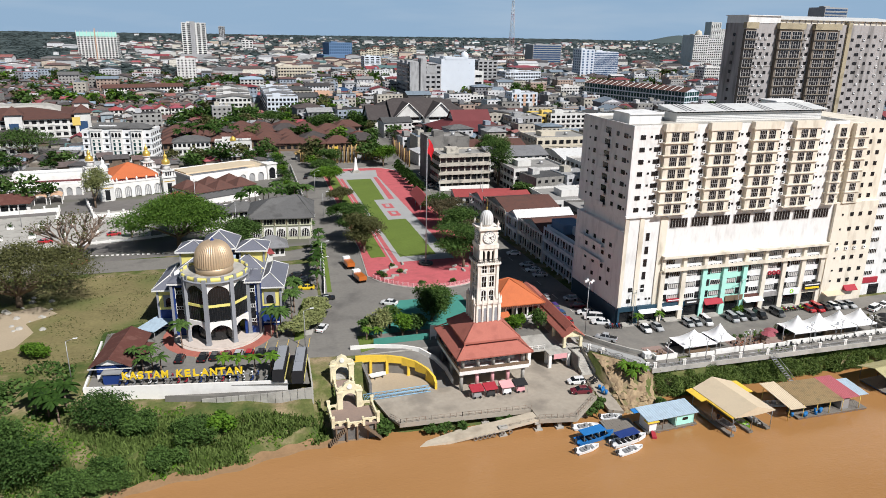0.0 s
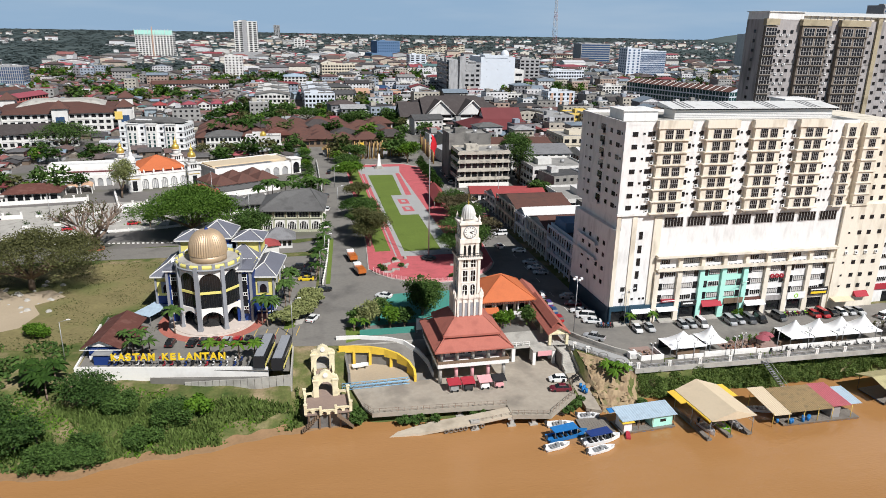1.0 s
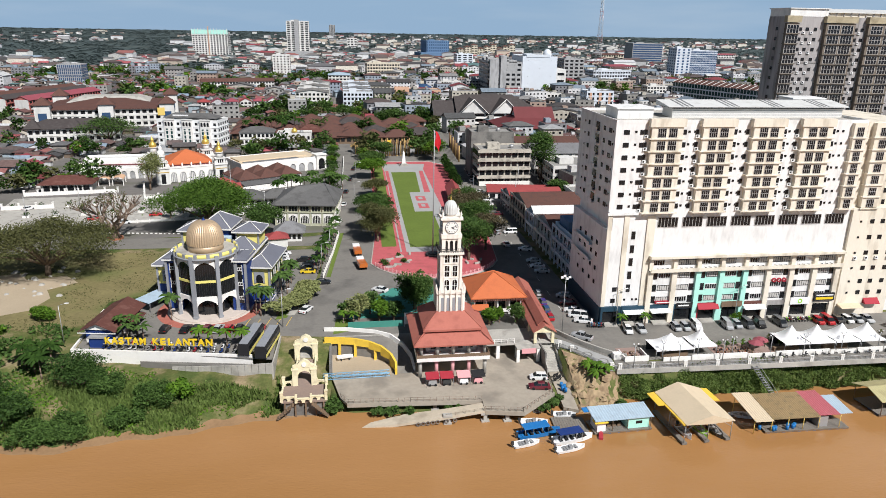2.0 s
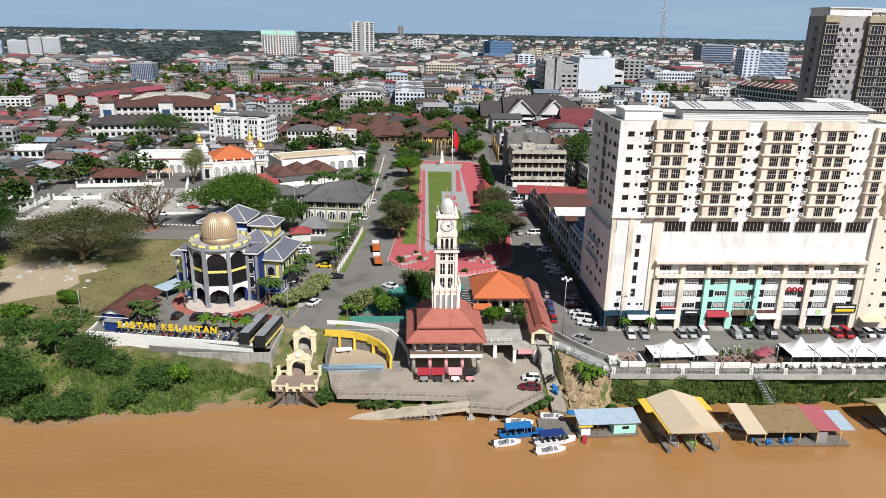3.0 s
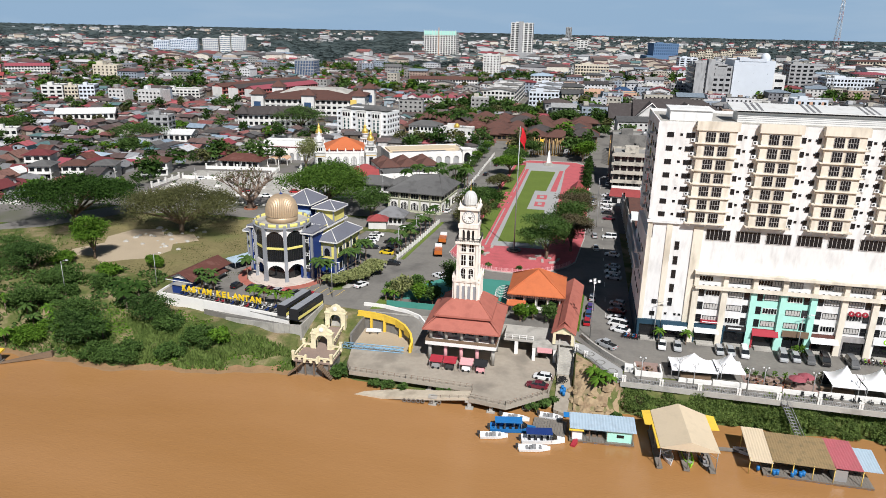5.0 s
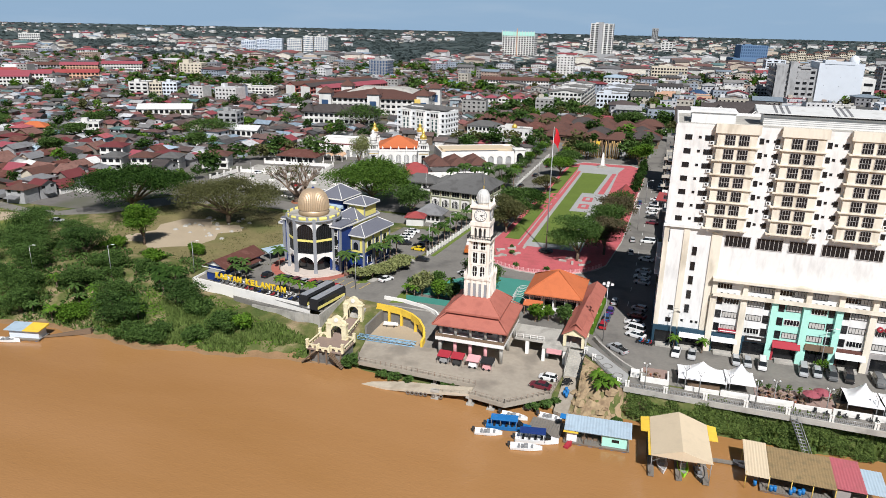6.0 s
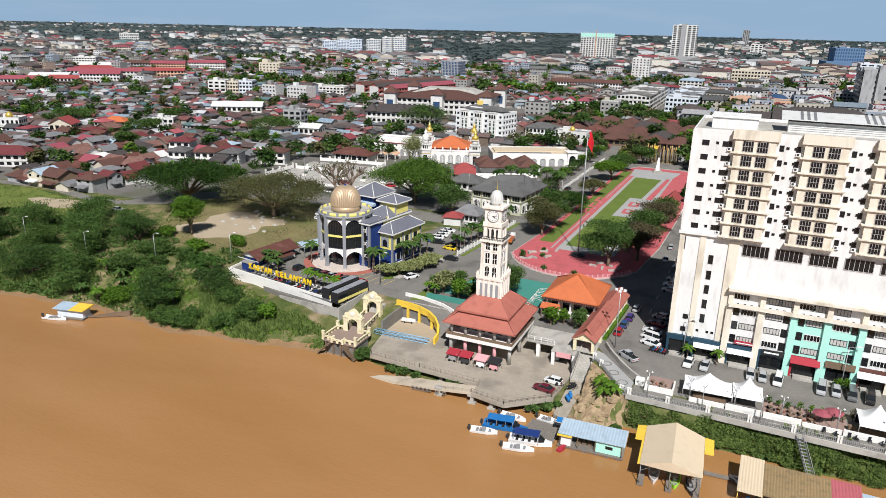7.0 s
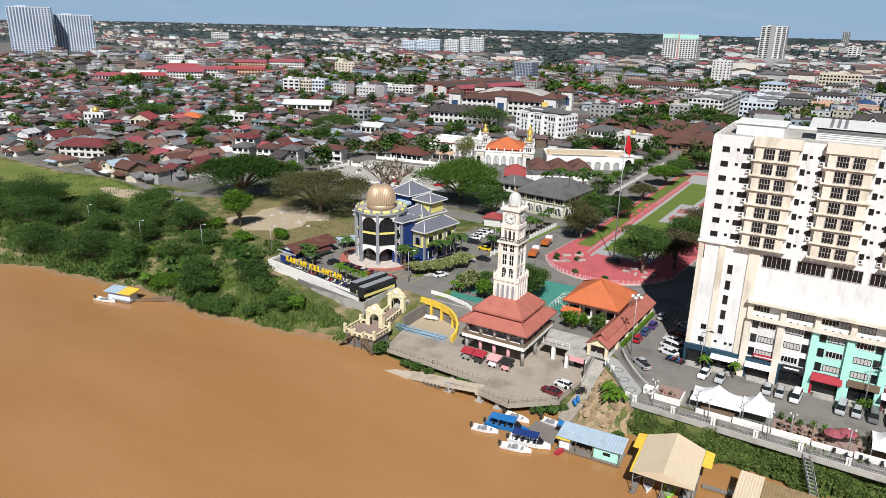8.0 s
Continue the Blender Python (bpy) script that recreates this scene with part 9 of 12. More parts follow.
tree("court_tree", "dense dark green tree behind the play court", 44.6, 153.5, 12, 9.5, 1.2, "round", "leaf_mid", 5200, 0.36)
for x, y, w, h, lf in ((30.6, 147.8, 7.6, 6.5, "leaf_pale"), (35.4, 146.6, 6, 5.2, "leaf_bright"), (39.0, 146.6, 5, 4.8, "leaf_mid"), (27.6, 149.4, 4.4, 4.4, "leaf_mid"), (33.5, 151.5, 5, 5.5, "leaf_mid")):
    tree("garden_tree", "small leafy garden tree beside the play court", x, y, w, h, 1.2, "round", lf, 1500, 0.28)
for x, y, w, h, lf in ((61.3, 141.8, 4.6, 5, "leaf_bright"), (68.2, 142.4, 4.8, 5.2, "leaf_mid"), (64.2, 143.2, 2.8, 4.2, "leaf_bright")):
    tree("garden_tree", "small leafy tree in front of the pavilion", x, y, w, h, 1.4, "round", lf, 1500, 0.26)
for x, y in ((11, 153.2), (13.5, 155.4), (15.6, 158), (16.8, 160.8), (17.6, 164), (17.8, 167.5)):
    tree("canopy_tree", "low flat-topped pale green ornamental tree", x, y, 6.6, 3.4, 1.6, "umbrella", "leaf_pale", 1300, 0.3)


def bare_tree():
    t = thing("bare_tree", "old tree with a thick trunk and mostly bare branches", "tree", -46, 222, 0)
    r = random.Random(4)
    g, tips = Geo(), []

    def grow(p, d, ln, rad, lvl):
        q = p + d * ln
        g.tube(p, q, rad, rad * 0.62, 6)
        if lvl == 0:
            tips.append(q)
            return
        for _ in range(3 if lvl > 1 else 2):
            grow(q, (d + Vector((r.uniform(-1, 1), r.uniform(-1, 1), r.uniform(-0.15, 0.5))) * 0.75).normalized(), ln * r.uniform(0.62, 0.85), rad * 0.58, lvl - 1)

    for k in range(5):
        a = k * 1.26
        grow(Vector((0, 0, 2.6)), Vector((math.cos(a) * 0.8, math.sin(a) * 0.8, 0.75)).normalized(), 4.6, 0.7, 4)
    g.tube((0, 0, -0.2), (0, 0, 2.9), 1.6, 1.2, 10)
    part("trunk", g, "bark_bare", t)
    c = np.array([tuple(p) for p in tips for _ in range(3) if p.x < 4])
    v, f = soup(c + nr.normal(size=c.shape) * 0.5, 0.34)
    part("crown", leaf_mesh("crown", v, f, "leaf_olive"), None, t)
    solid("tree_planter", Geo().lathe(-46, 222, [(2.6, 0), (2.6, 0.6), (2.2, 0.6), (2.2, 0.3)], 8, smooth=False), "terracotta", "low terracotta planter round the old tree", "planter")


bare_tree()
# palms: yard front, by the wings, street, mosque
for i, (x, y) in enumerate(((-20.5, 141.5), (-17, 141), (-4.5, 137.6), (-1.5, 137), (1.6, 136.5), (4.8, 136), (-19, 144), (-22, 143.5))):
    palm("yard_palm", "small palm in the customs yard", x, y, 4 if i < 6 else 5, 2.3, 12, "leaf_bright" if i in (2, 3, 4, 5) else "leaf_mid", i % 3, 0.0, "palms of the yard")
for i, (x, y) in enumerate(((6.0, 154), (8.2, 155), (11.5, 163), (12.5, 167), (7.2, 152.8), (-13.5, 152.5), (12.6, 171), (13, 175))):
    palm("court_palm", "feathery palm beside the customs wing", x, y, 6 if i % 2 else 7, 2.9, 14, "leaf_mid", i % 3, 0.0, "palms beside the wing")
for i in range(9):
    palm("street_palm", "drooping street palm behind the white fence", 20.0 + i * 0.62, 182 + i * 4.3, 5 + i % 3, 2.8, 14, "leaf_mid" if i % 2 else "leaf_dark", i % 3, 0.0, "palms along the fence")
for i in range(11):
    palm("mosque_palm", "date palm in the row before the mosque", 2.5 + i * 2.5 + 0.7 * (i % 2), 268 + 0.5 * i + 4.5 * (i % 2), 8 + i % 3, 3.4, 30, "leaf_mid" if i % 3 else "leaf_dark", i % 3, 0.0, "palms before the mosque")
for i in range(13):
    tree("street_tree", "green tree along the street wall", 23.2 - 0.25 * (i % 3), 238 + 12.2 * i, 6 + (i * 5) % 4, 6 + (i * 3) % 3, 2, "round", ("leaf_mid", "leaf_dark", "leaf_bright")[i % 3], 900, 0.3)
for i in range(4):
    tree("court_grove", "leafy tree in the gardens behind the court house", -34 + (i * 11) % 30, 246 + (i * 7) % 14, 5 + i % 3, 5 + i % 3, 1.5, "round", ("leaf_mid", "leaf_olive", "leaf_bright")[i % 3], 900, 0.3)
for i in range(10):
    palm("far_palm", "tall palm behind the white block", -28 + 3.4 * i, 425 + (i * 37) % 13, 11 + i % 3, 4.2, 16, "leaf_dark", i % 3, 0.0, "palms of the palace quarter")
for i, (x, y) in enumerate(((78.3, 119.5), (80.2, 118.4), (81.5, 117.5), (79.2, 117.2))):
    palm("bank_palm", "banana plant on the eroded bank", x, y, 2, 2.2, 11, "leaf_bright", i % 3, None, "plants of the eroded bank")
for i in range(16):
    palm("banana_plant", "banana plant on the river bank", -72 + (i * 29) % 40, 113 + (i * 17) % 13, 3 + i % 2, 2.6, 11, "leaf_bright" if i % 2 else "leaf_mid", i % 3, None, "banana plants on the bank")
for i, (x, y) in enumerate(((-36, 131), (-34, 129), (-38.5, 133), (-33.5, 133.5))):
    palm("bank_coconut", "dark feathery palm on the bank", x, y, 5, 3.2, 16, "leaf_dark", i % 3, None, "palms of the bank")
for i, (x, y) in enumerate(((27, 146.5), (29.4, 145.6), (36.3, 155), (92.8, 137.6), (98.7, 137.6))):
    palm("garden_palm", "small potted palm by the wall", x, y, 3, 1.7, 12, "leaf_bright", i % 3, 0.0)
# bushes of the banks: great ones singly
for x, y, w, h, lf in ((-37, 117, 15, 8, "leaf_bush"), (-42, 121, 12, 8, "leaf_mid"), (-26, 126.5, 12, 6.5, "leaf_bush"), (-21, 125, 9, 5, "leaf_mid"), (-9.5, 121, 11, 5, "leaf_mid"), (-5, 122, 7, 4, "leaf_bright"), (-25, 113.5, 11, 4.5, "leaf_mid"), (-15, 116.5, 8, 4, "leaf_mid"), (24.6, 117, 4.2, 3.6, "leaf_mid"), (-31, 112.6, 9, 5, "leaf_mid"), (-60, 128, 12, 6, "leaf_mid"), (-86, 117, 20, 9, "leaf_bush"), (-72, 121, 15, 8, "leaf_mid"), (-104, 112, 17, 8, "leaf_bush"), (-126, 122, 22, 9, "leaf_bush"), (-91, 140, 19, 9, "leaf_mid"), (-112, 138, 18, 9, "leaf_mid"), (-60, 140, 12, 5.5, "leaf_mid"), (-44, 156, 8, 4, "leaf_bright"), (-74, 145, 14, 8, "leaf_bush"), (-106, 158, 15, 7, "leaf_mid"), (-150, 135, 22, 10, "leaf_bush"), (-50, 117, 11, 5, "leaf_bright"), (-52, 147, 7, 4, "leaf_bright"), (-172, 128, 22, 9, "leaf_mid"), (-140, 118, 18, 8, "leaf_mid"), (-118, 126, 15, 8, "leaf_bush"), (-97, 127, 15, 8, "leaf_mid"), (-80, 132, 14, 8, "leaf_mid"), (-66, 114, 11, 6, "leaf_mid"), (-142, 138, 17, 9, "leaf_bush"), (-85, 152, 12, 7, "leaf_mid"), (-100, 148, 14, 8, "leaf_mid"), (-55, 132, 9, 5, "leaf_mid"), (-48, 139, 8, 4.5, "leaf_mid"), (-70, 152, 9, 5, "leaf_bright"), (-190, 112, 20, 9, "leaf_bush"), (-112, 115, 14, 7, "leaf_mid")):
    tree("bank_bush", "dense green bush on the river bank", x, y, w, h, 0.4, "mound" if h < 6 else "round", lf, int(110 * w) + 900, 0.36)


def scatter(name, label, region, n, size, leaf, hmin, hmax, blade=False, keep_out=None, category="bushes"):
    """Low growth that nobody could count, over a stretch of the plan."""
    x0, x1, y0, y1 = region
    pts = []
    r = np.random.RandomState(int(abs(x0) * 3 + n))
    for _ in range(n):
        x, y = r.uniform(x0, x1), r.uniform(y0, y1)
        z = land(x, y)
        if z < WATER + 0.15 or (keep_out and keep_out(x, y)):
            continue
        dens = noise.noise(Vector((x * 0.16, y * 0.16, n * 0.01)))
        if dens < -0.12:
            continue
        pts.append((x, y, z + r.uniform(hmin, hmax) * (0.6 + 0.9 * max(0, dens))))
    c = np.array(pts)
    if blade:
        m = len(c)
        a = r.uniform(0, 2 * math.pi, m)
        d = np.stack([np.cos(a), np.sin(a), np.zeros(m)], 1) * size * 0.35
        tip = np.stack([r.normal(size=m) * 0.3, r.normal(size=m) * 0.3, np.full(m, size * 2.2)], 1) * r.uniform(0.6, 1.3, (m, 1))
        base = c - np.array([0, 0, hmax])
        v = np.stack([base - d, base + d, base + d * 0.6 + tip, base - d * 0.6 + tip * 0.96], 1).reshape(-1, 3)
        f = np.arange(4 * m).reshape(-1, 4)
    else:
        v, f = soup(c, size, rnd=r)
    tagged(part(name, leaf_mesh(name, v, f, leaf), None), label, category, kind="stuff")


def off_yard(x, y):
    return (-31.5 < x < 12.5 and y > kastam_edge(x) - 1.2) or (-16 < x < 13 and y > kastam_edge(x) - 7.5 and x > -12)


scatter("bank_reeds", "tall reedy grass along the river bank", (-32, 13.5, 112, 127), 15000, 0.5, "grass_tall", 0.1, 0.5, True, off_yard, "grass")
scatter("bank_reeds", "tall reedy grass along the wild river bank", (-160, -30, 98, 128), 15000, 0.55, "grass_tall", 0.1, 0.5, True, off_yard, "grass")
scatter("bank_weeds", "low leafy weeds on the grass bank", (-40, 13, 112, 134), 7000, 0.26, "leaf_bright", 0.1, 0.5, False, off_yard)
scatter("wild_growth", "tangled green growth on the wild bank", (-190, -34, 108, 152), 26000, 0.42, "leaf_mid", 0.2, 1.6, False, off_yard)
scatter("waste_grass", "rough grass on the waste ground", (-190, -34, 140, 176), 10000, 0.34, "grass_tall", 0.05, 0.3, True, lambda x, y: -80 < x < -17 and 150 < y < 206, "grass")

scatter("field_weeds", "thin weeds and tufts on the dry field", (-84, -18, 150, 207), 9000, 0.2, "leaf_olive", 0.02, 0.22, False, lambda x, y: -76 < x < -46 and 157 < y < 189)


def slope_growth():
    """Shrubs that cover the steep bank below the promenade, grown into one another."""
    r = np.random.RandomState(31)
    pts = []
    for _ in range(520):
        x, q = r.uniform(84.8, 215), r.uniform(0, 1)
        c = np.array([x, shore(x) - 0.3 + q * 3.0, WATER + 0.2 + q * 4.9])
        a, h = r.uniform(0.8, 1.7), r.uniform(0.7, 1.5)
        k = int(150 * a)
        d = r.normal(size=(k, 3))
        d /= np.linalg.norm(d, axis=1)[:, None]
        d[:, 2] = np.abs(d[:, 2])
        d[:, 1] = np.where(r.uniform(size=k) < 0.8, -np.abs(d[:, 1]), d[:, 1])
        pts.append(c + d * np.array([a, a * 0.8, h]) * r.uniform(0.75, 1.12, (k, 1)))
    v, f = soup(np.concatenate(pts), 0.17, rnd=r)
    tagged(part("bank_bushes", leaf_mesh("bank_bushes", v, f, "leaf_slope"), None), "thick green bushes on the steep promenade bank", "bushes", kind="stuff")


slope_growth()
scatter("slope_reeds", "pale reedy grass among the bushes of the promenade bank", (84.8, 215, 107, 117.2), 11000, 0.72, "grass_tall", 0.2, 0.3, True, None, "grass")


for x, y, w in ((33.6, 114.3, 3.4), (36.4, 114.2, 3.6), (39.4, 114.0, 3), (47.5, 113.6, 2), (49.5, 113.5, 1.6), (66.5, 112.0, 3.4), (69.0, 113.6, 3.4), (70.8, 115.2, 2.4), (83, 111.5, 3)):
    tree("deck_bush", "small bush growing at the deck edge", x, y, w, 1.8, 0.2, "mound", "leaf_mid", 420, 0.24, z=-5.6)


# far trees: joined clumps
def far_trees():
    rr = random.Random(9)
    fine = [crown("round" if k % 3 else "umbrella", 1.0, 1.0, 260, 0.075, np.random.RandomState(k))[0] for k in range(5)]
    rough = [crown("round" if k % 3 else "umbrella", 1.0, 1.0, 64, 0.135, np.random.RandomState(k + 20))[0] for k in range(5)]
    spots = [(x, y, 6 + 4 * rr.random()) for x, y, k in SPOTS]
    for _ in range(520):
        x, y = rr.uniform(-900, 800), 240 + 800 * rr.random() ** 0.8
        if in_view(x, y) and free(x, y, 1):
            spots.append((x, y, 4 + 5 * rr.random()))
    groves = ((60, 96, 482, 520, 40), (46, 90, 520, 600, 50), (-34, 16, 482, 570, 40), (-120, -60, 640, 700, 24), (60, 110, 600, 650, 30), (-200, -120, 660, 720, 26), (36, 92, 398, 480, 16), (-36, 30, 410, 478, 14), (-104, -70, 300, 311, 7), (-112, -100, 215, 300, 10), (-430, -340, 560, 640, 50), (-330, -290, 560, 640, 24), (600, 720, 960, 1000, 50), (90, 200, 820, 900, 40), (-60, 20, 800, 890, 40), (38, 46, 480, 560, 9), (36, 43, 340, 380, 6), (66, 78, 352, 398, 7), (20, 24, 340, 400, 8), (-20, 18, 362, 384, 16), (-520, -440, 400, 450, 20), (36, 41, 480, 660, 18), (20, 25, 300, 380, 8), (16, 22, 480, 570, 8), (230, 330, 700, 780, 60), (400, 520, 760, 860, 60), (120, 260, 900, 1000, 60), (300, 420, 900, 1000, 50), (-330, -120, 880, 1000, 90), (-700, -450, 780, 1000, 120))
    for a, b, c, d, k in groves:
        for _ in range(k):
            x, y = rr.uniform(a, b), rr.uniform(c, d)
            spots.append((x, y, 6 + 6 * rr.random()))
    pots = {}
    for x, y, s in spots:
        if 20 < x < 37 and y > 200:
            continue
        v, f = (fine if y < 520 else rough)[rr.randrange(5)]
        w, h, a = s * rr.uniform(0.8, 1.3), s * rr.uniform(0.7, 1.1), rr.uniform(0, 6.28)
        m = np.array([[math.cos(a) * w, -math.sin(a) * w, 0], [math.sin(a) * w, math.cos(a) * w, 0], [0, 0, h]])
        vs, fs, off = pots.setdefault(rr.choice(("leaf_mid", "leaf_dark", "leaf_dark", "leaf_mid", "leaf_olive", "leaf_bright")), ([], [], [0]))
        vs.append(v @ m.T + np.array([x, y, s * 0.15]))
        fs.append(f + off[0])
        off[0] += len(v)
    for leaf, (vs, fs, off) in pots.items():
        tagged(part("town_trees", leaf_mesh("town_trees", np.concatenate(vs), np.concatenate(fs), leaf), None), "green trees scattered among the houses", "trees", kind="stuff")
    vs, fs, off = [], [], 0
    proto = [crown("mound", 1.0, 1.0, 22, 0.14, np.random.RandomState(k + 40), up=1.2)[0] for k in range(5)]
    for _ in range(15000):
        y = 930 + 3900 * rr.random() ** 1.3
        x = 55 + math.tan(math.radians(rr.uniform(-65, 50))) * y
        if abs(x) > 4800 or not free(x, y, 2):
            continue
        g = noise.noise(Vector((x * 0.003, y * 0.003, 9)))
        if g > 0.2 and y < 1900 and rr.random() < 0.7:
            continue
        v, f = proto[rr.randrange(5)]
        s = rr.uniform(8, 14) * (1 + y / 3000)
        h = rr.uniform(5, 9) if y < 2000 else rr.uniform(4, 7)
        vs.append(v * np.array([s * 1.6, s, h]) + np.array([x, y, 0]))
        fs.append(f + off)
        off += len(v)
    # the woods take the haze-tinted leaf colour
    tagged(part("distant_woods", leaf_mesh("distant_woods", np.concatenate(vs), np.concatenate(fs), "leaf_far"), None), "woods reaching to the horizon, tinted blue-grey for haze", "trees", kind="stuff")


far_trees()
for x, y, w, h in ((-168, 338, 28, 13), (-106, 420, 34, 16), (-300, 306, 26, 12), (-150, 300, 15, 9), (131, 343, 16, 16), (126, 338, 12, 14), (114, 262, 12, 8), (117, 296, 17, 22), (-70, 440, 20, 13), (30, 520, 20, 12), (62, 486, 22, 14), (-228, 300, 18, 10), (-205, 262, 16, 9), (-258, 350, 20, 11)):
    tree("town_tree", "broad green tree rising among the houses", x, y, w, h, 3, "umbrella" if w > 18 else "round", "leaf_mid", 2600, 0.55)

# ---- vehicles ----
CARS = {}


def car_paint(col):
    name = "car_paint_" + "_".join(str(int(c * 100)) for c in col)
    if name not in MATS:
        m = mat(name, col, 0.3, var=0.04, spec=0.6)
        m.node_tree.nodes["Principled BSDF"].inputs["Coat Weight"].default_value = 0.6
    return name


mat("car_glass", (0.015, 0.018, 0.02), 0.08, var=0.1, spec=0.6)
mat("lamp_red", (0.4, 0.01, 0.01), 0.3, var=0.05)
mat("lamp_clear", (0.75, 0.75, 0.72), 0.2, var=0.05)


def loft(sections):
    """A body through cross sections along x: each a list of (y, z), closed at both ends."""
    g = Geo()
    n = len(sections[0][1])
    vs = [(x, y, z) for x, s in sections for y, z in s]
    fs = [(i * n + k, i * n + (k + 1) % n, (i + 1) * n + (k + 1) % n, (i + 1) * n + k) for i in range(len(sections) - 1) for k in range(n)]
    fs += [tuple(range(n - 1, -1, -1)), tuple(range((len(sections) - 1) * n, len(sections) * n))]
    return g.add(vs, fs, 0, False)


def car_meshes(kind, col):
    key = (kind, col)
    if key in CARS:
        return CARS[key]
    ln, wd, hb, ht = {"sedan": (4.5, 1.75, 0.95, 1.46), "hatch": (3.8, 1.68, 0.98, 1.5), "van": (4.7, 1.8, 1.05, 1.85), "pickup": (5.1, 1.82, 1.05, 1.75)}[kind]
    h = wd / 2

    def sec(x, k, z0, z1):
        return (x, [(-h * k, z0), (-h * k * 1.0, z1 * 0.75), (-h * k * 0.93, z1), (h * k * 0.93, z1), (h * k, z1 * 0.75), (h * k, z0)])

    body = loft([sec(-ln / 2, 0.86, 0.35, hb * 0.86), sec(-ln / 2 + 0.25, 0.97, 0.24, hb), sec(-ln * 0.2, 1, 0.22, hb), sec(ln * 0.2, 1, 0.22, hb), sec(ln / 2 - 0.5, 0.97, 0.24, hb * 0.9), sec(ln / 2, 0.84, 0.33, hb * 0.72)])
    f0, f1, r0, r1 = {"sedan": (0.26, 0.08, -0.4, -0.22), "hatch": (0.3, 0.12, -0.47, -0.38), "van": (0.36, 0.22, -0.48, -0.44), "pickup": (0.28, 0.14, -0.14, -0.1)}[kind]

    def cab(x, k, z):
        return (x, [(-h * k, z), (h * k, z)])

    gl = Geo()
    p = [(ln * r0, hb - 0.03, 0.9), (ln * r1, ht - 0.06, 0.74), (ln * f1, ht - 0.06, 0.74), (ln * f0, hb - 0.05, 0.88)]
    vs = [(x, s * h * k, z) for x, z, k in p for s in (-1, 1)]
    gl.add(vs, [(0, 1, 3, 2), (2, 3, 5, 4), (4, 5, 7, 6), (0, 2, 4, 6), (1, 7, 5, 3)])
    roof = loft([(ln * r1 - 0.06, [(-h * 0.72, ht - 0.08), (-h * 0.66, ht), (h * 0.66, ht), (h * 0.72, ht - 0.08)]), (ln * f1 + 0.05, [(-h * 0.72, ht - 0.1), (-h * 0.66, ht - 0.02), (h * 0.66, ht - 0.02), (h * 0.72, ht - 0.1)])])
    for s in (-1, 1):
        for x in (ln * (r1 + f1) / 2,):
            roof.add([(x - 0.06, s * h * 0.91, hb), (x + 0.06, s * h * 0.91, hb), (x + 0.05, s * h * 0.755, ht - 0.06), (x - 0.05, s * h * 0.755, ht - 0.06)], [(0, 1, 2, 3)])
    wheel = Geo().cyl(0, 0, -0.11, 0.11, 0.32, n=12).moved(Matrix.Rotation(radians(90), 4, "X"))
    hub = Geo().cyl(0, 0, -0.125, 0.125, 0.18, n=8).moved(Matrix.Rotation(radians(90), 4, "X"))
    lamp = Geo().box(-0.04, 0.06, -0.2, 0.2, -0.07, 0.07)
    cm = car_paint(col)
    CARS[key] = dict(body=body.mesh("body", cm), glass=gl.mesh("window_glass", "car_glass"), roof=roof.mesh("roof", cm), wheel=wheel.mesh("wheel", "rubber"), hub=hub.mesh("hub", "metal_grey"), head=lamp.mesh("headlight", "lamp_clear"), tail=lamp.mesh("tail_light", "lamp_red"), dims=(ln, wd, hb))
    return CARS[key]


COLS = dict(white=(0.75, 0.75, 0.74), silver=(0.42, 0.43, 0.44), black=(0.012, 0.012, 0.014), red=(0.42, 0.012, 0.02), maroon=(0.13, 0.01, 0.02), grey=(0.12, 0.125, 0.13), blue=(0.03, 0.08, 0.2), purple=(0.07, 0.04, 0.2), yellow=(0.7, 0.5, 0.02), orange=(0.5, 0.13, 0.02))


def car(x, y, rz, colour="white", kind="sedan", z=0.03, where="parked on the street"):
    m = car_meshes(kind, COLS[colour])
    ln, wd, hb = m["dims"]
    words = {"sedan": "sedan", "hatch": "hatchback", "van": "people carrier", "pickup": "pickup truck"}[kind]
    t = thing("car", f"{colour} {words} car {where}", "car", x, y, z, rz, "parked cars")
    b = part("body", m["body"], None, t)
    part("roof", m["roof"], None, t)
    part("window_glass", m["glass"], None, t, "dark car windows")
    for sx in (-1, 1):
        for sy in (-1, 1):
            part("wheel", m["wheel"], None, t, "", (sx * ln * 0.3, sy * (wd / 2 - 0.1), 0.32))
    for s in (-1, 1):
        part("headlight", m["head"], None, b, "", (ln / 2 - 0.12, s * wd * 0.33, hb * 0.62))
        part("tail_light", m["tail"], None, b, "", (-ln / 2 + 0.02, s * wd * 0.35, hb * 0.7))
    if kind == "pickup":
        part("cargo_bed", Geo().box(-ln / 2 + 0.1, -ln * 0.15, -0.75, 0.75, hb - 0.03, hb + 0.02), "rubber", t)


# on the deck
car(68.1, 121.4, 172, "white", "hatch", DECK, "parked on the river deck")
car(67.2, 117.4, 172, "maroon", "sedan", DECK, "parked on the river deck")
# before the customs building
for i, c in enumerate(("black", "black", "maroon", "silver", "red", "black", "grey", "red")):
    car(-8.9 + 2.42 * i, 145.9 - 0.35 * i * 0.6, 78, c, "hatch" if i % 3 else "sedan", 0.05, "parked before the customs building")
car(-13.6, 146.3, 80, "black", "hatch", 0.05, "parked before the customs building")
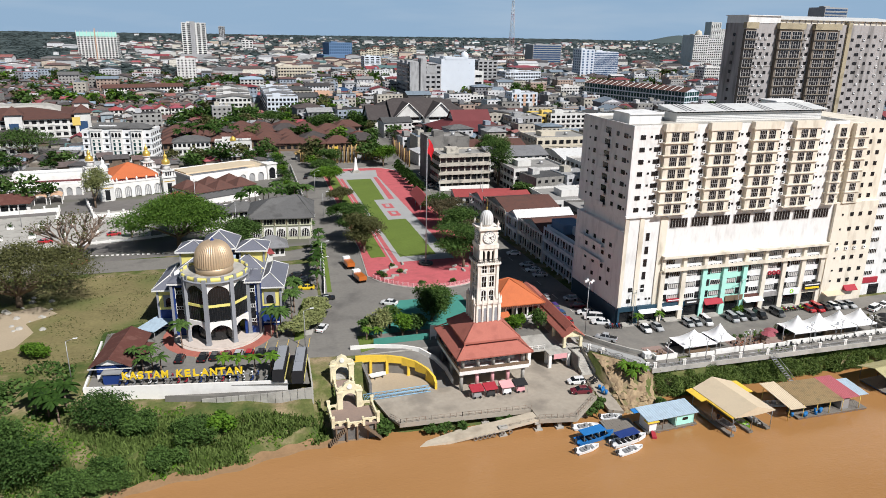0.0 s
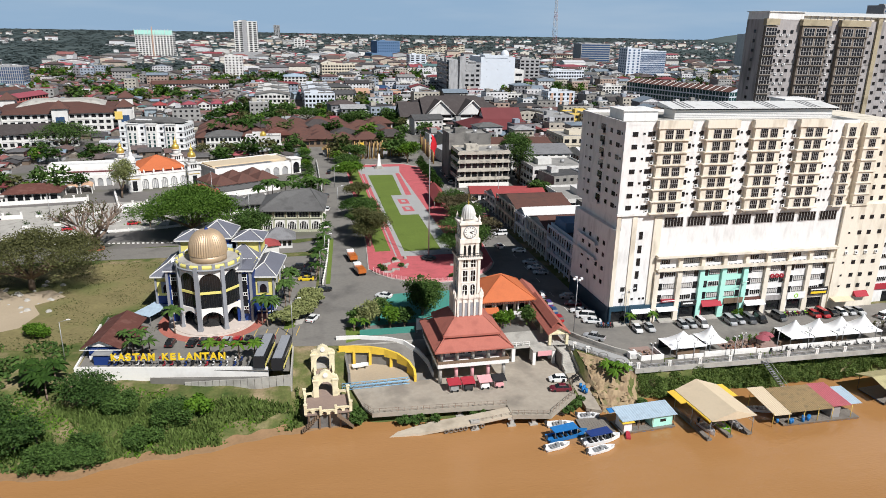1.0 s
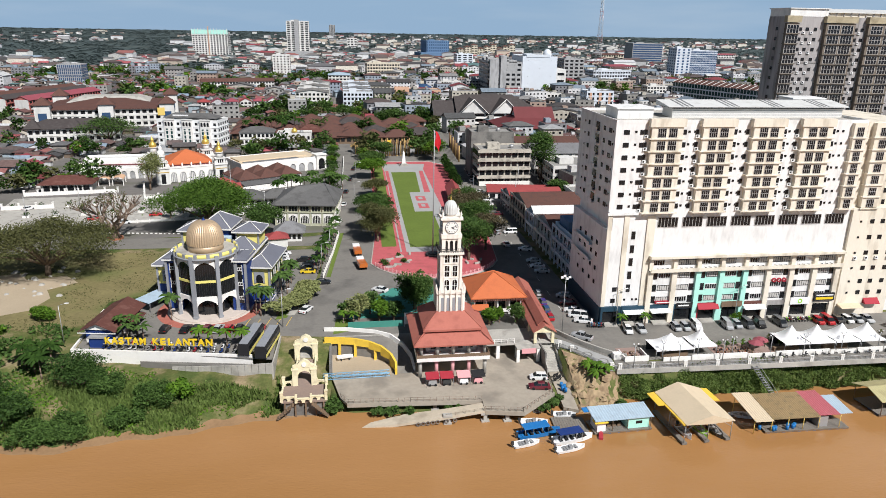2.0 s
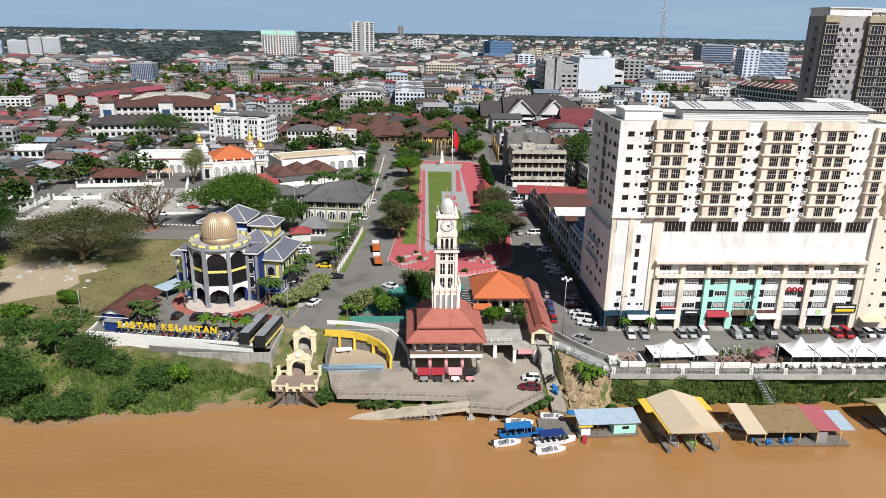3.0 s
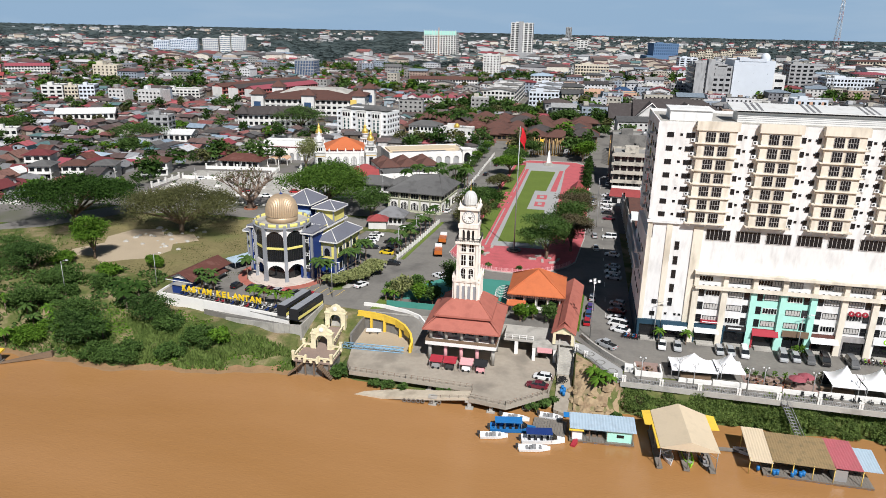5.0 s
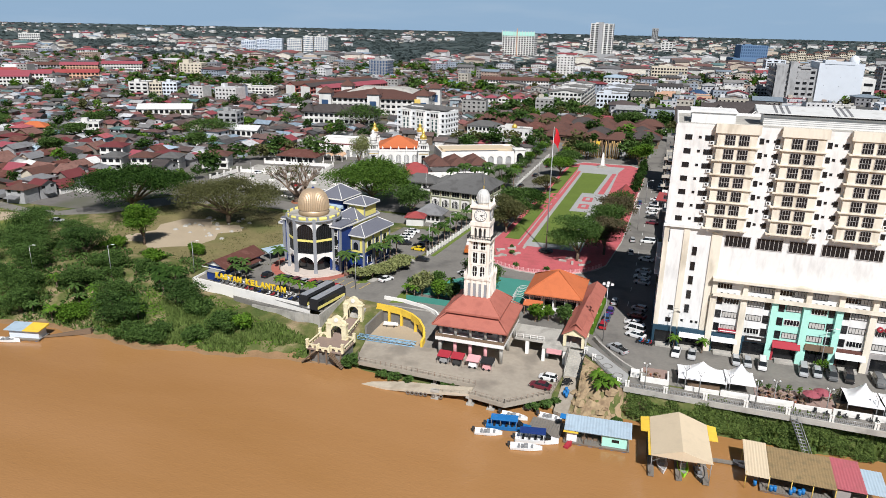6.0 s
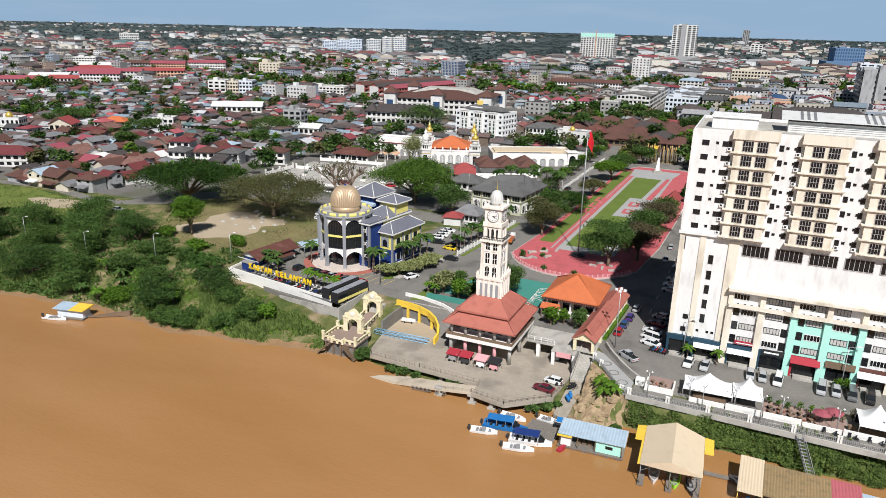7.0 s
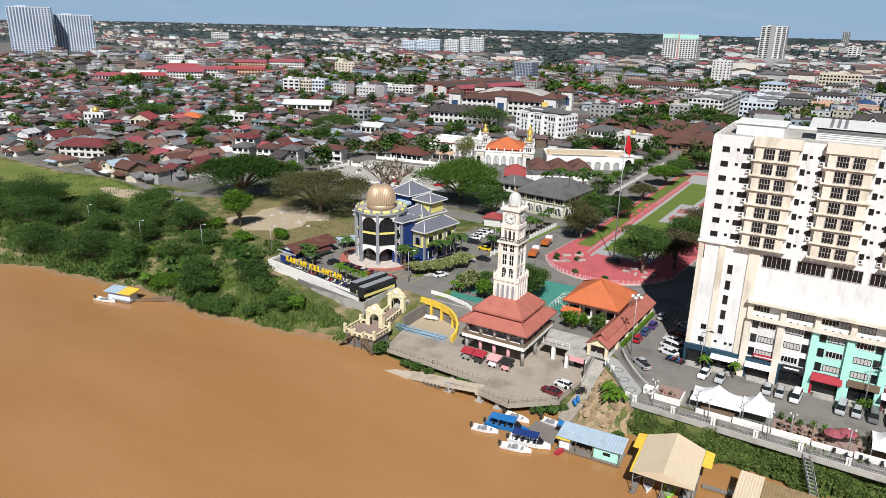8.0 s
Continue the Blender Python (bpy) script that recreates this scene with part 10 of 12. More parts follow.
for i, (x, y, c) in enumerate(((9.4, 191.2, "white"), (9.2, 194.2, "white"), (9.0, 197.2, "white"), (9.2, 200.2, "white"), (8.8, 187.6, "blue"), (11.2, 187, "black"), (15.2, 193.5, "black"), (16.5, 186.3, "black"), (17.0, 189.2, "black"), (17.2, 183, "yellow"))):
    car(x, y, 8 if x < 12 else 175, c, "sedan" if i % 2 else "hatch", 0.05, "parked in the customs car park")
# side street, by the hotel
for x, y, r, c, k in ((77.0, 144, 88, "red", "hatch"), (77.4, 148.8, 88, "blue", "hatch"), (77.9, 153.6, 88, "purple", "hatch"), (78.4, 160, 88, "silver", "hatch"), (84.0, 147.7, 160, "white", "sedan"), (84.3, 144.4, 160, "white", "van"), (84.6, 141.2, 160, "white", "sedan"), (84.3, 152.6, 160, "maroon", "sedan"), (84.6, 157.6, 165, "silver", "hatch"), (84.4, 177, 170, "silver", "sedan"), (84.2, 181.6, 170, "white", "sedan"), (84.4, 186.5, 170, "silver", "sedan"), (84.7, 198, 165, "white", "sedan"), (84.5, 217.3, 180, "white", "van"), (79.8, 203.5, 95, "white", "sedan"), (79.6, 217, 95, "silver", "hatch"), (85, 241, 175, "maroon", "sedan"), (84.6, 249, 172, "black", "sedan"), (84.5, 256, 172, "white", "sedan"), (84.6, 263, 172, "white", "van"), (85.2, 271, 172, "silver", "sedan"), (85.4, 278, 172, "white", "sedan"), (79.2, 262, 92, "white", "sedan"), (79.4, 270, 92, "blue", "hatch"), (86, 300, 90, "white", "sedan"), (86.6, 306, 90, "black", "sedan"), (87, 312, 90, "silver", "sedan"), (87.3, 318, 90, "black", "sedan"), (87.8, 326, 90, "white", "sedan")):
    car(x, y, r, c, k, 0.04, "parked along the side street")
car(81.2, 132.4, 140, "silver", "pickup", 0.04, "parked beside the curved wall")
# quay street
for x, r, c, k in ((93.4, 82, "white", "sedan"), (96.6, 86, "silver", "sedan"), (105.4, 90, "silver", "hatch"), (107.7, 90, "silver", "hatch"), (110.6, 84, "white", "van"), (118.4, 84, "silver", "van"), (121.0, 86, "silver", "hatch"), (123.7, 88, "grey", "van"), (126.8, 84, "black", "van"), (132.2, 90, "grey", "van"), (142.5, 88, "red", "hatch"), (144.9, 88, "red", "van"), (147.7, 88, "black", "hatch"), (150.3, 90, "white", "hatch"), (152.9, 88, "silver", "hatch"), (155.6, 88, "silver", "sedan"), (160, 20, "white", "van"), (165, 15, "white", "sedan"), (170, 12, "silver", "sedan"), (175, 12, "white", "van")):
    car(x, 135.0 if x < 158 else 131 + (x - 160) * 0.3, r + 180 if r > 50 else r, c, k, 0.04, "parked nose-in along the shops")
car(175, 126, 15, "silver", "hatch", 0.04, "parked by the promenade")
# traffic that stands at the bend
car(17.9, 154.8, 62, "white", "sedan", 0.04, "standing at the kerb")
car(21.5, 173.8, 4, "black", "sedan", 0.04, "waiting at the junction")
car(36.8, 166.6, 150, "white", "sedan", 0.04, "waiting at the junction")
for x, y, r in ((-60, 246, 20), (-48, 240, 10), (-72, 238, 100), (-88, 262, 60), (-40, 250, 15)):
    car(x, y, r, ("red", "black", "white", "silver", "maroon")[int(x) % 5], "sedan", 0.06, "parked on the mosque square")
for x, y in ((-146, 200), (-140, 204), (-108, 168), (28, 260), (29, 282), (33, 330), (31, 306), (26, 236)):
    car(x, y, 80 if x > 0 else 15, ("white", "silver", "black", "white")[int(y) % 4], "sedan", land(x, y) + 0.07, "on the street")


def lorry(x, y, rz):
    t = thing("tipper_lorry", "orange tipper lorry with a white cab on the road", "lorry", x, y, 0.04, rz)
    part("cab", Geo().box(1.6, 3.2, -1.05, 1.05, 0.6, 2.5).box(3.2, 3.4, -1, 1, 0.6, 1.5), "plastic_white", t, "white cab")
    part("windscreen", Geo().box(3.2, 3.23, -0.95, 0.95, 1.6, 2.4), "car_glass", t)
    part("tipper_body", Geo().box(-3.2, 1.4, -1.15, 1.15, 0.95, 2.0).box(-3.0, 1.2, -1.0, 1.0, 2.0, 2.06), car_paint(COLS["orange"]), t)
    for xx in (-2.2, -1.1, 2.2):
        for s in (-1, 1):
            part("wheel", Geo().cyl(0, 0, -0.15, 0.15, 0.48, n=12).moved(Matrix.Translation((xx, s * 0.95, 0.48)) @ Matrix.Rotation(radians(90), 4, "X")), "rubber", t)


lorry(32.5, 186.5, 100)
lorry(31.5, 199, 96)


def bus(x, y, rz, tone="canvas_black"):
    t = thing("coach", "black and yellow coach with a grey roof in the yard", "bus", x, y, 0.05, rz)
    part("body", loft([(-5.9, [(-1.2, 0.5), (-1.22, 2.6), (-1.0, 3.2), (1.0, 3.2), (1.22, 2.6), (1.2, 0.5)]), (5.5, [(-1.2, 0.5), (-1.22, 2.6), (-1.0, 3.2), (1.0, 3.2), (1.22, 2.6), (1.2, 0.5)]), (5.9, [(-1.1, 0.6), (-1.1, 2.4), (-0.9, 2.9), (0.9, 2.9), (1.1, 2.4), (1.1, 0.6)])]), tone, t)
    part("roof_panel", Geo().box(-5.7, 5.3, -0.95, 0.95, 3.2, 3.28).box(-2, 0, -0.6, 0.6, 3.28, 3.45).box(1.5, 3.2, -0.5, 0.5, 3.28, 3.4), "kas_grey", t, "grey roof panel")
    part("side_window", Geo().box(-5.4, 5.0, -1.24, -1.2, 1.7, 2.6).box(-5.4, 5.0, 1.2, 1.24, 1.7, 2.6), "car_glass", t)
    part("stripe", Geo().box(-5.8, 5.4, -1.25, -1.2, 0.7, 1.4).box(-5.8, 5.4, 1.2, 1.25, 0.7, 1.4), "kas_yellow", t, "yellow side stripe")
    part("windscreen", Geo().box(5.88, 5.94, -1.0, 1.0, 1.4, 2.6), "car_glass", t)
    for xx in (-3.6, 3.7):
        for s in (-1, 1):
            part("wheel", Geo().cyl(0, 0, -0.16, 0.16, 0.5, n=12).moved(Matrix.Translation((xx, s * 1.08, 0.45)) @ Matrix.Rotation(radians(90), 4, "X")), "rubber", t)


bus(10.6, 134.6, 80)
bus(6.9, 136.2, 80)


# ---- promenade by the quay street ----
def build_promenade():
    p = thing("promenade", "grey paved promenade above the steep bank", "pavement", kind="structure")
    part("paving", Geo().prism([(84, 117), (113, 116.2), (160, 115.4), (300, 116), (300, 119), (160, 118.6), (92, 119.6), (84.5, 121)], -0.5, 0.06), "asphalt", p)
    part("edge_beam", Geo().prism([(83.6, 116.6), (113, 115.8), (160, 115.0), (300, 115.6), (300, 116), (160, 115.4), (113, 116.2), (83.6, 117)], -1.0, 0.1), "concrete", p)
    part("terrace", Geo().prism([(74.6, 133), (76.2, 132.2), (84.3, 122), (84, 117), (82.5, 117.5), (76.5, 127), (74.3, 129)], -0.6, 0.05), "paving_grey", p, "grey terrace with ring patterns")
    for x, y in ((77.6, 127.8), (79.8, 124.4), (82.2, 121)):
        part("paving_ring", Geo().lathe(x, y, [(0.85, 0.05), (1.1, 0.05), (1.1, 0.075), (0.85, 0.075), (0.85, 0.05)], 20, smooth=False), "concrete_dark", p)
    # curved parapet between terrace and street
    c = [(75.8, 136), (77.8, 132.4), (80.5, 128.4), (83, 125.2), (85.6, 122.6), (87.6, 121.4)]
    g = Geo()
    for (xa, ya), (xb, yb) in zip(c, c[1:]):
        n = Vector((yb - ya, xa - xb)).normalized() * 0.22
        g.prism([(xa + n.x, ya + n.y), (xb + n.x, yb + n.y), (xb - n.x, yb - n.y), (xa - n.x, ya - n.y)], -0.2, 1.1)
    part("parapet", g, "concrete", p, "curved concrete parapet")
    part("planter_box", Geo().box(84.6, 86.3, 121.2, 122.6, 0, 1.3).box(86.6, 92, 119.9, 120.2, 0, 1.2).box(86.6, 86.9, 120.2, 124, 0, 1.0).box(91.7, 92, 120.2, 124.4, 0, 1.0), "white_paint", p, "white planter wall")
    part("cafe_floor", Geo().box(86.9, 91.7, 120.2, 126.5, 0.0, 0.09), "paving_brown", p, "faded red-brown café floor")
    part("cafe_floor", Geo().box(108, 122, 119.7, 126, 0.0, 0.09), "paving_brown", p, "faded red-brown café floor")
    # white boundary walls in bays
    for i in range(16):
        x0 = 95 + 6.5 * i
        if 113.2 < x0 < 114:
            continue
        part("wall_bay", Geo().box(x0, x0 + 6.3, 119.2 - 0.012 * (x0 - 95), 119.5 - 0.012 * (x0 - 95), 0, 1.25 if i % 3 else 0.95).box(x0 + 1.5, x0 + 4.8, 119.14 - 0.012 * (x0 - 95), 119.2 - 0.012 * (x0 - 95), 0.45, 0.95), "white_paint", p, "white boundary wall bay")
    # railing in bays with white posts
    r = thing("railing_quay", "grey metal railing with white concrete posts along the quay", "railing", kind="structure")
    pts = [(74.6, 128.8), (76.6, 126.2), (82.4, 117.3), (84, 116.8)] + [(84 + 7.2 * k, 116.75 - 0.02 * 7.2 * k) for k in range(1, 17)]
    for (xa, ya), (xb, yb) in zip(pts, pts[1:]):
        for z in (0.3, 0.95):
            part("rail_bar", Geo().tube((xa, ya, z), (xb, yb, z), 0.05, n=5), "metal_grey", r)
        n = max(3, int(math.hypot(xb - xa, yb - ya) / 0.28))
        g = Geo()
        for k in range(n):
            q = (k + 0.5) / n
            g.obox(xa + (xb - xa) * q, ya + (yb - ya) * q, 0.09, 0.09, 0.1, 0.95)
        part("baluster_row", g, "metal_grey", r, kind="stuff")
        for dx in (0, 0.45):
            part("rail_post", Geo().box(xa - 0.16 + dx, xa + 0.16 + dx, ya - 0.16, ya + 0.16, 0, 1.3).box(xa - 0.2 + dx, xa + 0.2 + dx, ya - 0.2, ya + 0.2, 1.3, 1.42), "white_paint", r)


build_promenade()


def tent(x, y, w, d, h, label, rz=0, peaks=1):
    t = thing("tent", label, "tent", x, y, 0.06, rz)
    for k in range(peaks):
        w1 = w / peaks
        x0 = -w / 2 + w1 * k
        n = 8
        vs, fs = [], []
        for j in range(n + 1):
            q = j / n
            s = (1 - q) ** 1.0
            z = h * (0.46 + 0.54 * (q ** 1.7))
            for a, b in ((-1, -1), (0, -1), (1, -1), (1, 0), (1, 1), (0, 1), (-1, 1), (-1, 0)):
                sag = 1.0 if a * b else 0.97
                vs.append((x0 + w1 / 2 + a * s * w1 / 2 * sag, b * s * d / 2 * sag, z + (0 if a * b else -0.1 * (1 - q))))
        for j in range(n):
            for i in range(8):
                fs.append((j * 8 + i, j * 8 + (i + 1) % 8, (j + 1) * 8 + (i + 1) % 8, (j + 1) * 8 + i))
        part("canopy", Geo().add(vs, fs, 0, True), "canvas_white", t)
        part("valance", Geo().box(x0, x0 + w1, -d / 2 - 0.02, -d / 2 + 0.02, h * 0.4, h * 0.46), "canvas_white", t)
        for sx in (0.05, w1 - 0.05):
            for sy in (-1, 1):
                part("pole", Geo().tube((x0 + sx, sy * (d / 2 - 0.05), 0), (x0 + sx, sy * (d / 2 - 0.05), h * 0.46), 0.05), "metal_grey", t)
    part("back_curtain", Geo().box(-w / 2 + 0.2, w / 2 - 0.2, d / 2 - 0.4, d / 2 - 0.3, 0, h * 0.45), "canvas_black", t)
    return t


tent(98.0, 123.0, 9.0, 5.6, 4.9, "white canvas market tent with a peaked roof", 2, 1)
tent(105.0, 123.2, 5.4, 5.4, 5.6, "white canvas market tent with a sharp peak", 2, 1)
for i in range(4):
    tent(126.2 + 6.2 * i, 122.4, 6.0, 6.0, 5.7, "white peaked market tent in a row", 0, 1)
for x in (98.5, 125, 137):
    solid("stall_counter", Geo().box(x - 3, x + 3, 121.2, 121.9, 0.06, 0.95).box(x - 3.1, x + 3.1, 121.1, 122.0, 0.95, 1.0), "timber", "dark stall counter under the tent", "counter")


def parasol(x, y, z, col, r=1.6):
    t = thing("parasol", "round market parasol beside the tents", "parasol", x, y, z)
    part("canopy", Geo().lathe(0, 0, [(r, 2.1), (r * 0.55, 2.55), (0.05, 2.85)], 8, smooth=False), col, t)
    part("pole", Geo().tube((0, 0, 0), (0, 0, 2.8), 0.035), "metal_grey", t)


for x, y, c in ((117.6, 121.6, "sheet_crimson"), (119.6, 123.0, "sheet_crimson"), (152.5, 121, "canvas_black"), (154.5, 123.4, "canvas_black"), (156, 120.6, "timber")):
    parasol(x, y, 0.09, c, 1.7)
for i in range(14):
    x, y = (109.2 + (i % 5) * 1.7, 121 + (i // 5) * 1.7) if i < 10 else (87.8 + (i - 10) % 2 * 1.8, 121.4 + (i - 10) // 2 * 1.7)
    t = thing("cafe_table", "small dark café table with stools", "table", x, y, 0.09)
    part("tabletop", Geo().cyl(0, 0, 0.7, 0.75, 0.42, n=10), "timber", t)
    part("stem", Geo().cyl(0, 0, 0, 0.7, 0.05, n=6), "metal_dark", t)
    for a in range(3):
        part("stool", Geo().cyl(0.7 * math.cos(a * 2.1), 0.7 * math.sin(a * 2.1), 0, 0.45, 0.18, n=8), ("terracotta", "timber", "canvas_black")[i % 3], t)
for i in range(22):
    x = 109 + (i * 5.3) % 46
    tree("potted_shrub", "leafy shrub in a pot by the café", x, 125.2 - (i % 4) * 0.5, 1.5, 1.5 + (i % 3) * 0.4, 0.3, "round", ("leaf_mid", "leaf_bright", "leaf_olive")[i % 3], 90, 0.16, z=0.06, limbs=3)
for x in (117.8, 119.2):
    tree("shop_shrub", "bright yellow-green potted shrub by the shop steps", x + 3.6, 137.4, 1.9, 2.6, 0.5, "round", "leaf_bright", 300, 0.16, z=0.06, limbs=3)
for i in range(20):
    t = thing("plastic_chair", "dark plastic chair on the promenade", "chair", 118 + i * 1.7 + (i % 3) * 0.3, 118.6 - (i % 2) * 0.4, 0.06, (i * 47) % 90)
    part("seat", Geo().box(-0.25, 0.25, -0.25, 0.25, 0.4, 0.46), "canvas_black", t)
    part("backrest", Geo().box(-0.25, 0.25, 0.2, 0.26, 0.46, 0.95), "canvas_black", t)
    for sx in (-0.2, 0.2):
        for sy in (-0.2, 0.2):
            part("leg", Geo().box(sx - 0.03, sx + 0.03, sy - 0.03, sy + 0.03, 0, 0.4), "canvas_black", t)


# ---- boathouses, pontoons, boats ----
def corrugated(x0, x1, y0, y1, z0, z1, pitch=0.4, along="x", amp=0.05):
    """A ribbed sheet that rises from y0 to y1 (along x) with a thin underside."""
    g = Geo()
    n = max(2, int((x1 - x0) / pitch)) * 2
    vs = []
    for i in range(n + 1):
        x = x0 + (x1 - x0) * i / n
        a = amp if i % 2 else 0
        vs += [(x, y0, z0 + a), (x, y1, z1 + a), (x, y1, z1 + a - 0.08), (x, y0, z0 + a - 0.08)]
    fs = []
    for i in range(n):
        o = i * 4
        fs += [(o, o + 4, o + 5, o + 1), (o + 3, o + 2, o + 6, o + 7), (o, o + 3, o + 7, o + 4), (o + 1, o + 5, o + 6, o + 2)]
    return g.add(vs, fs)


W = WATER


def pontoon(t, x0, x1, y0, y1, z=0.45):
    n = max(2, int((x1 - x0) / 0.5))
    for i in range(n):
        a = x0 + (x1 - x0) * i / n
        part("deck_board", Geo().box(a + 0.02, a + (x1 - x0) / n - 0.02, y0, y1, z - 0.07, z), "timber_grey", t)
    for y in (y0 + 0.15, y1 - 0.15):
        part("bearer", Geo().box(x0, x1, y - 0.12, y + 0.12, z - 0.35, z - 0.08), "timber", t)
    for k in range(max(2, int((x1 - x0) / 1.6))):
        a = x0 + (x1 - x0) * (k + 0.5) / max(2, int((x1 - x0) / 1.6))
        part("float_drum", Geo().cyl(0, 0, -(y1 - y0) / 2 + 0.1, (y1 - y0) / 2 - 0.1, 0.32, n=10).moved(Matrix.Translation((a, (y0 + y1) / 2, 0.02)) @ Matrix.Rotation(radians(90), 4, "X")), "plastic_blue", t)


def hut_blue():
    t = thing("floating_hut", "floating hut with a pale blue sheet roof", "boathouse", 79.9, 105.5, W, 3)
    t.scale = (1.08, 0.72, 1.0)
    pontoon(t, -5.4, 5.6, -3.4, 3.0)
    part("hut_wall", Geo().box(1.0, 5.2, -2.6, 2.4, 0.45, 2.7), "mint_paint", t, "pale aqua hut wall")
    part("hut_wall", Geo().box(-4.9, -3.2, -2.8, 1.5, 0.45, 2.5), "plastic_white", t, "white hut wall")
    part("hut_wall", Geo().box(-3.2, 1.0, 1.6, 2.4, 0.45, 2.7), "wall_white", t)
    part("hut_window", Geo().box(2.6, 3.8, -2.66, -2.6, 1.4, 2.0), "glass_dark", t)
    part("hut_roof", corrugated(-5.4, 5.8, -3.3, 3.2, 2.9, 3.5, 0.5), "sheet_blue", t, "pale blue ribbed roof")
    part("yellow_panel", Geo().slopes([(-5.5, -3.6), (-3.0, -3.6), (-3.0, -1.6), (-5.5, -1.6)], (2.6, 2.6, 2.8, 2.8), 2.5), "yellow_paint", t)
    part("tarpaulin", Geo().slopes([(-6.4, 1.2), (-5.0, 1.2), (-5.0, 3.2), (-6.4, 3.2)], (3.2, 3.2, 3.4, 3.4), 3.15), "plastic_blue", t)
    for x in (-5.0, -2, 0.9, 5.3):
        part("post", Geo().tube((x, -3.1, 0.4), (x, -3.1, 2.95), 0.06), "timber", t)
    for x, z in ((-2.4, 0.45), (-1.4, 0.45), (-0.4, 0.45)):
        part("crate", Geo().box(x, x + 0.7, -1.0, -0.3, z, z + 0.6), "timber", t)


def hut_beige():
    t = thing("boat_shelter", "floating boat shelter with a wide beige ridge roof", "boathouse", 94.3, 103.8, W, 3)
    for s in (-1, 1):
        part("roof_slope", Geo().slopes([(0, -6.6), (s * 5.0, -6.3), (s * 5.0, 6.2), (0, 6.5)] if s > 0 else [(s * 5.0, -6.3), (0, -6.6), (0, 6.5), (s * 5.0, 6.2)], (6.3, 4.6, 4.6, 6.3) if s > 0 else (4.6, 6.3, 6.3, 4.6), 4.5), "sheet_beige", t, "beige canvas roof slope")
        part("yellow_flap", Geo().slopes([(s * 5.05, 1.5), (s * 6.6, 1.5), (s * 6.6, 6.4), (s * 5.05, 6.4)] if s > 0 else [(s * 6.6, 1.5), (s * 5.05, 1.5), (s * 5.05, 6.4), (s * 6.6, 6.4)], (4.5, 4.3, 4.3, 4.5) if s > 0 else (4.3, 4.5, 4.5, 4.3), 4.2), "yellow_paint", t, "yellow roof flap")
    part("yellow_edge", Geo().box(-5.4, -5.02, -6.0, 1.4, 4.25, 4.5), "yellow_paint", t)
    for x in (-4.8, 0, 4.8):
        for y in (-5.8, 0, 5.8):
            part("post", Geo().tube((x, y, 0.3), (x, y, 4.6 if x else 6.2), 0.08), "metal_grey", t)
    for x in (-4.6, 0.0, 4.4):
        part("float_walk", Geo().box(x - 0.5, x + 0.5, -5.9, 6, 0.1, 0.5), "timber_grey", t)
    for x in (-4.8, 4.8):
        part("brace", Geo().tube((x, -5.8, 3.0), (x * 0.4, -5.8, 4.9), 0.05).tube((x, 5.8, 3.0), (x * 0.4, 5.8, 4.9), 0.05), "metal_grey", t)
    part("rear_walk", Geo().box(5.5, 14, 1.5, 2.4, 0.15, 0.4), "timber_grey", t)


def hut_rust():
    t = thing("floating_workshop", "floating workshop with rusty ribbed roofs and blue drums", "boathouse", 113.4, 103.8, W, -1)
    pontoon(t, -5.8, 11.8, -4.4, -1.0)
    pontoon(t, -4.8, 11.0, -1.0, 3.6)
    part("roof_rust", corrugated(-4.6, 5.4, -4.4, 4.0, 3.1, 3.9, 0.45), "sheet_mossy", t, "rusty ribbed roof")
    part("roof_pale", corrugated(-8.4, -4.6, -4.8, 4.8, 3.0, 3.9, 0.45), "sheet_beige", t, "pale ribbed roof")
    part("roof_crimson", corrugated(5.4, 9.8, -4.0, 4.4, 3.2, 3.8, 0.45), "sheet_pink", t, "faded crimson ribbed roof")
    part("roof_blue", corrugated(9.4, 13.2, -3.0, 3.2, 2.7, 3.3, 0.45), "sheet_blue", t, "pale blue ribbed roof")
    for x in (-8.2, -4.6, -1.2, 2.0, 5.3, 9.7):
        for y in (-4.2, 3.6):
            part("post", Geo().tube((x, y, 0), (x, y, 3.2), 0.08), "wall_yellow", t)
    part("shed_wall", Geo().box(5.6, 7.6, -3.6, -1.0, 0.45, 2.6), "metal_grey", t)
    part("shed_wall", Geo().box(-4, 9, 2.8, 3.0, 0.45, 2.6), "timber", t)
    for x, y in ((-6.6, -4.2), (-4.2, -5.0), (-3.6, -4.8), (-1.2, -4.9), (-0.6, -4.2), (0.2, -4.6), (0.8, -4.2)):
        d = solid("blue_drum", Geo().cyl(0, 0, 0, 0.9, 0.3, n=12).lathe(0, 0, [(0.32, 0.28), (0.32, 0.34)], 12).lathe(0, 0, [(0.32, 0.58), (0.32, 0.64)], 12), "plastic_blue", "blue plastic drum on the workshop float", "drum", group="drums on the float")
        d.matrix_basis = pose(113.4 + x, 103.8 + y + 0.9, W + 0.45)


def hut_olive():
    t = thing("boat_shelter", "floating boat shelter with a wide olive sheet roof", "boathouse", 140.2, 106.6, W, 4)
    pontoon(t, -6, 6, -3.6, 3.4)
    for s in (-1, 1):
        part("roof_sheet", corrugated(-6.6, 6.6, 0, s * 4.2, 5.0, 3.7, 0.5), "sheet_olive", t, "olive ribbed roof sheet")
    for x in (-5.8, 0, 5.8):
        for y in (-3.6, 3.6):
            part("post", Geo().tube((x, y, 0.3), (x, y, 3.9), 0.08), "timber", t)
    part("tool_shed", Geo().box(1, 4.6, 0.2, 2.6, 0.45, 2.6), "timber_grey", t)


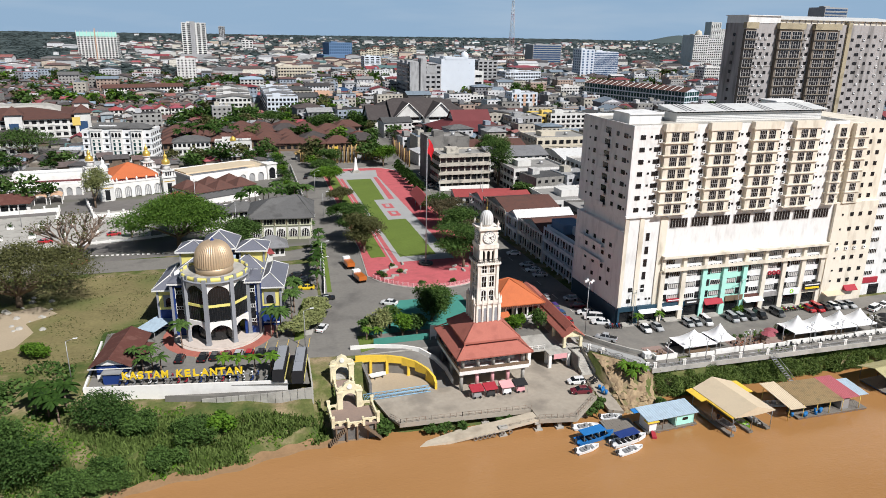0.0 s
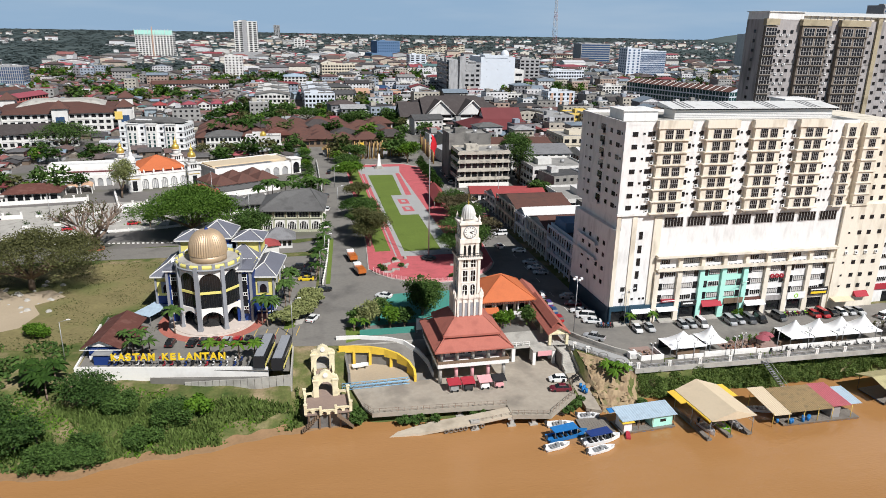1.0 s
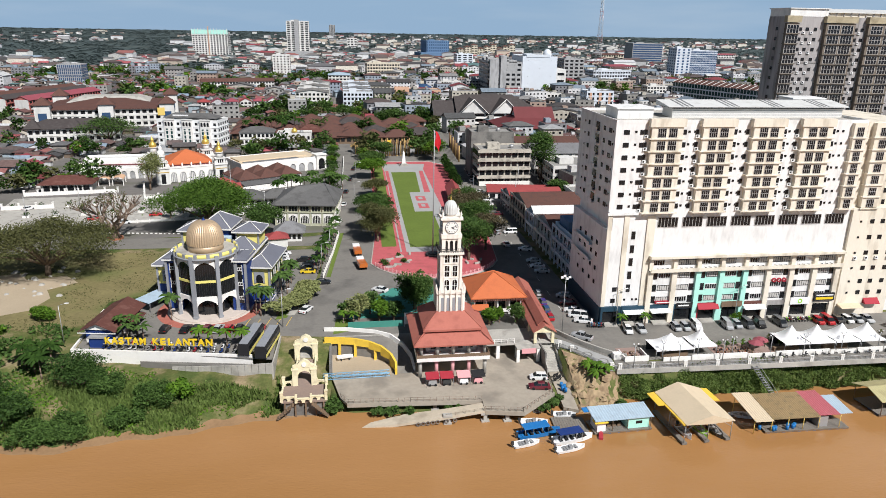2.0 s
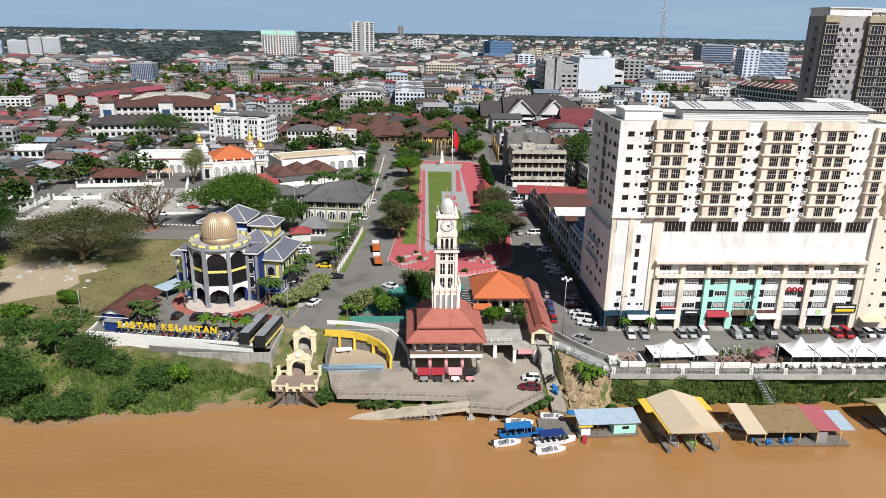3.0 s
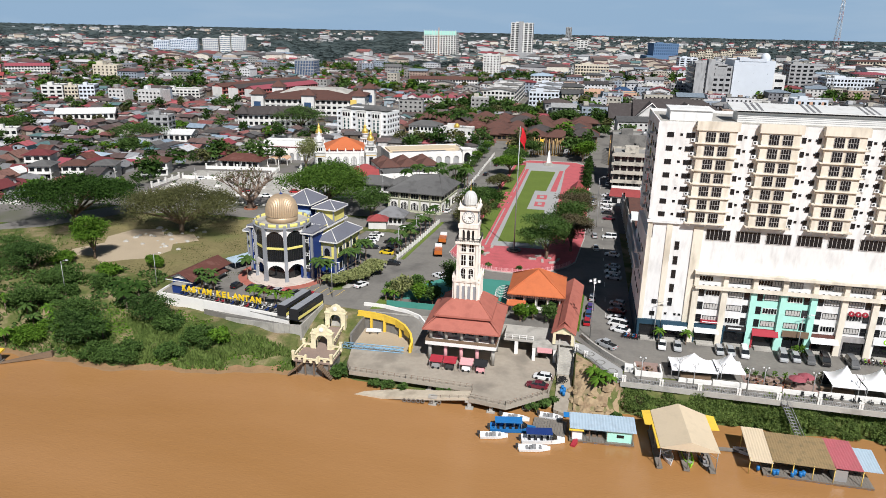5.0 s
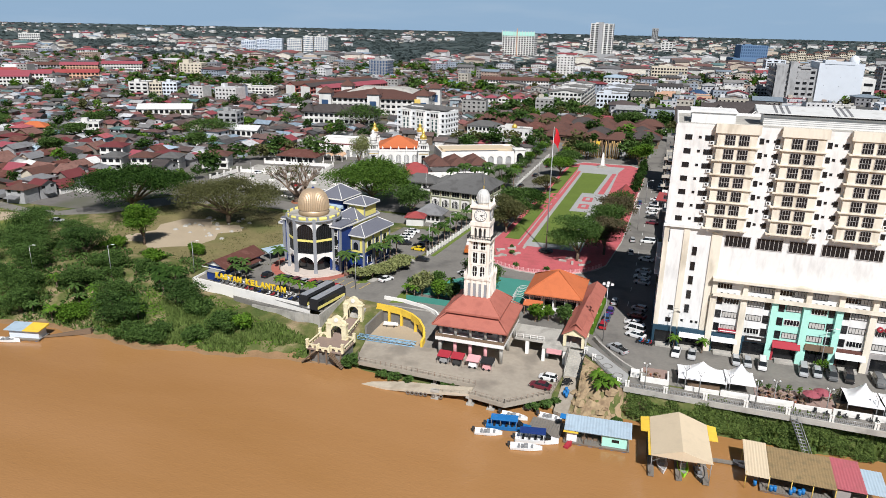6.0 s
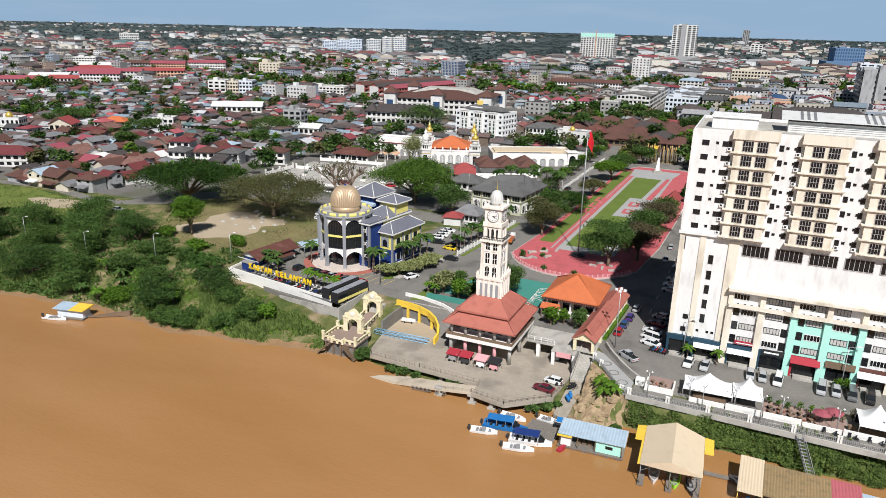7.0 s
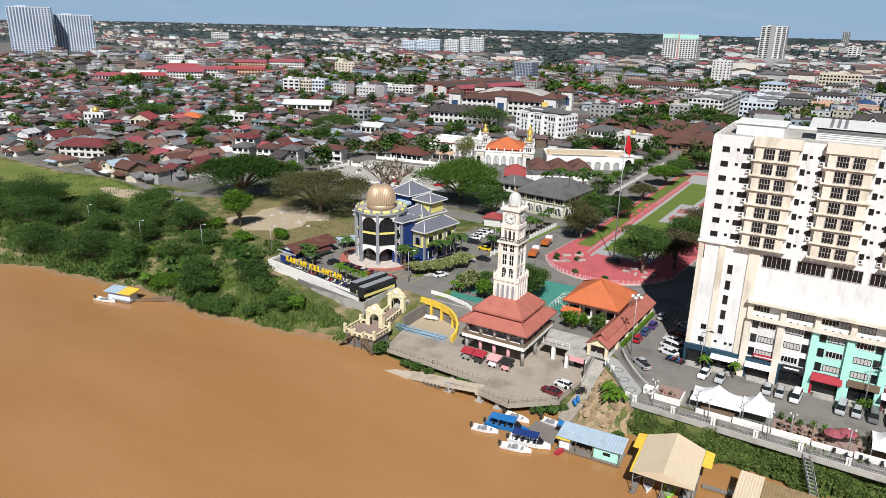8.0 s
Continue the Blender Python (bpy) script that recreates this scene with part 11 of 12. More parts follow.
mat("sheet_olive", (0.42, 0.38, 0.2), 0.7, var=0.15, stain=(0.26, 0.23, 0.12), stain_amt=0.5)
hut_olive()
hut_blue()
hut_beige()
hut_rust()


def hull(ln, wd, dp, col, t, name="hull"):
    secs = []
    for i in range(9):
        q = i / 8
        x = -ln / 2 + ln * q
        k = 1 - max(0, (q - 0.45) / 0.55) ** 2.2
        sh = dp * (1 + 0.35 * q * q)
        w = wd / 2 * max(k, 0.04)
        secs.append((x, [(-w * 0.35, -0.15), (-w * 0.85, 0.1), (-w, sh), (-w * 0.86, sh), (-w * 0.72, dp * 0.45), (w * 0.72, dp * 0.45), (w * 0.86, sh), (w, sh), (w * 0.85, 0.1), (w * 0.35, -0.15)]))
    return part(name, loft(secs), col, t)


def outboard(t, x, y=0):
    part("outboard_motor", Geo().box(x - 0.55, x - 0.05, y - 0.18, y + 0.18, 0.6, 1.25).box(x - 0.4, x - 0.2, y - 0.08, y + 0.08, -0.3, 0.6), "metal_dark", t, "black outboard motor")


def boat_small(x, y, rz, col="plastic_white", seats=True, ln=5.2):
    t = thing("motor_boat", "small white open motor boat moored on the river", "boat", x, y, W, rz, "moored boats")
    hull(ln, 1.9, 0.6, col, t)
    outboard(t, -ln / 2)
    part("console", Geo().box(-0.4, 0.3, -0.35, 0.35, 0.3, 1.0), "metal_grey", t)
    for sx in (-1.5, -0.9, 0.9):
        part("seat", Geo().box(sx, sx + 0.4, -0.6, 0.6, 0.3, 0.65), "metal_grey", t)


def boat_roof(x, y, rz, hullcol, roofcol, ln=8.4):
    t = thing("covered_boat", "river passenger boat with a blue canopy", "boat", x, y, W, rz, "moored boats")
    hull(ln, 2.3, 0.85, hullcol, t)
    part("canopy", Geo().slopes([(-ln * 0.4, -1.05), (ln * 0.2, -1.05), (ln * 0.2, 1.05), (-ln * 0.4, 1.05)], (2.3, 2.4, 2.4, 2.3), 2.2), roofcol, t, "blue canopy")
    for sx in (-0.38, -0.18, 0.02, 0.18):
        for s in (-1, 1):
            part("post", Geo().tube((ln * sx, s * 0.95, 0.5), (ln * sx, s * 0.95, 2.25), 0.04), "metal_grey", t)
    for k in range(4):
        part("bench", Geo().box(-ln * 0.34 + k * 1.15, -ln * 0.34 + k * 1.15 + 0.4, -0.8, 0.8, 0.4, 0.8), "canvas_black", t)
    part("cabin_front", Geo().slopes([(ln * 0.2, -0.9), (ln * 0.32, -0.6), (ln * 0.32, 0.6), (ln * 0.2, 0.9)], (1.7, 1.1, 1.1, 1.7), 0.8), "car_glass", t)
    outboard(t, -ln / 2)


boat_roof(63.6, 104.2, 8, "plastic_blue", "plastic_blue", 8.6)
boat_roof(69.5, 101.6, 8, "plastic_white", "kas_blue", 8.0)
boat_small(60.4, 101.2, 10)
boat_small(68.1, 98.7, 10, ln=5.8)
boat_small(63.8, 108.3, -4, ln=5.4)
boat_small(70.6, 110.2, -6, ln=4.6)
boat_small(91.8, 101.4, 276, ln=4.6)
boat_small(95.3, 101.2, 274, "neon_green", ln=4.0)
boat_small(98.0, 100.9, 274, "metal_dark", ln=4.4)
boat_small(106.8, 105.8, 165, ln=6.2)
d_ = thing("jetty_float", "grey timber jetty float by the boats", "jetty", 70.6, 106.3, W, -4)
pontoon(d_, -3.4, 3.0, -2.9, 2.9, 0.4)
solid("jet_ski", loft([(-1.2, [(-0.4, 0), (-0.42, 0.4), (0.42, 0.4), (0.4, 0)]), (0.3, [(-0.45, 0), (-0.4, 0.7), (0.4, 0.7), (0.45, 0)]), (1.3, [(-0.05, 0.1), (-0.05, 0.45), (0.05, 0.45), (0.05, 0.1)])]).moved(Matrix.Translation((75.3, 102.3, W)) @ Matrix.Rotation(radians(70), 4, "Z")), "canvas_red", "red and white jet ski by the hut", "jet ski")
# west boat hut
wh = thing("floating_hut", "small floating hut with a blue and yellow roof", "boathouse", -54.0, 104.4, W, 12)
pontoon(wh, -4, 4.4, -2, 2)
part("hut_wall", Geo().box(-3.4, 4, -1.2, 1.6, 0.45, 2.4), "wall_bluewhite", wh)
part("roof_blue", Geo().slopes([(-4.2, -2), (0.5, -2), (0.5, 2.2), (-4.2, 2.2)], (2.6, 2.6, 3.0, 3.0), 2.5), "sheet_blue", wh)
part("roof_yellow", Geo().slopes([(0.5, -2), (4.6, -2), (4.6, 2.2), (0.5, 2.2)], (2.6, 2.6, 3.0, 3.0), 2.5), "yellow_paint", wh)
part("gangway", Geo().slopes([(4.4, 0), (14, 3.5), (14, 4.3), (4.4, 0.8)], (0.4, 1.6, 1.6, 0.4), 0.2), "timber", wh)
boat_small(-56.5, 101.2, 12, ln=6.5)


def ladder(xa, ya, za, xb, yb, zb, w=1.1):
    t = thing("bank_stairs", "steep grey metal stairs down the bank", "stairs")
    for s in (-w / 2, w / 2):
        part("string", Geo().tube((xa + s, ya, za), (xb + s, yb, zb), 0.09, n=5), "metal_grey", t)
        part("handrail", Geo().tube((xa + s, ya, za + 0.9), (xb + s, yb, zb + 0.9), 0.05, n=5), "metal_grey", t)
    for i in range(14):
        q = (i + 0.5) / 14
        part("step", Geo().box(xa + (xb - xa) * q - w / 2, xa + (xb - xa) * q + w / 2, ya + (yb - ya) * q - 0.14, ya + (yb - ya) * q + 0.14, za + (zb - za) * q - 0.03, za + (zb - za) * q + 0.03), "metal_grey", t)


ladder(113.9, 116.2, 0.1, 116.6, 110.2, -5.4)

# launching truss on the deck
t = thing("lattice_truss", "pale blue steel lattice truss lying on the deck", "truss", 22.5, 126.2, DECK, 1.6)
for y, z in ((-0.6, 0.12), (0.6, 0.12), (-0.6, 0.95), (0.6, 0.95)):
    part("chord", Geo().tube((0, y, z), (14.1, y, z), 0.09, n=5), "truss_blue", t)
for k in range(12):
    x = 14.1 * k / 12
    for y in (-0.6, 0.6):
        part("lacing", Geo().tube((x, y, 0.12), (x + 1.17, y, 0.95), 0.05, n=4).tube((x, y, 0.12), (x, y, 0.95), 0.05, n=4), "truss_blue", t)
    part("cross_bar", Geo().tube((x, -0.6, 0.95), (x + 1.17, 0.6, 0.95), 0.05, n=4), "truss_blue", t)
t = thing("small_boat", "small white boat on a stand under the colonnade", "boat", 27.2, 134.8, DECK + 0.5, 10)
hull(3.6, 1.3, 0.5, "plastic_white", t)
part("stand", Geo().box(-1.0, -0.8, -0.5, 0.5, -0.5, 0.1).box(0.8, 1.0, -0.5, 0.5, -0.5, 0.1), "metal_dark", t)

# vendors' stalls before the tower
for i, (x, c) in enumerate(((45.2, "canvas_red"), (48.2, "canvas_red"), (51.8, "canvas_pink"), (54.9, "canvas_black"))):
    s = thing("market_stall", ("market stall with a red awning", "market stall with a red awning", "market stall with a pink awning", "market stall with a black awning")[i], "stall", x, 121.4, DECK)
    part("awning", Geo().slopes([(-1.4, -1.2), (1.4, -1.2), (1.4, 1.2), (-1.4, 1.2)], (1.9, 1.9, 2.4, 2.4), 1.85), c, s)
    for sx in (-1.3, 1.3):
        for sy in (-1.1, 1.1):
            part("pole", Geo().tube((sx, sy, 0), (sx, sy, 2.0), 0.03), "metal_grey", s)
    part("cart", Geo().box(-0.9, 0.9, -0.8, 0.2, 0.3, 1.0).box(-0.8, 0.8, -0.78, -0.3, 1.0, 1.4), ("metal_grey", "metal_dark", "plastic_white", "canvas_pink")[i], s)
    for sx in (-0.6, 0.6):
        part("cart_wheel", Geo().cyl(0, 0, -0.04, 0.04, 0.28, n=10).moved(Matrix.Translation((sx, -0.84, 0.28)) @ Matrix.Rotation(radians(90), 4, "X")), "rubber", s)


def motorbike(x, y, rz, z, col):
    t = thing("motorbike", "parked motorbike with a dark seat", "motorbike", x, y, z, rz, "parked motorbikes")
    for sx in (-0.6, 0.6):
        part("wheel", Geo().lathe(0, 0, [(0.2, -0.05), (0.3, -0.05), (0.3, 0.05), (0.2, 0.05), (0.2, -0.05)], 12).moved(Matrix.Translation((sx, 0, 0.3)) @ Matrix.Rotation(radians(90), 4, "X")), "rubber", t)
    part("body", loft([(-0.75, [(-0.1, 0.6), (-0.1, 0.75), (0.1, 0.75), (0.1, 0.6)]), (-0.1, [(-0.15, 0.35), (-0.15, 0.7), (0.15, 0.7), (0.15, 0.35)]), (0.45, [(-0.1, 0.5), (-0.1, 0.95), (0.1, 0.95), (0.1, 0.5)])]), col, t)
    part("seat", Geo().box(-0.65, 0.1, -0.12, 0.12, 0.72, 0.8), "rubber", t)
    part("handlebar", Geo().tube((0.42, -0.33, 1.02), (0.42, 0.33, 1.02), 0.03), "metal_dark", t)


def yard_bikes():
    """Motorbikes packed in two rows behind the yard wall, all of one make."""
    r = random.Random(17)
    wheel = Geo().lathe(0, 0, [(0.2, -0.05), (0.3, -0.05), (0.3, 0.05), (0.2, 0.05), (0.2, -0.05)], 10).moved(Matrix.Translation((0, 0, 0.3)) @ Matrix.Rotation(radians(90), 4, "X")).mesh("wheel", "rubber")
    tones = ("canvas_black", "plastic_white", "kas_blue", "canvas_black", "plastic_white", "metal_grey", "canvas_red")
    bodies = {}
    for tone in set(tones):
        g = loft([(-0.75, [(-0.1, 0.55), (-0.1, 0.78), (0.1, 0.78), (0.1, 0.55)]), (-0.1, [(-0.16, 0.32), (-0.16, 0.72), (0.16, 0.72), (0.16, 0.32)]), (0.35, [(-0.12, 0.4), (-0.14, 0.95), (0.14, 0.95), (0.12, 0.4)]), (0.55, [(-0.1, 0.6), (-0.1, 1.0), (0.1, 1.0), (0.1, 0.6)])])
        bodies[tone] = g.mesh("body", tone)
    seat = Geo().box(-0.7, 0.05, -0.13, 0.13, 0.76, 0.86).mesh("seat", "rubber")
    bar = Geo().tube((0.42, -0.34, 1.04), (0.42, 0.34, 1.04), 0.03).tube((0.42, -0.3, 1.05), (0.36, -0.36, 1.25), 0.02).tube((0.42, 0.3, 1.05), (0.36, 0.36, 1.25), 0.02).mesh("handlebar", "metal_dark")
    for i in range(44):
        u = (i % 22) / 21
        x = -24.5 + 29.5 * u + r.uniform(-0.15, 0.15)
        y = kastam_edge(x) + (1.5 if i < 22 else 3.6) + r.uniform(-0.2, 0.2)
        t = thing("motorbike", "small motorbike parked in the packed yard row", "motorbike", x, y, 0.05, 75 + r.uniform(-10, 10), "motorbikes of the yard")
        part("body", bodies[tones[r.randrange(7)]], None, t)
        part("seat", seat, None, t)
        part("handlebar", bar, None, t)
        for dx in (-0.6, 0.6):
            part("wheel", wheel, None, t, "", (dx, 0, 0))


yard_bikes()
for i in range(7):
    motorbike(85.2 + 0.55 * i, 138.6 - 0.1 * i, 70, 0.04, ("canvas_black", "plastic_blue", "canvas_red")[i % 3])
for i in range(10):
    motorbike(134.5 + 0.75 * i, 136.6, 80, 0.04, ("canvas_black", "neon_green", "canvas_red", "plastic_white")[i % 4])
for x, y in ((69.6, 120.6), (72.2, 121.8), (72.6, 121.0), (72.0, 120.2)):
    motorbike(x, y, 20, DECK + 0.02, "canvas_black")
for x, y in ((72.4, 118.8), (72.8, 117.9), (72.2, 117.2), (72.7, 116.5)):
    solid("blue_drum", Geo().cyl(x, y, -4.3, -3.4, 0.32, n=12), "plastic_blue", "blue plastic drum by the jetty walk", "drum", group="drums by the jetty")


# ---- yard buildings and street furniture ----
def guard_house():
    g = thing("guard_house", "blue guard house with a maroon pitched roof", "house", -25.2, 148.4, 0, -9)
    g.scale = (0.86, 0.88, 0.95)
    part("wall", Geo().box(-3.4, 3.4, -8, 8, 0, 3.2), "kas_blue", g)
    part("lower_wall", Geo().box(-3.45, 3.45, -8.05, 8.05, 0, 1.0), "frame_white", g)
    part("roof", Geo().gable(-4.0, 4.0, -8.4, 8.4, 3.4, 1.7, 0.8, "y", 0, 0.2, 1), ["tile_brown", "frame_white"], g)
    part("eave_trim", Geo().box(-4.9, 4.9, -9.3, -9.2, 2.8, 3.0), "frame_white", g)
    for y in (-5, 0, 5):
        part("window", Geo().box(3.4, 3.48, y - 1, y + 1, 1.3, 2.6), "glass_dark", g)
    part("window", Geo().box(-1.2, 1.2, -8.1, -8.0, 1.3, 2.6), "glass_dark", g)
    part("lean_to", Geo().slopes([(3.5, -3), (6.2, -3), (6.2, 6), (3.5, 6)], (2.5, 2.2, 2.2, 2.5), 2.1), "tile_brown", g)
    s = thing("kiosk", "small blue kiosk with louvred sides", "kiosk", -26, 139.6, 0, -9)
    part("wall", Geo().box(-1.6, 1.6, -0.8, 0.8, 0, 2.3), "kas_blue", s)
    part("roof", Geo().box(-1.9, 1.9, -1.1, 1.1, 2.3, 2.45), "metal_grey", s)
    c = thing("car_shelter", "open car shelter with a blue sheet roof", "shelter", -18.5, 163.5, 0, 60)
    part("roof", corrugated(-6, 6, -2.2, 2.2, 2.6, 3.0, 0.5), "sheet_blue", c)
    for x in (-5.5, 0, 5.5):
        for y in (-1.9, 1.9):
            part("post", Geo().tube((x, y, 0), (x, y, 2.6), 0.07), "metal_grey", c)
    for i in range(6):
        r = solid("yard_stall", Geo().box(-1.2, 1.2, -0.8, 0.8, 0, 1.1).box(-1.3, 1.3, -0.9, 0.9, 1.1, 1.2), "concrete", "low grey utility box in the yard", "box")
        r.matrix_basis = pose(-15 + 4.5 * i, 163 if i < 2 else 143 + 0, 0.04, 0, 0, -9) if i < 2 else pose(-28.5 + i * 0.6, 141 + i * 1.6, 0.04, 0, 0, 40)
    h = thing("red_roof_hut", "small hut with a bright red roof by the car park", "house", 6.5, 210.5, 0, 10)
    part("wall", Geo().box(-3, 3, -2.5, 2.5, 0, 2.8), "wall_white", h)
    part("roof", Geo().hip(-3, 3, -2.5, 2.5, 2.8, 1.8, 0.6), "roof_red", h)


guard_house()


def fence(name, pts, label, h=1.6, step=2.2):
    f = thing(name, label, "fence", kind="structure")
    for (xa, ya), (xb, yb) in zip(pts, pts[1:]):
        n = max(1, round(math.hypot(xb - xa, yb - ya) / step))
        for i in range(n):
            p, q = i / n, (i + 1) / n
            ax, ay, bx, by = xa + (xb - xa) * p, ya + (yb - ya) * p, xa + (xb - xa) * q, ya + (yb - ya) * q
            part("fence_panel", Geo().obox((ax + bx) / 2, (ay + by) / 2, math.hypot(bx - ax, by - ay) - 0.3, 0.1, 0.2, h * 0.85, math.atan2(by - ay, bx - ax)), "white_paint", f)
            part("fence_post", Geo().box(ax - 0.14, ax + 0.14, ay - 0.14, ay + 0.14, 0, h).box(ax - 0.19, ax + 0.19, ay - 0.19, ay + 0.19, h, h + 0.1), "white_paint", f)


fence("fence_yard", [(21.6, 178.5), (24.2, 200), (26.0, 221)], "white fence of posts and panels by the car park")
fence("fence_mosque", [(-96, 232), (-60, 238), (-28, 243), (-4, 250)], "white wall with posts before the mosque square", 1.2, 4)
fence("fence_road", [(26.6, 256), (27.6, 300), (28.5, 360)], "white wall along the street", 1.6, 4)
fence("fence_park_east", [(77.4, 262), (78.6, 300)], "white low fence at the park edge", 0.8, 3)


def plaza_fence():
    f = thing("fence_plaza", "red and pink railing round the plaza edge", "fence", kind="structure")
    for i in range(30):
        a = math.radians(206 + 4.3 * i)
        x, y = 54.5 + 19.9 * math.cos(a), 196 + 20.9 * math.sin(a)
        a2 = math.radians(206 + 4.3 * (i + 1))
        x2, y2 = 54.5 + 19.9 * math.cos(a2), 196 + 20.9 * math.sin(a2)
        part("fence_post", Geo().box(x - 0.14, x + 0.14, y - 0.14, y + 0.14, 0.2, 1.35), "canvas_pink", f)
        for z in (0.6, 0.9, 1.2):
            part("fence_rail", Geo().tube((x, y, z), (x2, y2, z), 0.05, n=5), "canvas_pink", f)
        part("fence_base", Geo().slopes([(x, y - 0.1), (x2, y2 - 0.1), (x2, y2 + 0.1), (x, y + 0.1)], (0.45,) * 4, 0.2), "canvas_pink", f)
    for i in range(16):
        x, y = 40.5 + (i * 7) % 9 * 0.9, 185 + (i * 5) % 13
        if i > 9:
            x, y = 61 + (i - 10) * 1.5, 186 + (i * 3) % 7
        r = solid("plaza_bench", Geo().obox(0, 0, 2.2, 0.7, 0, 0.42).obox(0, 0, 1.9, 0.5, 0.42, 0.5), "concrete", "pale curved stone bench on the plaza", "bench", group="benches on the plaza")
        r.matrix_basis = pose(x, y, 0.23, 0, 0, (i * 53) % 180)
    for x, y in ((39, 189), (40, 186.5), (45.5, 189.5), (49, 178.5), (58, 178), (44, 195)):
        tree("clipped_shrub", "round clipped shrub on the plaza", x, y, 2.2, 1.7, 0.1, "mound", "leaf_mid", 320, 0.2, z=0.23, limbs=3)


plaza_fence()


def flagpole():
    f = thing("flagpole", "very tall grey flagpole with a red flag", "flagpole", 54.7, 195.4, 0.23)
    part("base", Geo().cyl(0, 0, 0, 0.5, 2.2, n=28).cyl(0, 0, 0.5, 0.8, 1.4, n=24), "metal_dark", f, "round dark base")
    part("pole", Geo().tube((0, 0, 0.8), (0, 0, 38.5), 0.2, 0.1, 12), "metal_grey", f)
    g = Geo()
    n = 8
    vs = []
    for i in range(n + 1):
        for j in range(n + 1):
            u, v = i / n, j / n
            vs.append((0.3 + 1.5 * u + 0.25 * math.sin(5 * v + 2 * u), 0.5 * math.sin(6 * u + v * 3) * u, 38.2 - 4.2 * v - 3.4 * u * u))
    part("flag", g.add(vs, [(i * (n + 1) + j, (i + 1) * (n + 1) + j, (i + 1) * (n + 1) + j + 1, i * (n + 1) + j + 1) for i in range(n) for j in range(n)], 0, True), "flag_red", f, "red flag hanging in folds")


mat("column_gold", (0.4, 0.26, 0.1), 0.6, var=0.25, fine=2)
mat("column_dark", (0.12, 0.07, 0.04), 0.7, var=0.2)


def monument():
    m = thing("monument", "white obelisk monument on stepped base", "monument", 58.3, 338.5, 0.23)
    part("base", Geo().box(-2.2, 2.2, -2.2, 2.2, 0, 0.5).box(-1.5, 1.5, -1.5, 1.5, 0.5, 1.2), "concrete", m)
    part("obelisk", Geo().obox(0, 0, 1.9, 1.9, 1.2, 6.6, 0, 0, 0.45).obox(0, 0, 0.85, 0.85, 6.6, 7.6, 0, 0, 0.1), "white_paint", m)
    g = thing("column_gate", "ceremonial gate of tall brown-gold columns", "gate", 56.5, 366, 0)
    for i in range(16):
        x = -7.5 + i
        part("golden_column", Geo().cyl(x, (i % 2) * 1.8, 0, (9.5, 8.2, 9.0)[i % 3], 0.34, 0.3, 8).cyl(x, (i % 2) * 1.8, 0, 0.5, 0.5, n=8), "column_dark" if i in (6, 7, 9) else "column_gold", g)
    for sx in (-1, 1):
        for i in range(12):
            x = sx * (11 + i * 0.95)
            part("low_column", Geo().cyl(x, 5 + (i % 2) * 1.2, 0, 5.8 - (i % 3) * 0.5, 0.3, 0.27, 8), "column_gold", g)
        part("gate_roof", Geo().hip(sx * 16 - 7.5, sx * 16 + 7.5, 11, 16, 3.4, 2.2, 0.6), "column_gold", g, "brown-gold gate roof")
        part("gate_wall", Geo().box(sx * 16 - 7.5, sx * 16 + 7.5, 11.5, 15.5, 0, 3.4), "wall_grey", g)
    part("gate_sign", Geo().box(-4.6, -2.6, -0.5, -0.35, 7.2, 8.8), "yellow_paint", g, "small yellow sign panel")
    c = thing("colonnade", "row of brown-gold columns along the side street", "colonnade", 88, 348, 0)
    for i in range(11):
        part("column", Geo().cyl(0.2 * i, 4.6 * i, 0, 8.5 - (i % 2), 0.4, 0.35, 8), "column_dark" if i % 3 else "column_gold", c)
    r = thing("red_canopy", "red pitched canopy over the park stage", "canopy", 72.5, 266, 0.23, -4)
    part("roof", Geo().gable(-2.8, 2.8, -11, 11, 3.2, 2.6, 0.3, "y", 0, 0.15), "roof_red", r)
    for y in (-10, 0, 10):
        for x in (-2.6, 2.6):
            part("post", Geo().tube((x, y, 0), (x, y, 3.2), 0.1), "metal_grey", r)


flagpole()
monument()


def lamp_post(x, y, h, kind=1, z=0.05):
    t = thing("street_lamp", "tall grey street lamp" if kind else "low double promenade lamp", "street lamp", x, y, z, 0, "street lamps")
    part("pole", Geo().tube((0, 0, 0), (0, 0, h), 0.11, 0.07, 8), "metal_grey", t)
    if kind == 2:
        for a in range(4):
            dx, dy = math.cos(a * 1.571) * 0.9, math.sin(a * 1.571) * 0.9
            part("floodlight", Geo().box(dx - 0.28, dx + 0.28, dy - 0.22, dy + 0.22, h, h + 0.4), "plastic_white", t)
        part("crossarm", Geo().tube((-1, 0, h), (1, 0, h), 0.05).tube((0, -1, h), (0, 1, h), 0.05), "metal_grey", t)
    elif kind == 1:
        part("arm", Geo().tube((0, 0, h), (1.6, 0, h + 0.5), 0.05), "metal_grey", t)
        part("lamp_head", Geo().box(1.4, 2.2, -0.14, 0.14, h + 0.42, h + 0.56), "plastic_white", t)
    else:
        for s in (-1, 1):
            part("arm", Geo().tube((0, 0, h * 0.8), (s * 0.5, 0, h), 0.035), "metal_dark", t)
            part("lamp_head", Geo().lathe(s * 0.5, 0, [(0.05, h), (0.22, h + 0.15), (0.05, h + 0.35)], 8), "plastic_white", t)


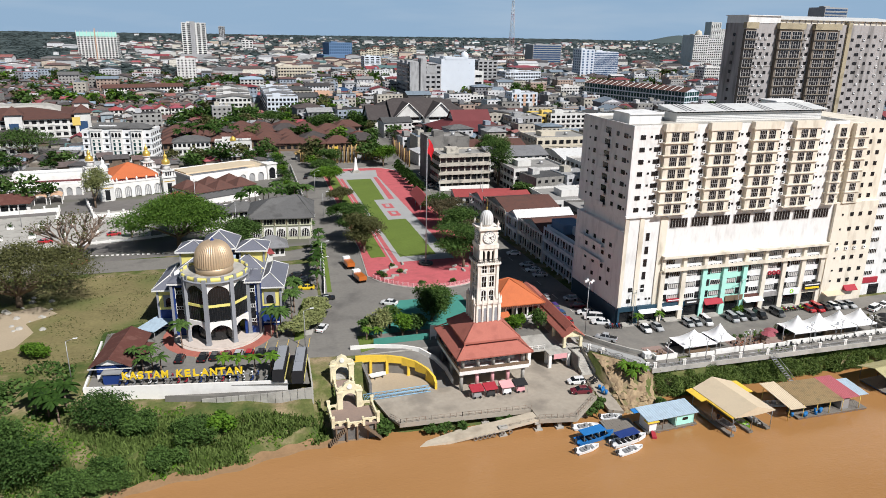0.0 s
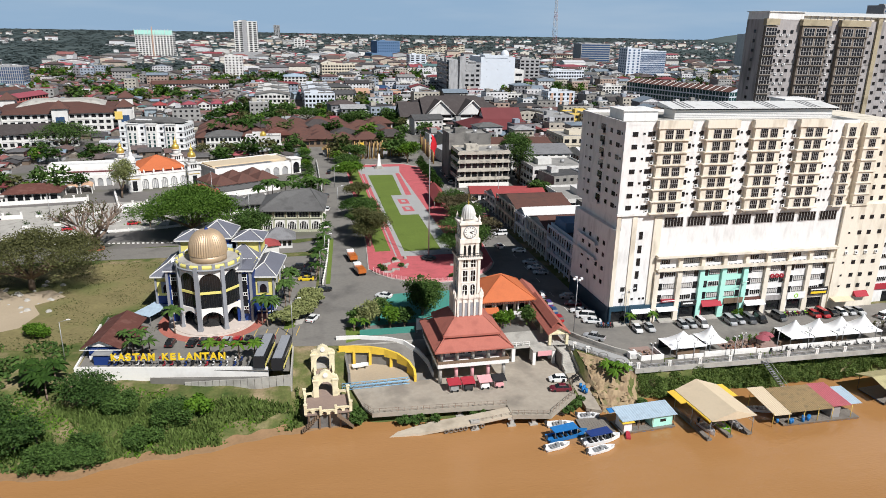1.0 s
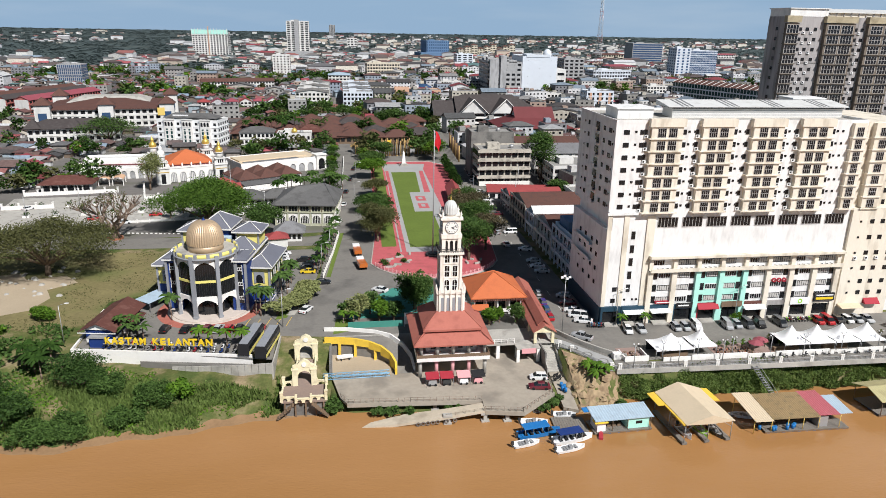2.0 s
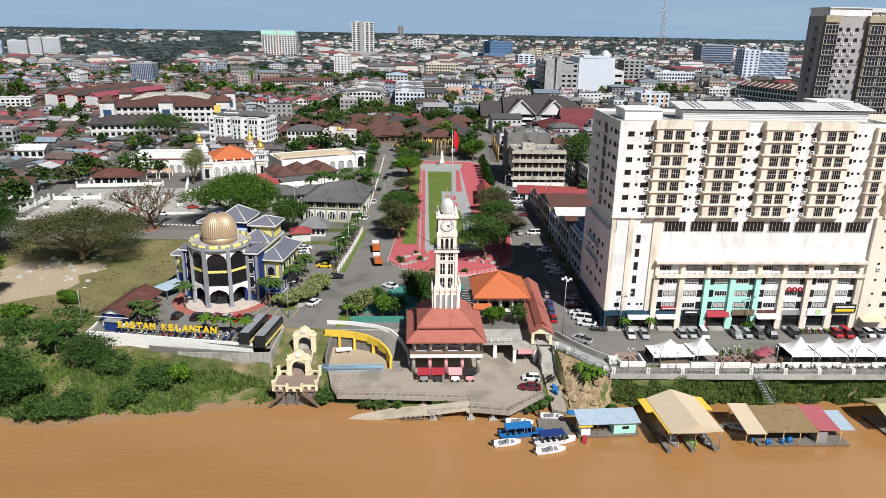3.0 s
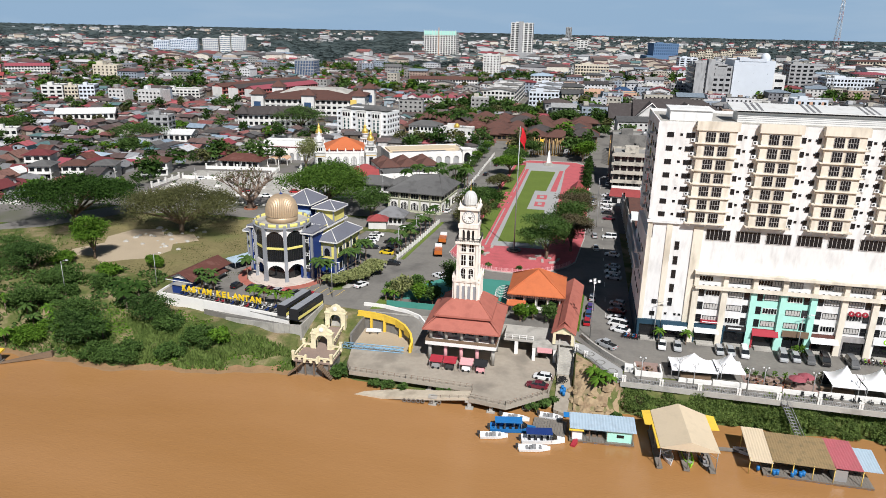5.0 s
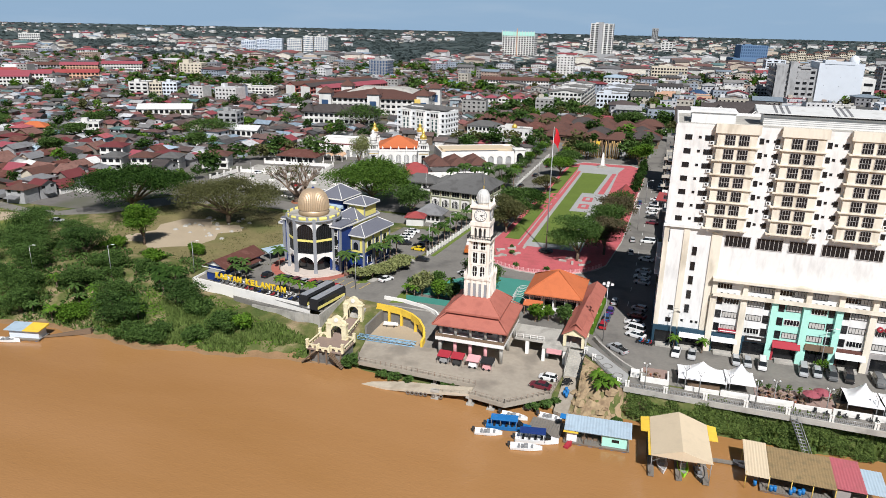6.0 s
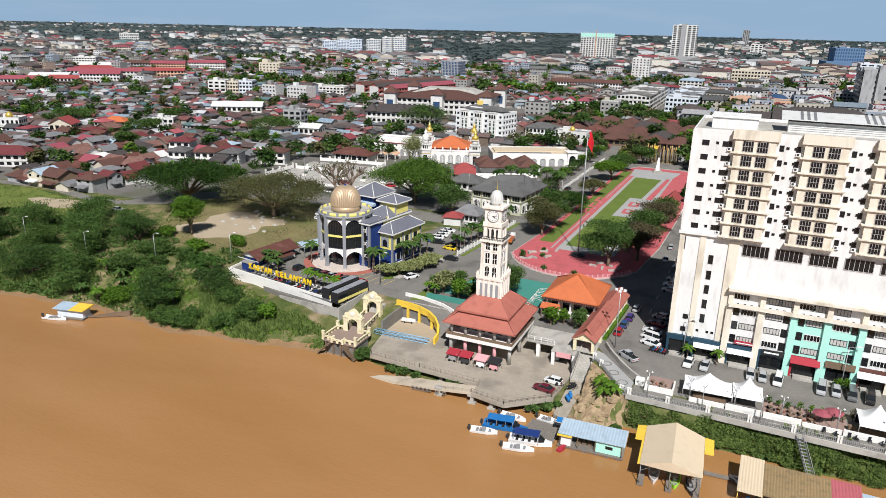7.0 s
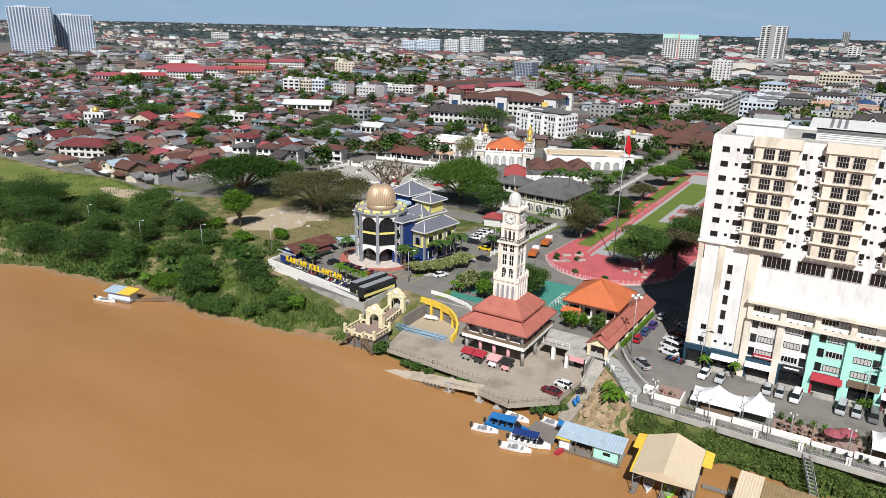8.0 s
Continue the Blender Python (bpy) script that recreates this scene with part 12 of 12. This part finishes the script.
lamp_post(77.7, 136.2, 13.5, 2)
for x in (95, 103, 111, 120, 128, 137, 146, 155):
    lamp_post(x, 119.9 - 0.012 * (x - 95), 4.6, 0)
for x in (87.5, 97.5, 107.5):
    lamp_post(x, 117.4, 5.2, 0)
for x, y in ((21.2, 181.7), (23.3, 196), (32.0, 260), (33.6, 300), (80.5, 232), (81.6, 272), (91.8, 138.6), (122, 138), (-34, 142), (-76, 128), (-102, 128), (-55, 134), (12.9, 146)):
    lamp_post(x, y, 9, 1, land(x, y) + 0.03)
for x, y, h in ((-13, 252, 18), (0, 240, 12), (-58, 246, 8), (-84, 250, 8), (-72, 268, 8), (97, 262, 10), (102, 278, 12)):
    t = thing("steel_pole", "slim grey steel pole", "pole", x, y, 0)
    part("shaft", Geo().tube((0, 0, 0), (0, 0, h), 0.14, 0.07, 6), "metal_grey", t)


def road_marks():
    """Painted lines on the street, a line for each."""
    for i in range(16):
        solid("lane_line", Geo().obox(81.6 + 0.12 * i, 150 + 11 * i, 0.14, 3.4, 0.03, 0.034, radians(-1)), "lane_paint", "white broken lane line", "road marking", "structure")
    for i in range(11):
        solid("bay_line", Geo().obox(-10.1 + 2.42 * i, 149.2 - 0.03 * i, 0.12, 5, 0.04, 0.045, radians(-11)), "yellow_paint", "faded yellow parking bay line", "road marking", "structure")
    solid("stop_line", Geo().obox(18.5, 166, 8.0, 0.35, 0.03, 0.035, radians(2)), "concrete_dark", "dark drain strip across the road", "road marking", "structure")
    solid("kerb_island", Geo().prism([(13.2, 152.5), (15.2, 152.8), (20.8, 176.5), (19.2, 177)], -0.05, 0.2), "concrete", "pale kerb beside the customs yard", "kerb", "structure")
    solid("verge_grass", Geo().prism([(10.8, 150.2), (13.4, 151.2), (19.0, 176), (15.6, 176), (13, 165)], 0.0, 0.12), "lawn", "grass verge under the ornamental trees", "lawn", "structure")
    solid("verge_grass", Geo().prism([(24.6, 140.4), (30, 142.6), (28, 148.8), (25.2, 149)], 0.0, 0.1), "lawn", "grass verge by the ramp", "lawn", "structure")
    solid("verge_grass", Geo().prism([(22.4, 179), (23.6, 179), (27.6, 222), (26.4, 222)], 0.0, 0.1), "lawn", "grass verge along the fence", "lawn", "structure")
    solid("hedge", Geo().obox(75.4, 150, 0.8, 22, 0.03, 0.8, radians(-3)), "leaf_bright", "low green hedge beside the covered walk", "hedge")
    for i in range(8):
        g = Geo()
        g.tube((54 + 0.0 * i, 146.5 + i * 1.1, 0.1), (54, 146.5 + i * 1.1, 2.2), 0.05)
        for k in range(9):
            a, b = math.pi * k / 9, math.pi * (k + 1) / 9
            g.tube((56.2 - 2.2 * math.cos(a), 146.5 + i * 1.1, 2.2 + 1.8 * math.sin(a)), (56.2 - 2.2 * math.cos(b), 146.5 + i * 1.1, 2.2 + 1.8 * math.sin(b)), 0.05, n=5)
        g.tube((58.4, 146.5 + i * 1.1, 0.1), (58.4, 146.5 + i * 1.1, 2.2), 0.05)
        solid("pergola_hoop", g, "white_paint", "white metal pergola hoop over the court path", "pergola", group="pergola hoops")
    solid("court_fence", Geo().box(28, 41, 143.4, 143.5, 0.05, 1.6), "court_green", "green mesh court fence", "fence")
    solid("notice_board", Geo().box(41.2, 42.8, 143.0, 143.12, 0.8, 3.6).box(41.3, 41.4, 143, 143.1, 0, 0.8).box(42.6, 42.7, 143, 143.1, 0, 0.8), "plastic_white", "white notice board on two legs", "board")


road_marks()
# waste heaps and rocks on the eroded bank
rk = random.Random(3)
for i in range(26):
    x, y = 72.6 + rk.random() * 10, 111.5 + rk.random() * 10
    s = 0.4 + rk.random() * 1.1
    g = Geo().lathe(0, 0, [(0.1, -0.6 * s), (0.9 * s, -0.1 * s), (0.75 * s, 0.35 * s), (0.05, 0.55 * s)], 7, smooth=False)
    g.v = [(a + rk.uniform(-0.2, 0.2) * s, b + rk.uniform(-0.2, 0.2) * s, c + rk.uniform(-0.15, 0.15) * s) for a, b, c in g.v]
    r = solid("bank_rock", g, "bank_soil", "tan lump of earth on the eroded bank", "rock", group="lumps of the bank")
    r.matrix_basis = pose(x, y, land(x, y), 0, 0, rk.random() * 360)
for i in range(30):
    x, y = -66 + rk.random() * 22, 168 + rk.random() * 26
    s = 0.3 + rk.random() * 0.8
    r = solid("rubble_lump", Geo().lathe(0, 0, [(0.1, -0.3 * s), (s, 0), (0.6 * s, 0.5 * s), (0.05, 0.6 * s)], 6, smooth=False), "concrete", "lump of pale rubble on waste ground", "rubble", group="rubble on waste ground")
    r.matrix_basis = pose(x, y, 0, 0, 0, rk.random() * 360)

# white walls, piers and planters of the mosque square
for pts in ([(-98, 284), (-64, 289), (-61, 268)], [(-97, 262), (-80, 264)], [(-56, 298), (-50, 275), (-30, 279)], [(-22, 300), (-24, 284), (-6, 280), (20, 284)], [(-100, 243), (-99, 262)]):
    w = thing("square_wall", "white rendered wall with capped piers", "wall", group="walls of the square")
    for (xa, ya), (xb, yb) in zip(pts, pts[1:]):
        d = Vector((xb - xa, yb - ya))
        n = max(1, int(d.length / 4.5))
        a = math.atan2(d.y, d.x)
        part("wall_panel", Geo().obox((xa + xb) / 2, (ya + yb) / 2, d.length, 0.25, 0, 1.5, a), "white_paint", w)
        for i in range(n + 1):
            part("pier", Geo().obox(xa + d.x * i / n, ya + d.y * i / n, 0.6, 0.6, 0, 2.3, a).obox(xa + d.x * i / n, ya + d.y * i / n, 0.8, 0.8, 2.3, 2.5, a), "white_paint", w)
for i in range(14):
    x, y = -94 + 9.5 * (i % 7), 250 + 14 * (i // 7) + 1.1 * (i % 7)
    p = thing("square_planter", "square white planter with a clipped shrub", "planter", x, y, 0.05, 10, "planters of the square")
    part("box", Geo().box(-1.1, 1.1, -1.1, 1.1, 0, 0.7), "white_paint", p)
    v, f = soup(nr.normal(size=(90, 3)) * np.array([0.6, 0.6, 0.4]) + np.array([0, 0, 1.2]), 0.22)
    part("shrub", leaf_mesh("shrub", v, f, "leaf_dark"), None, p)
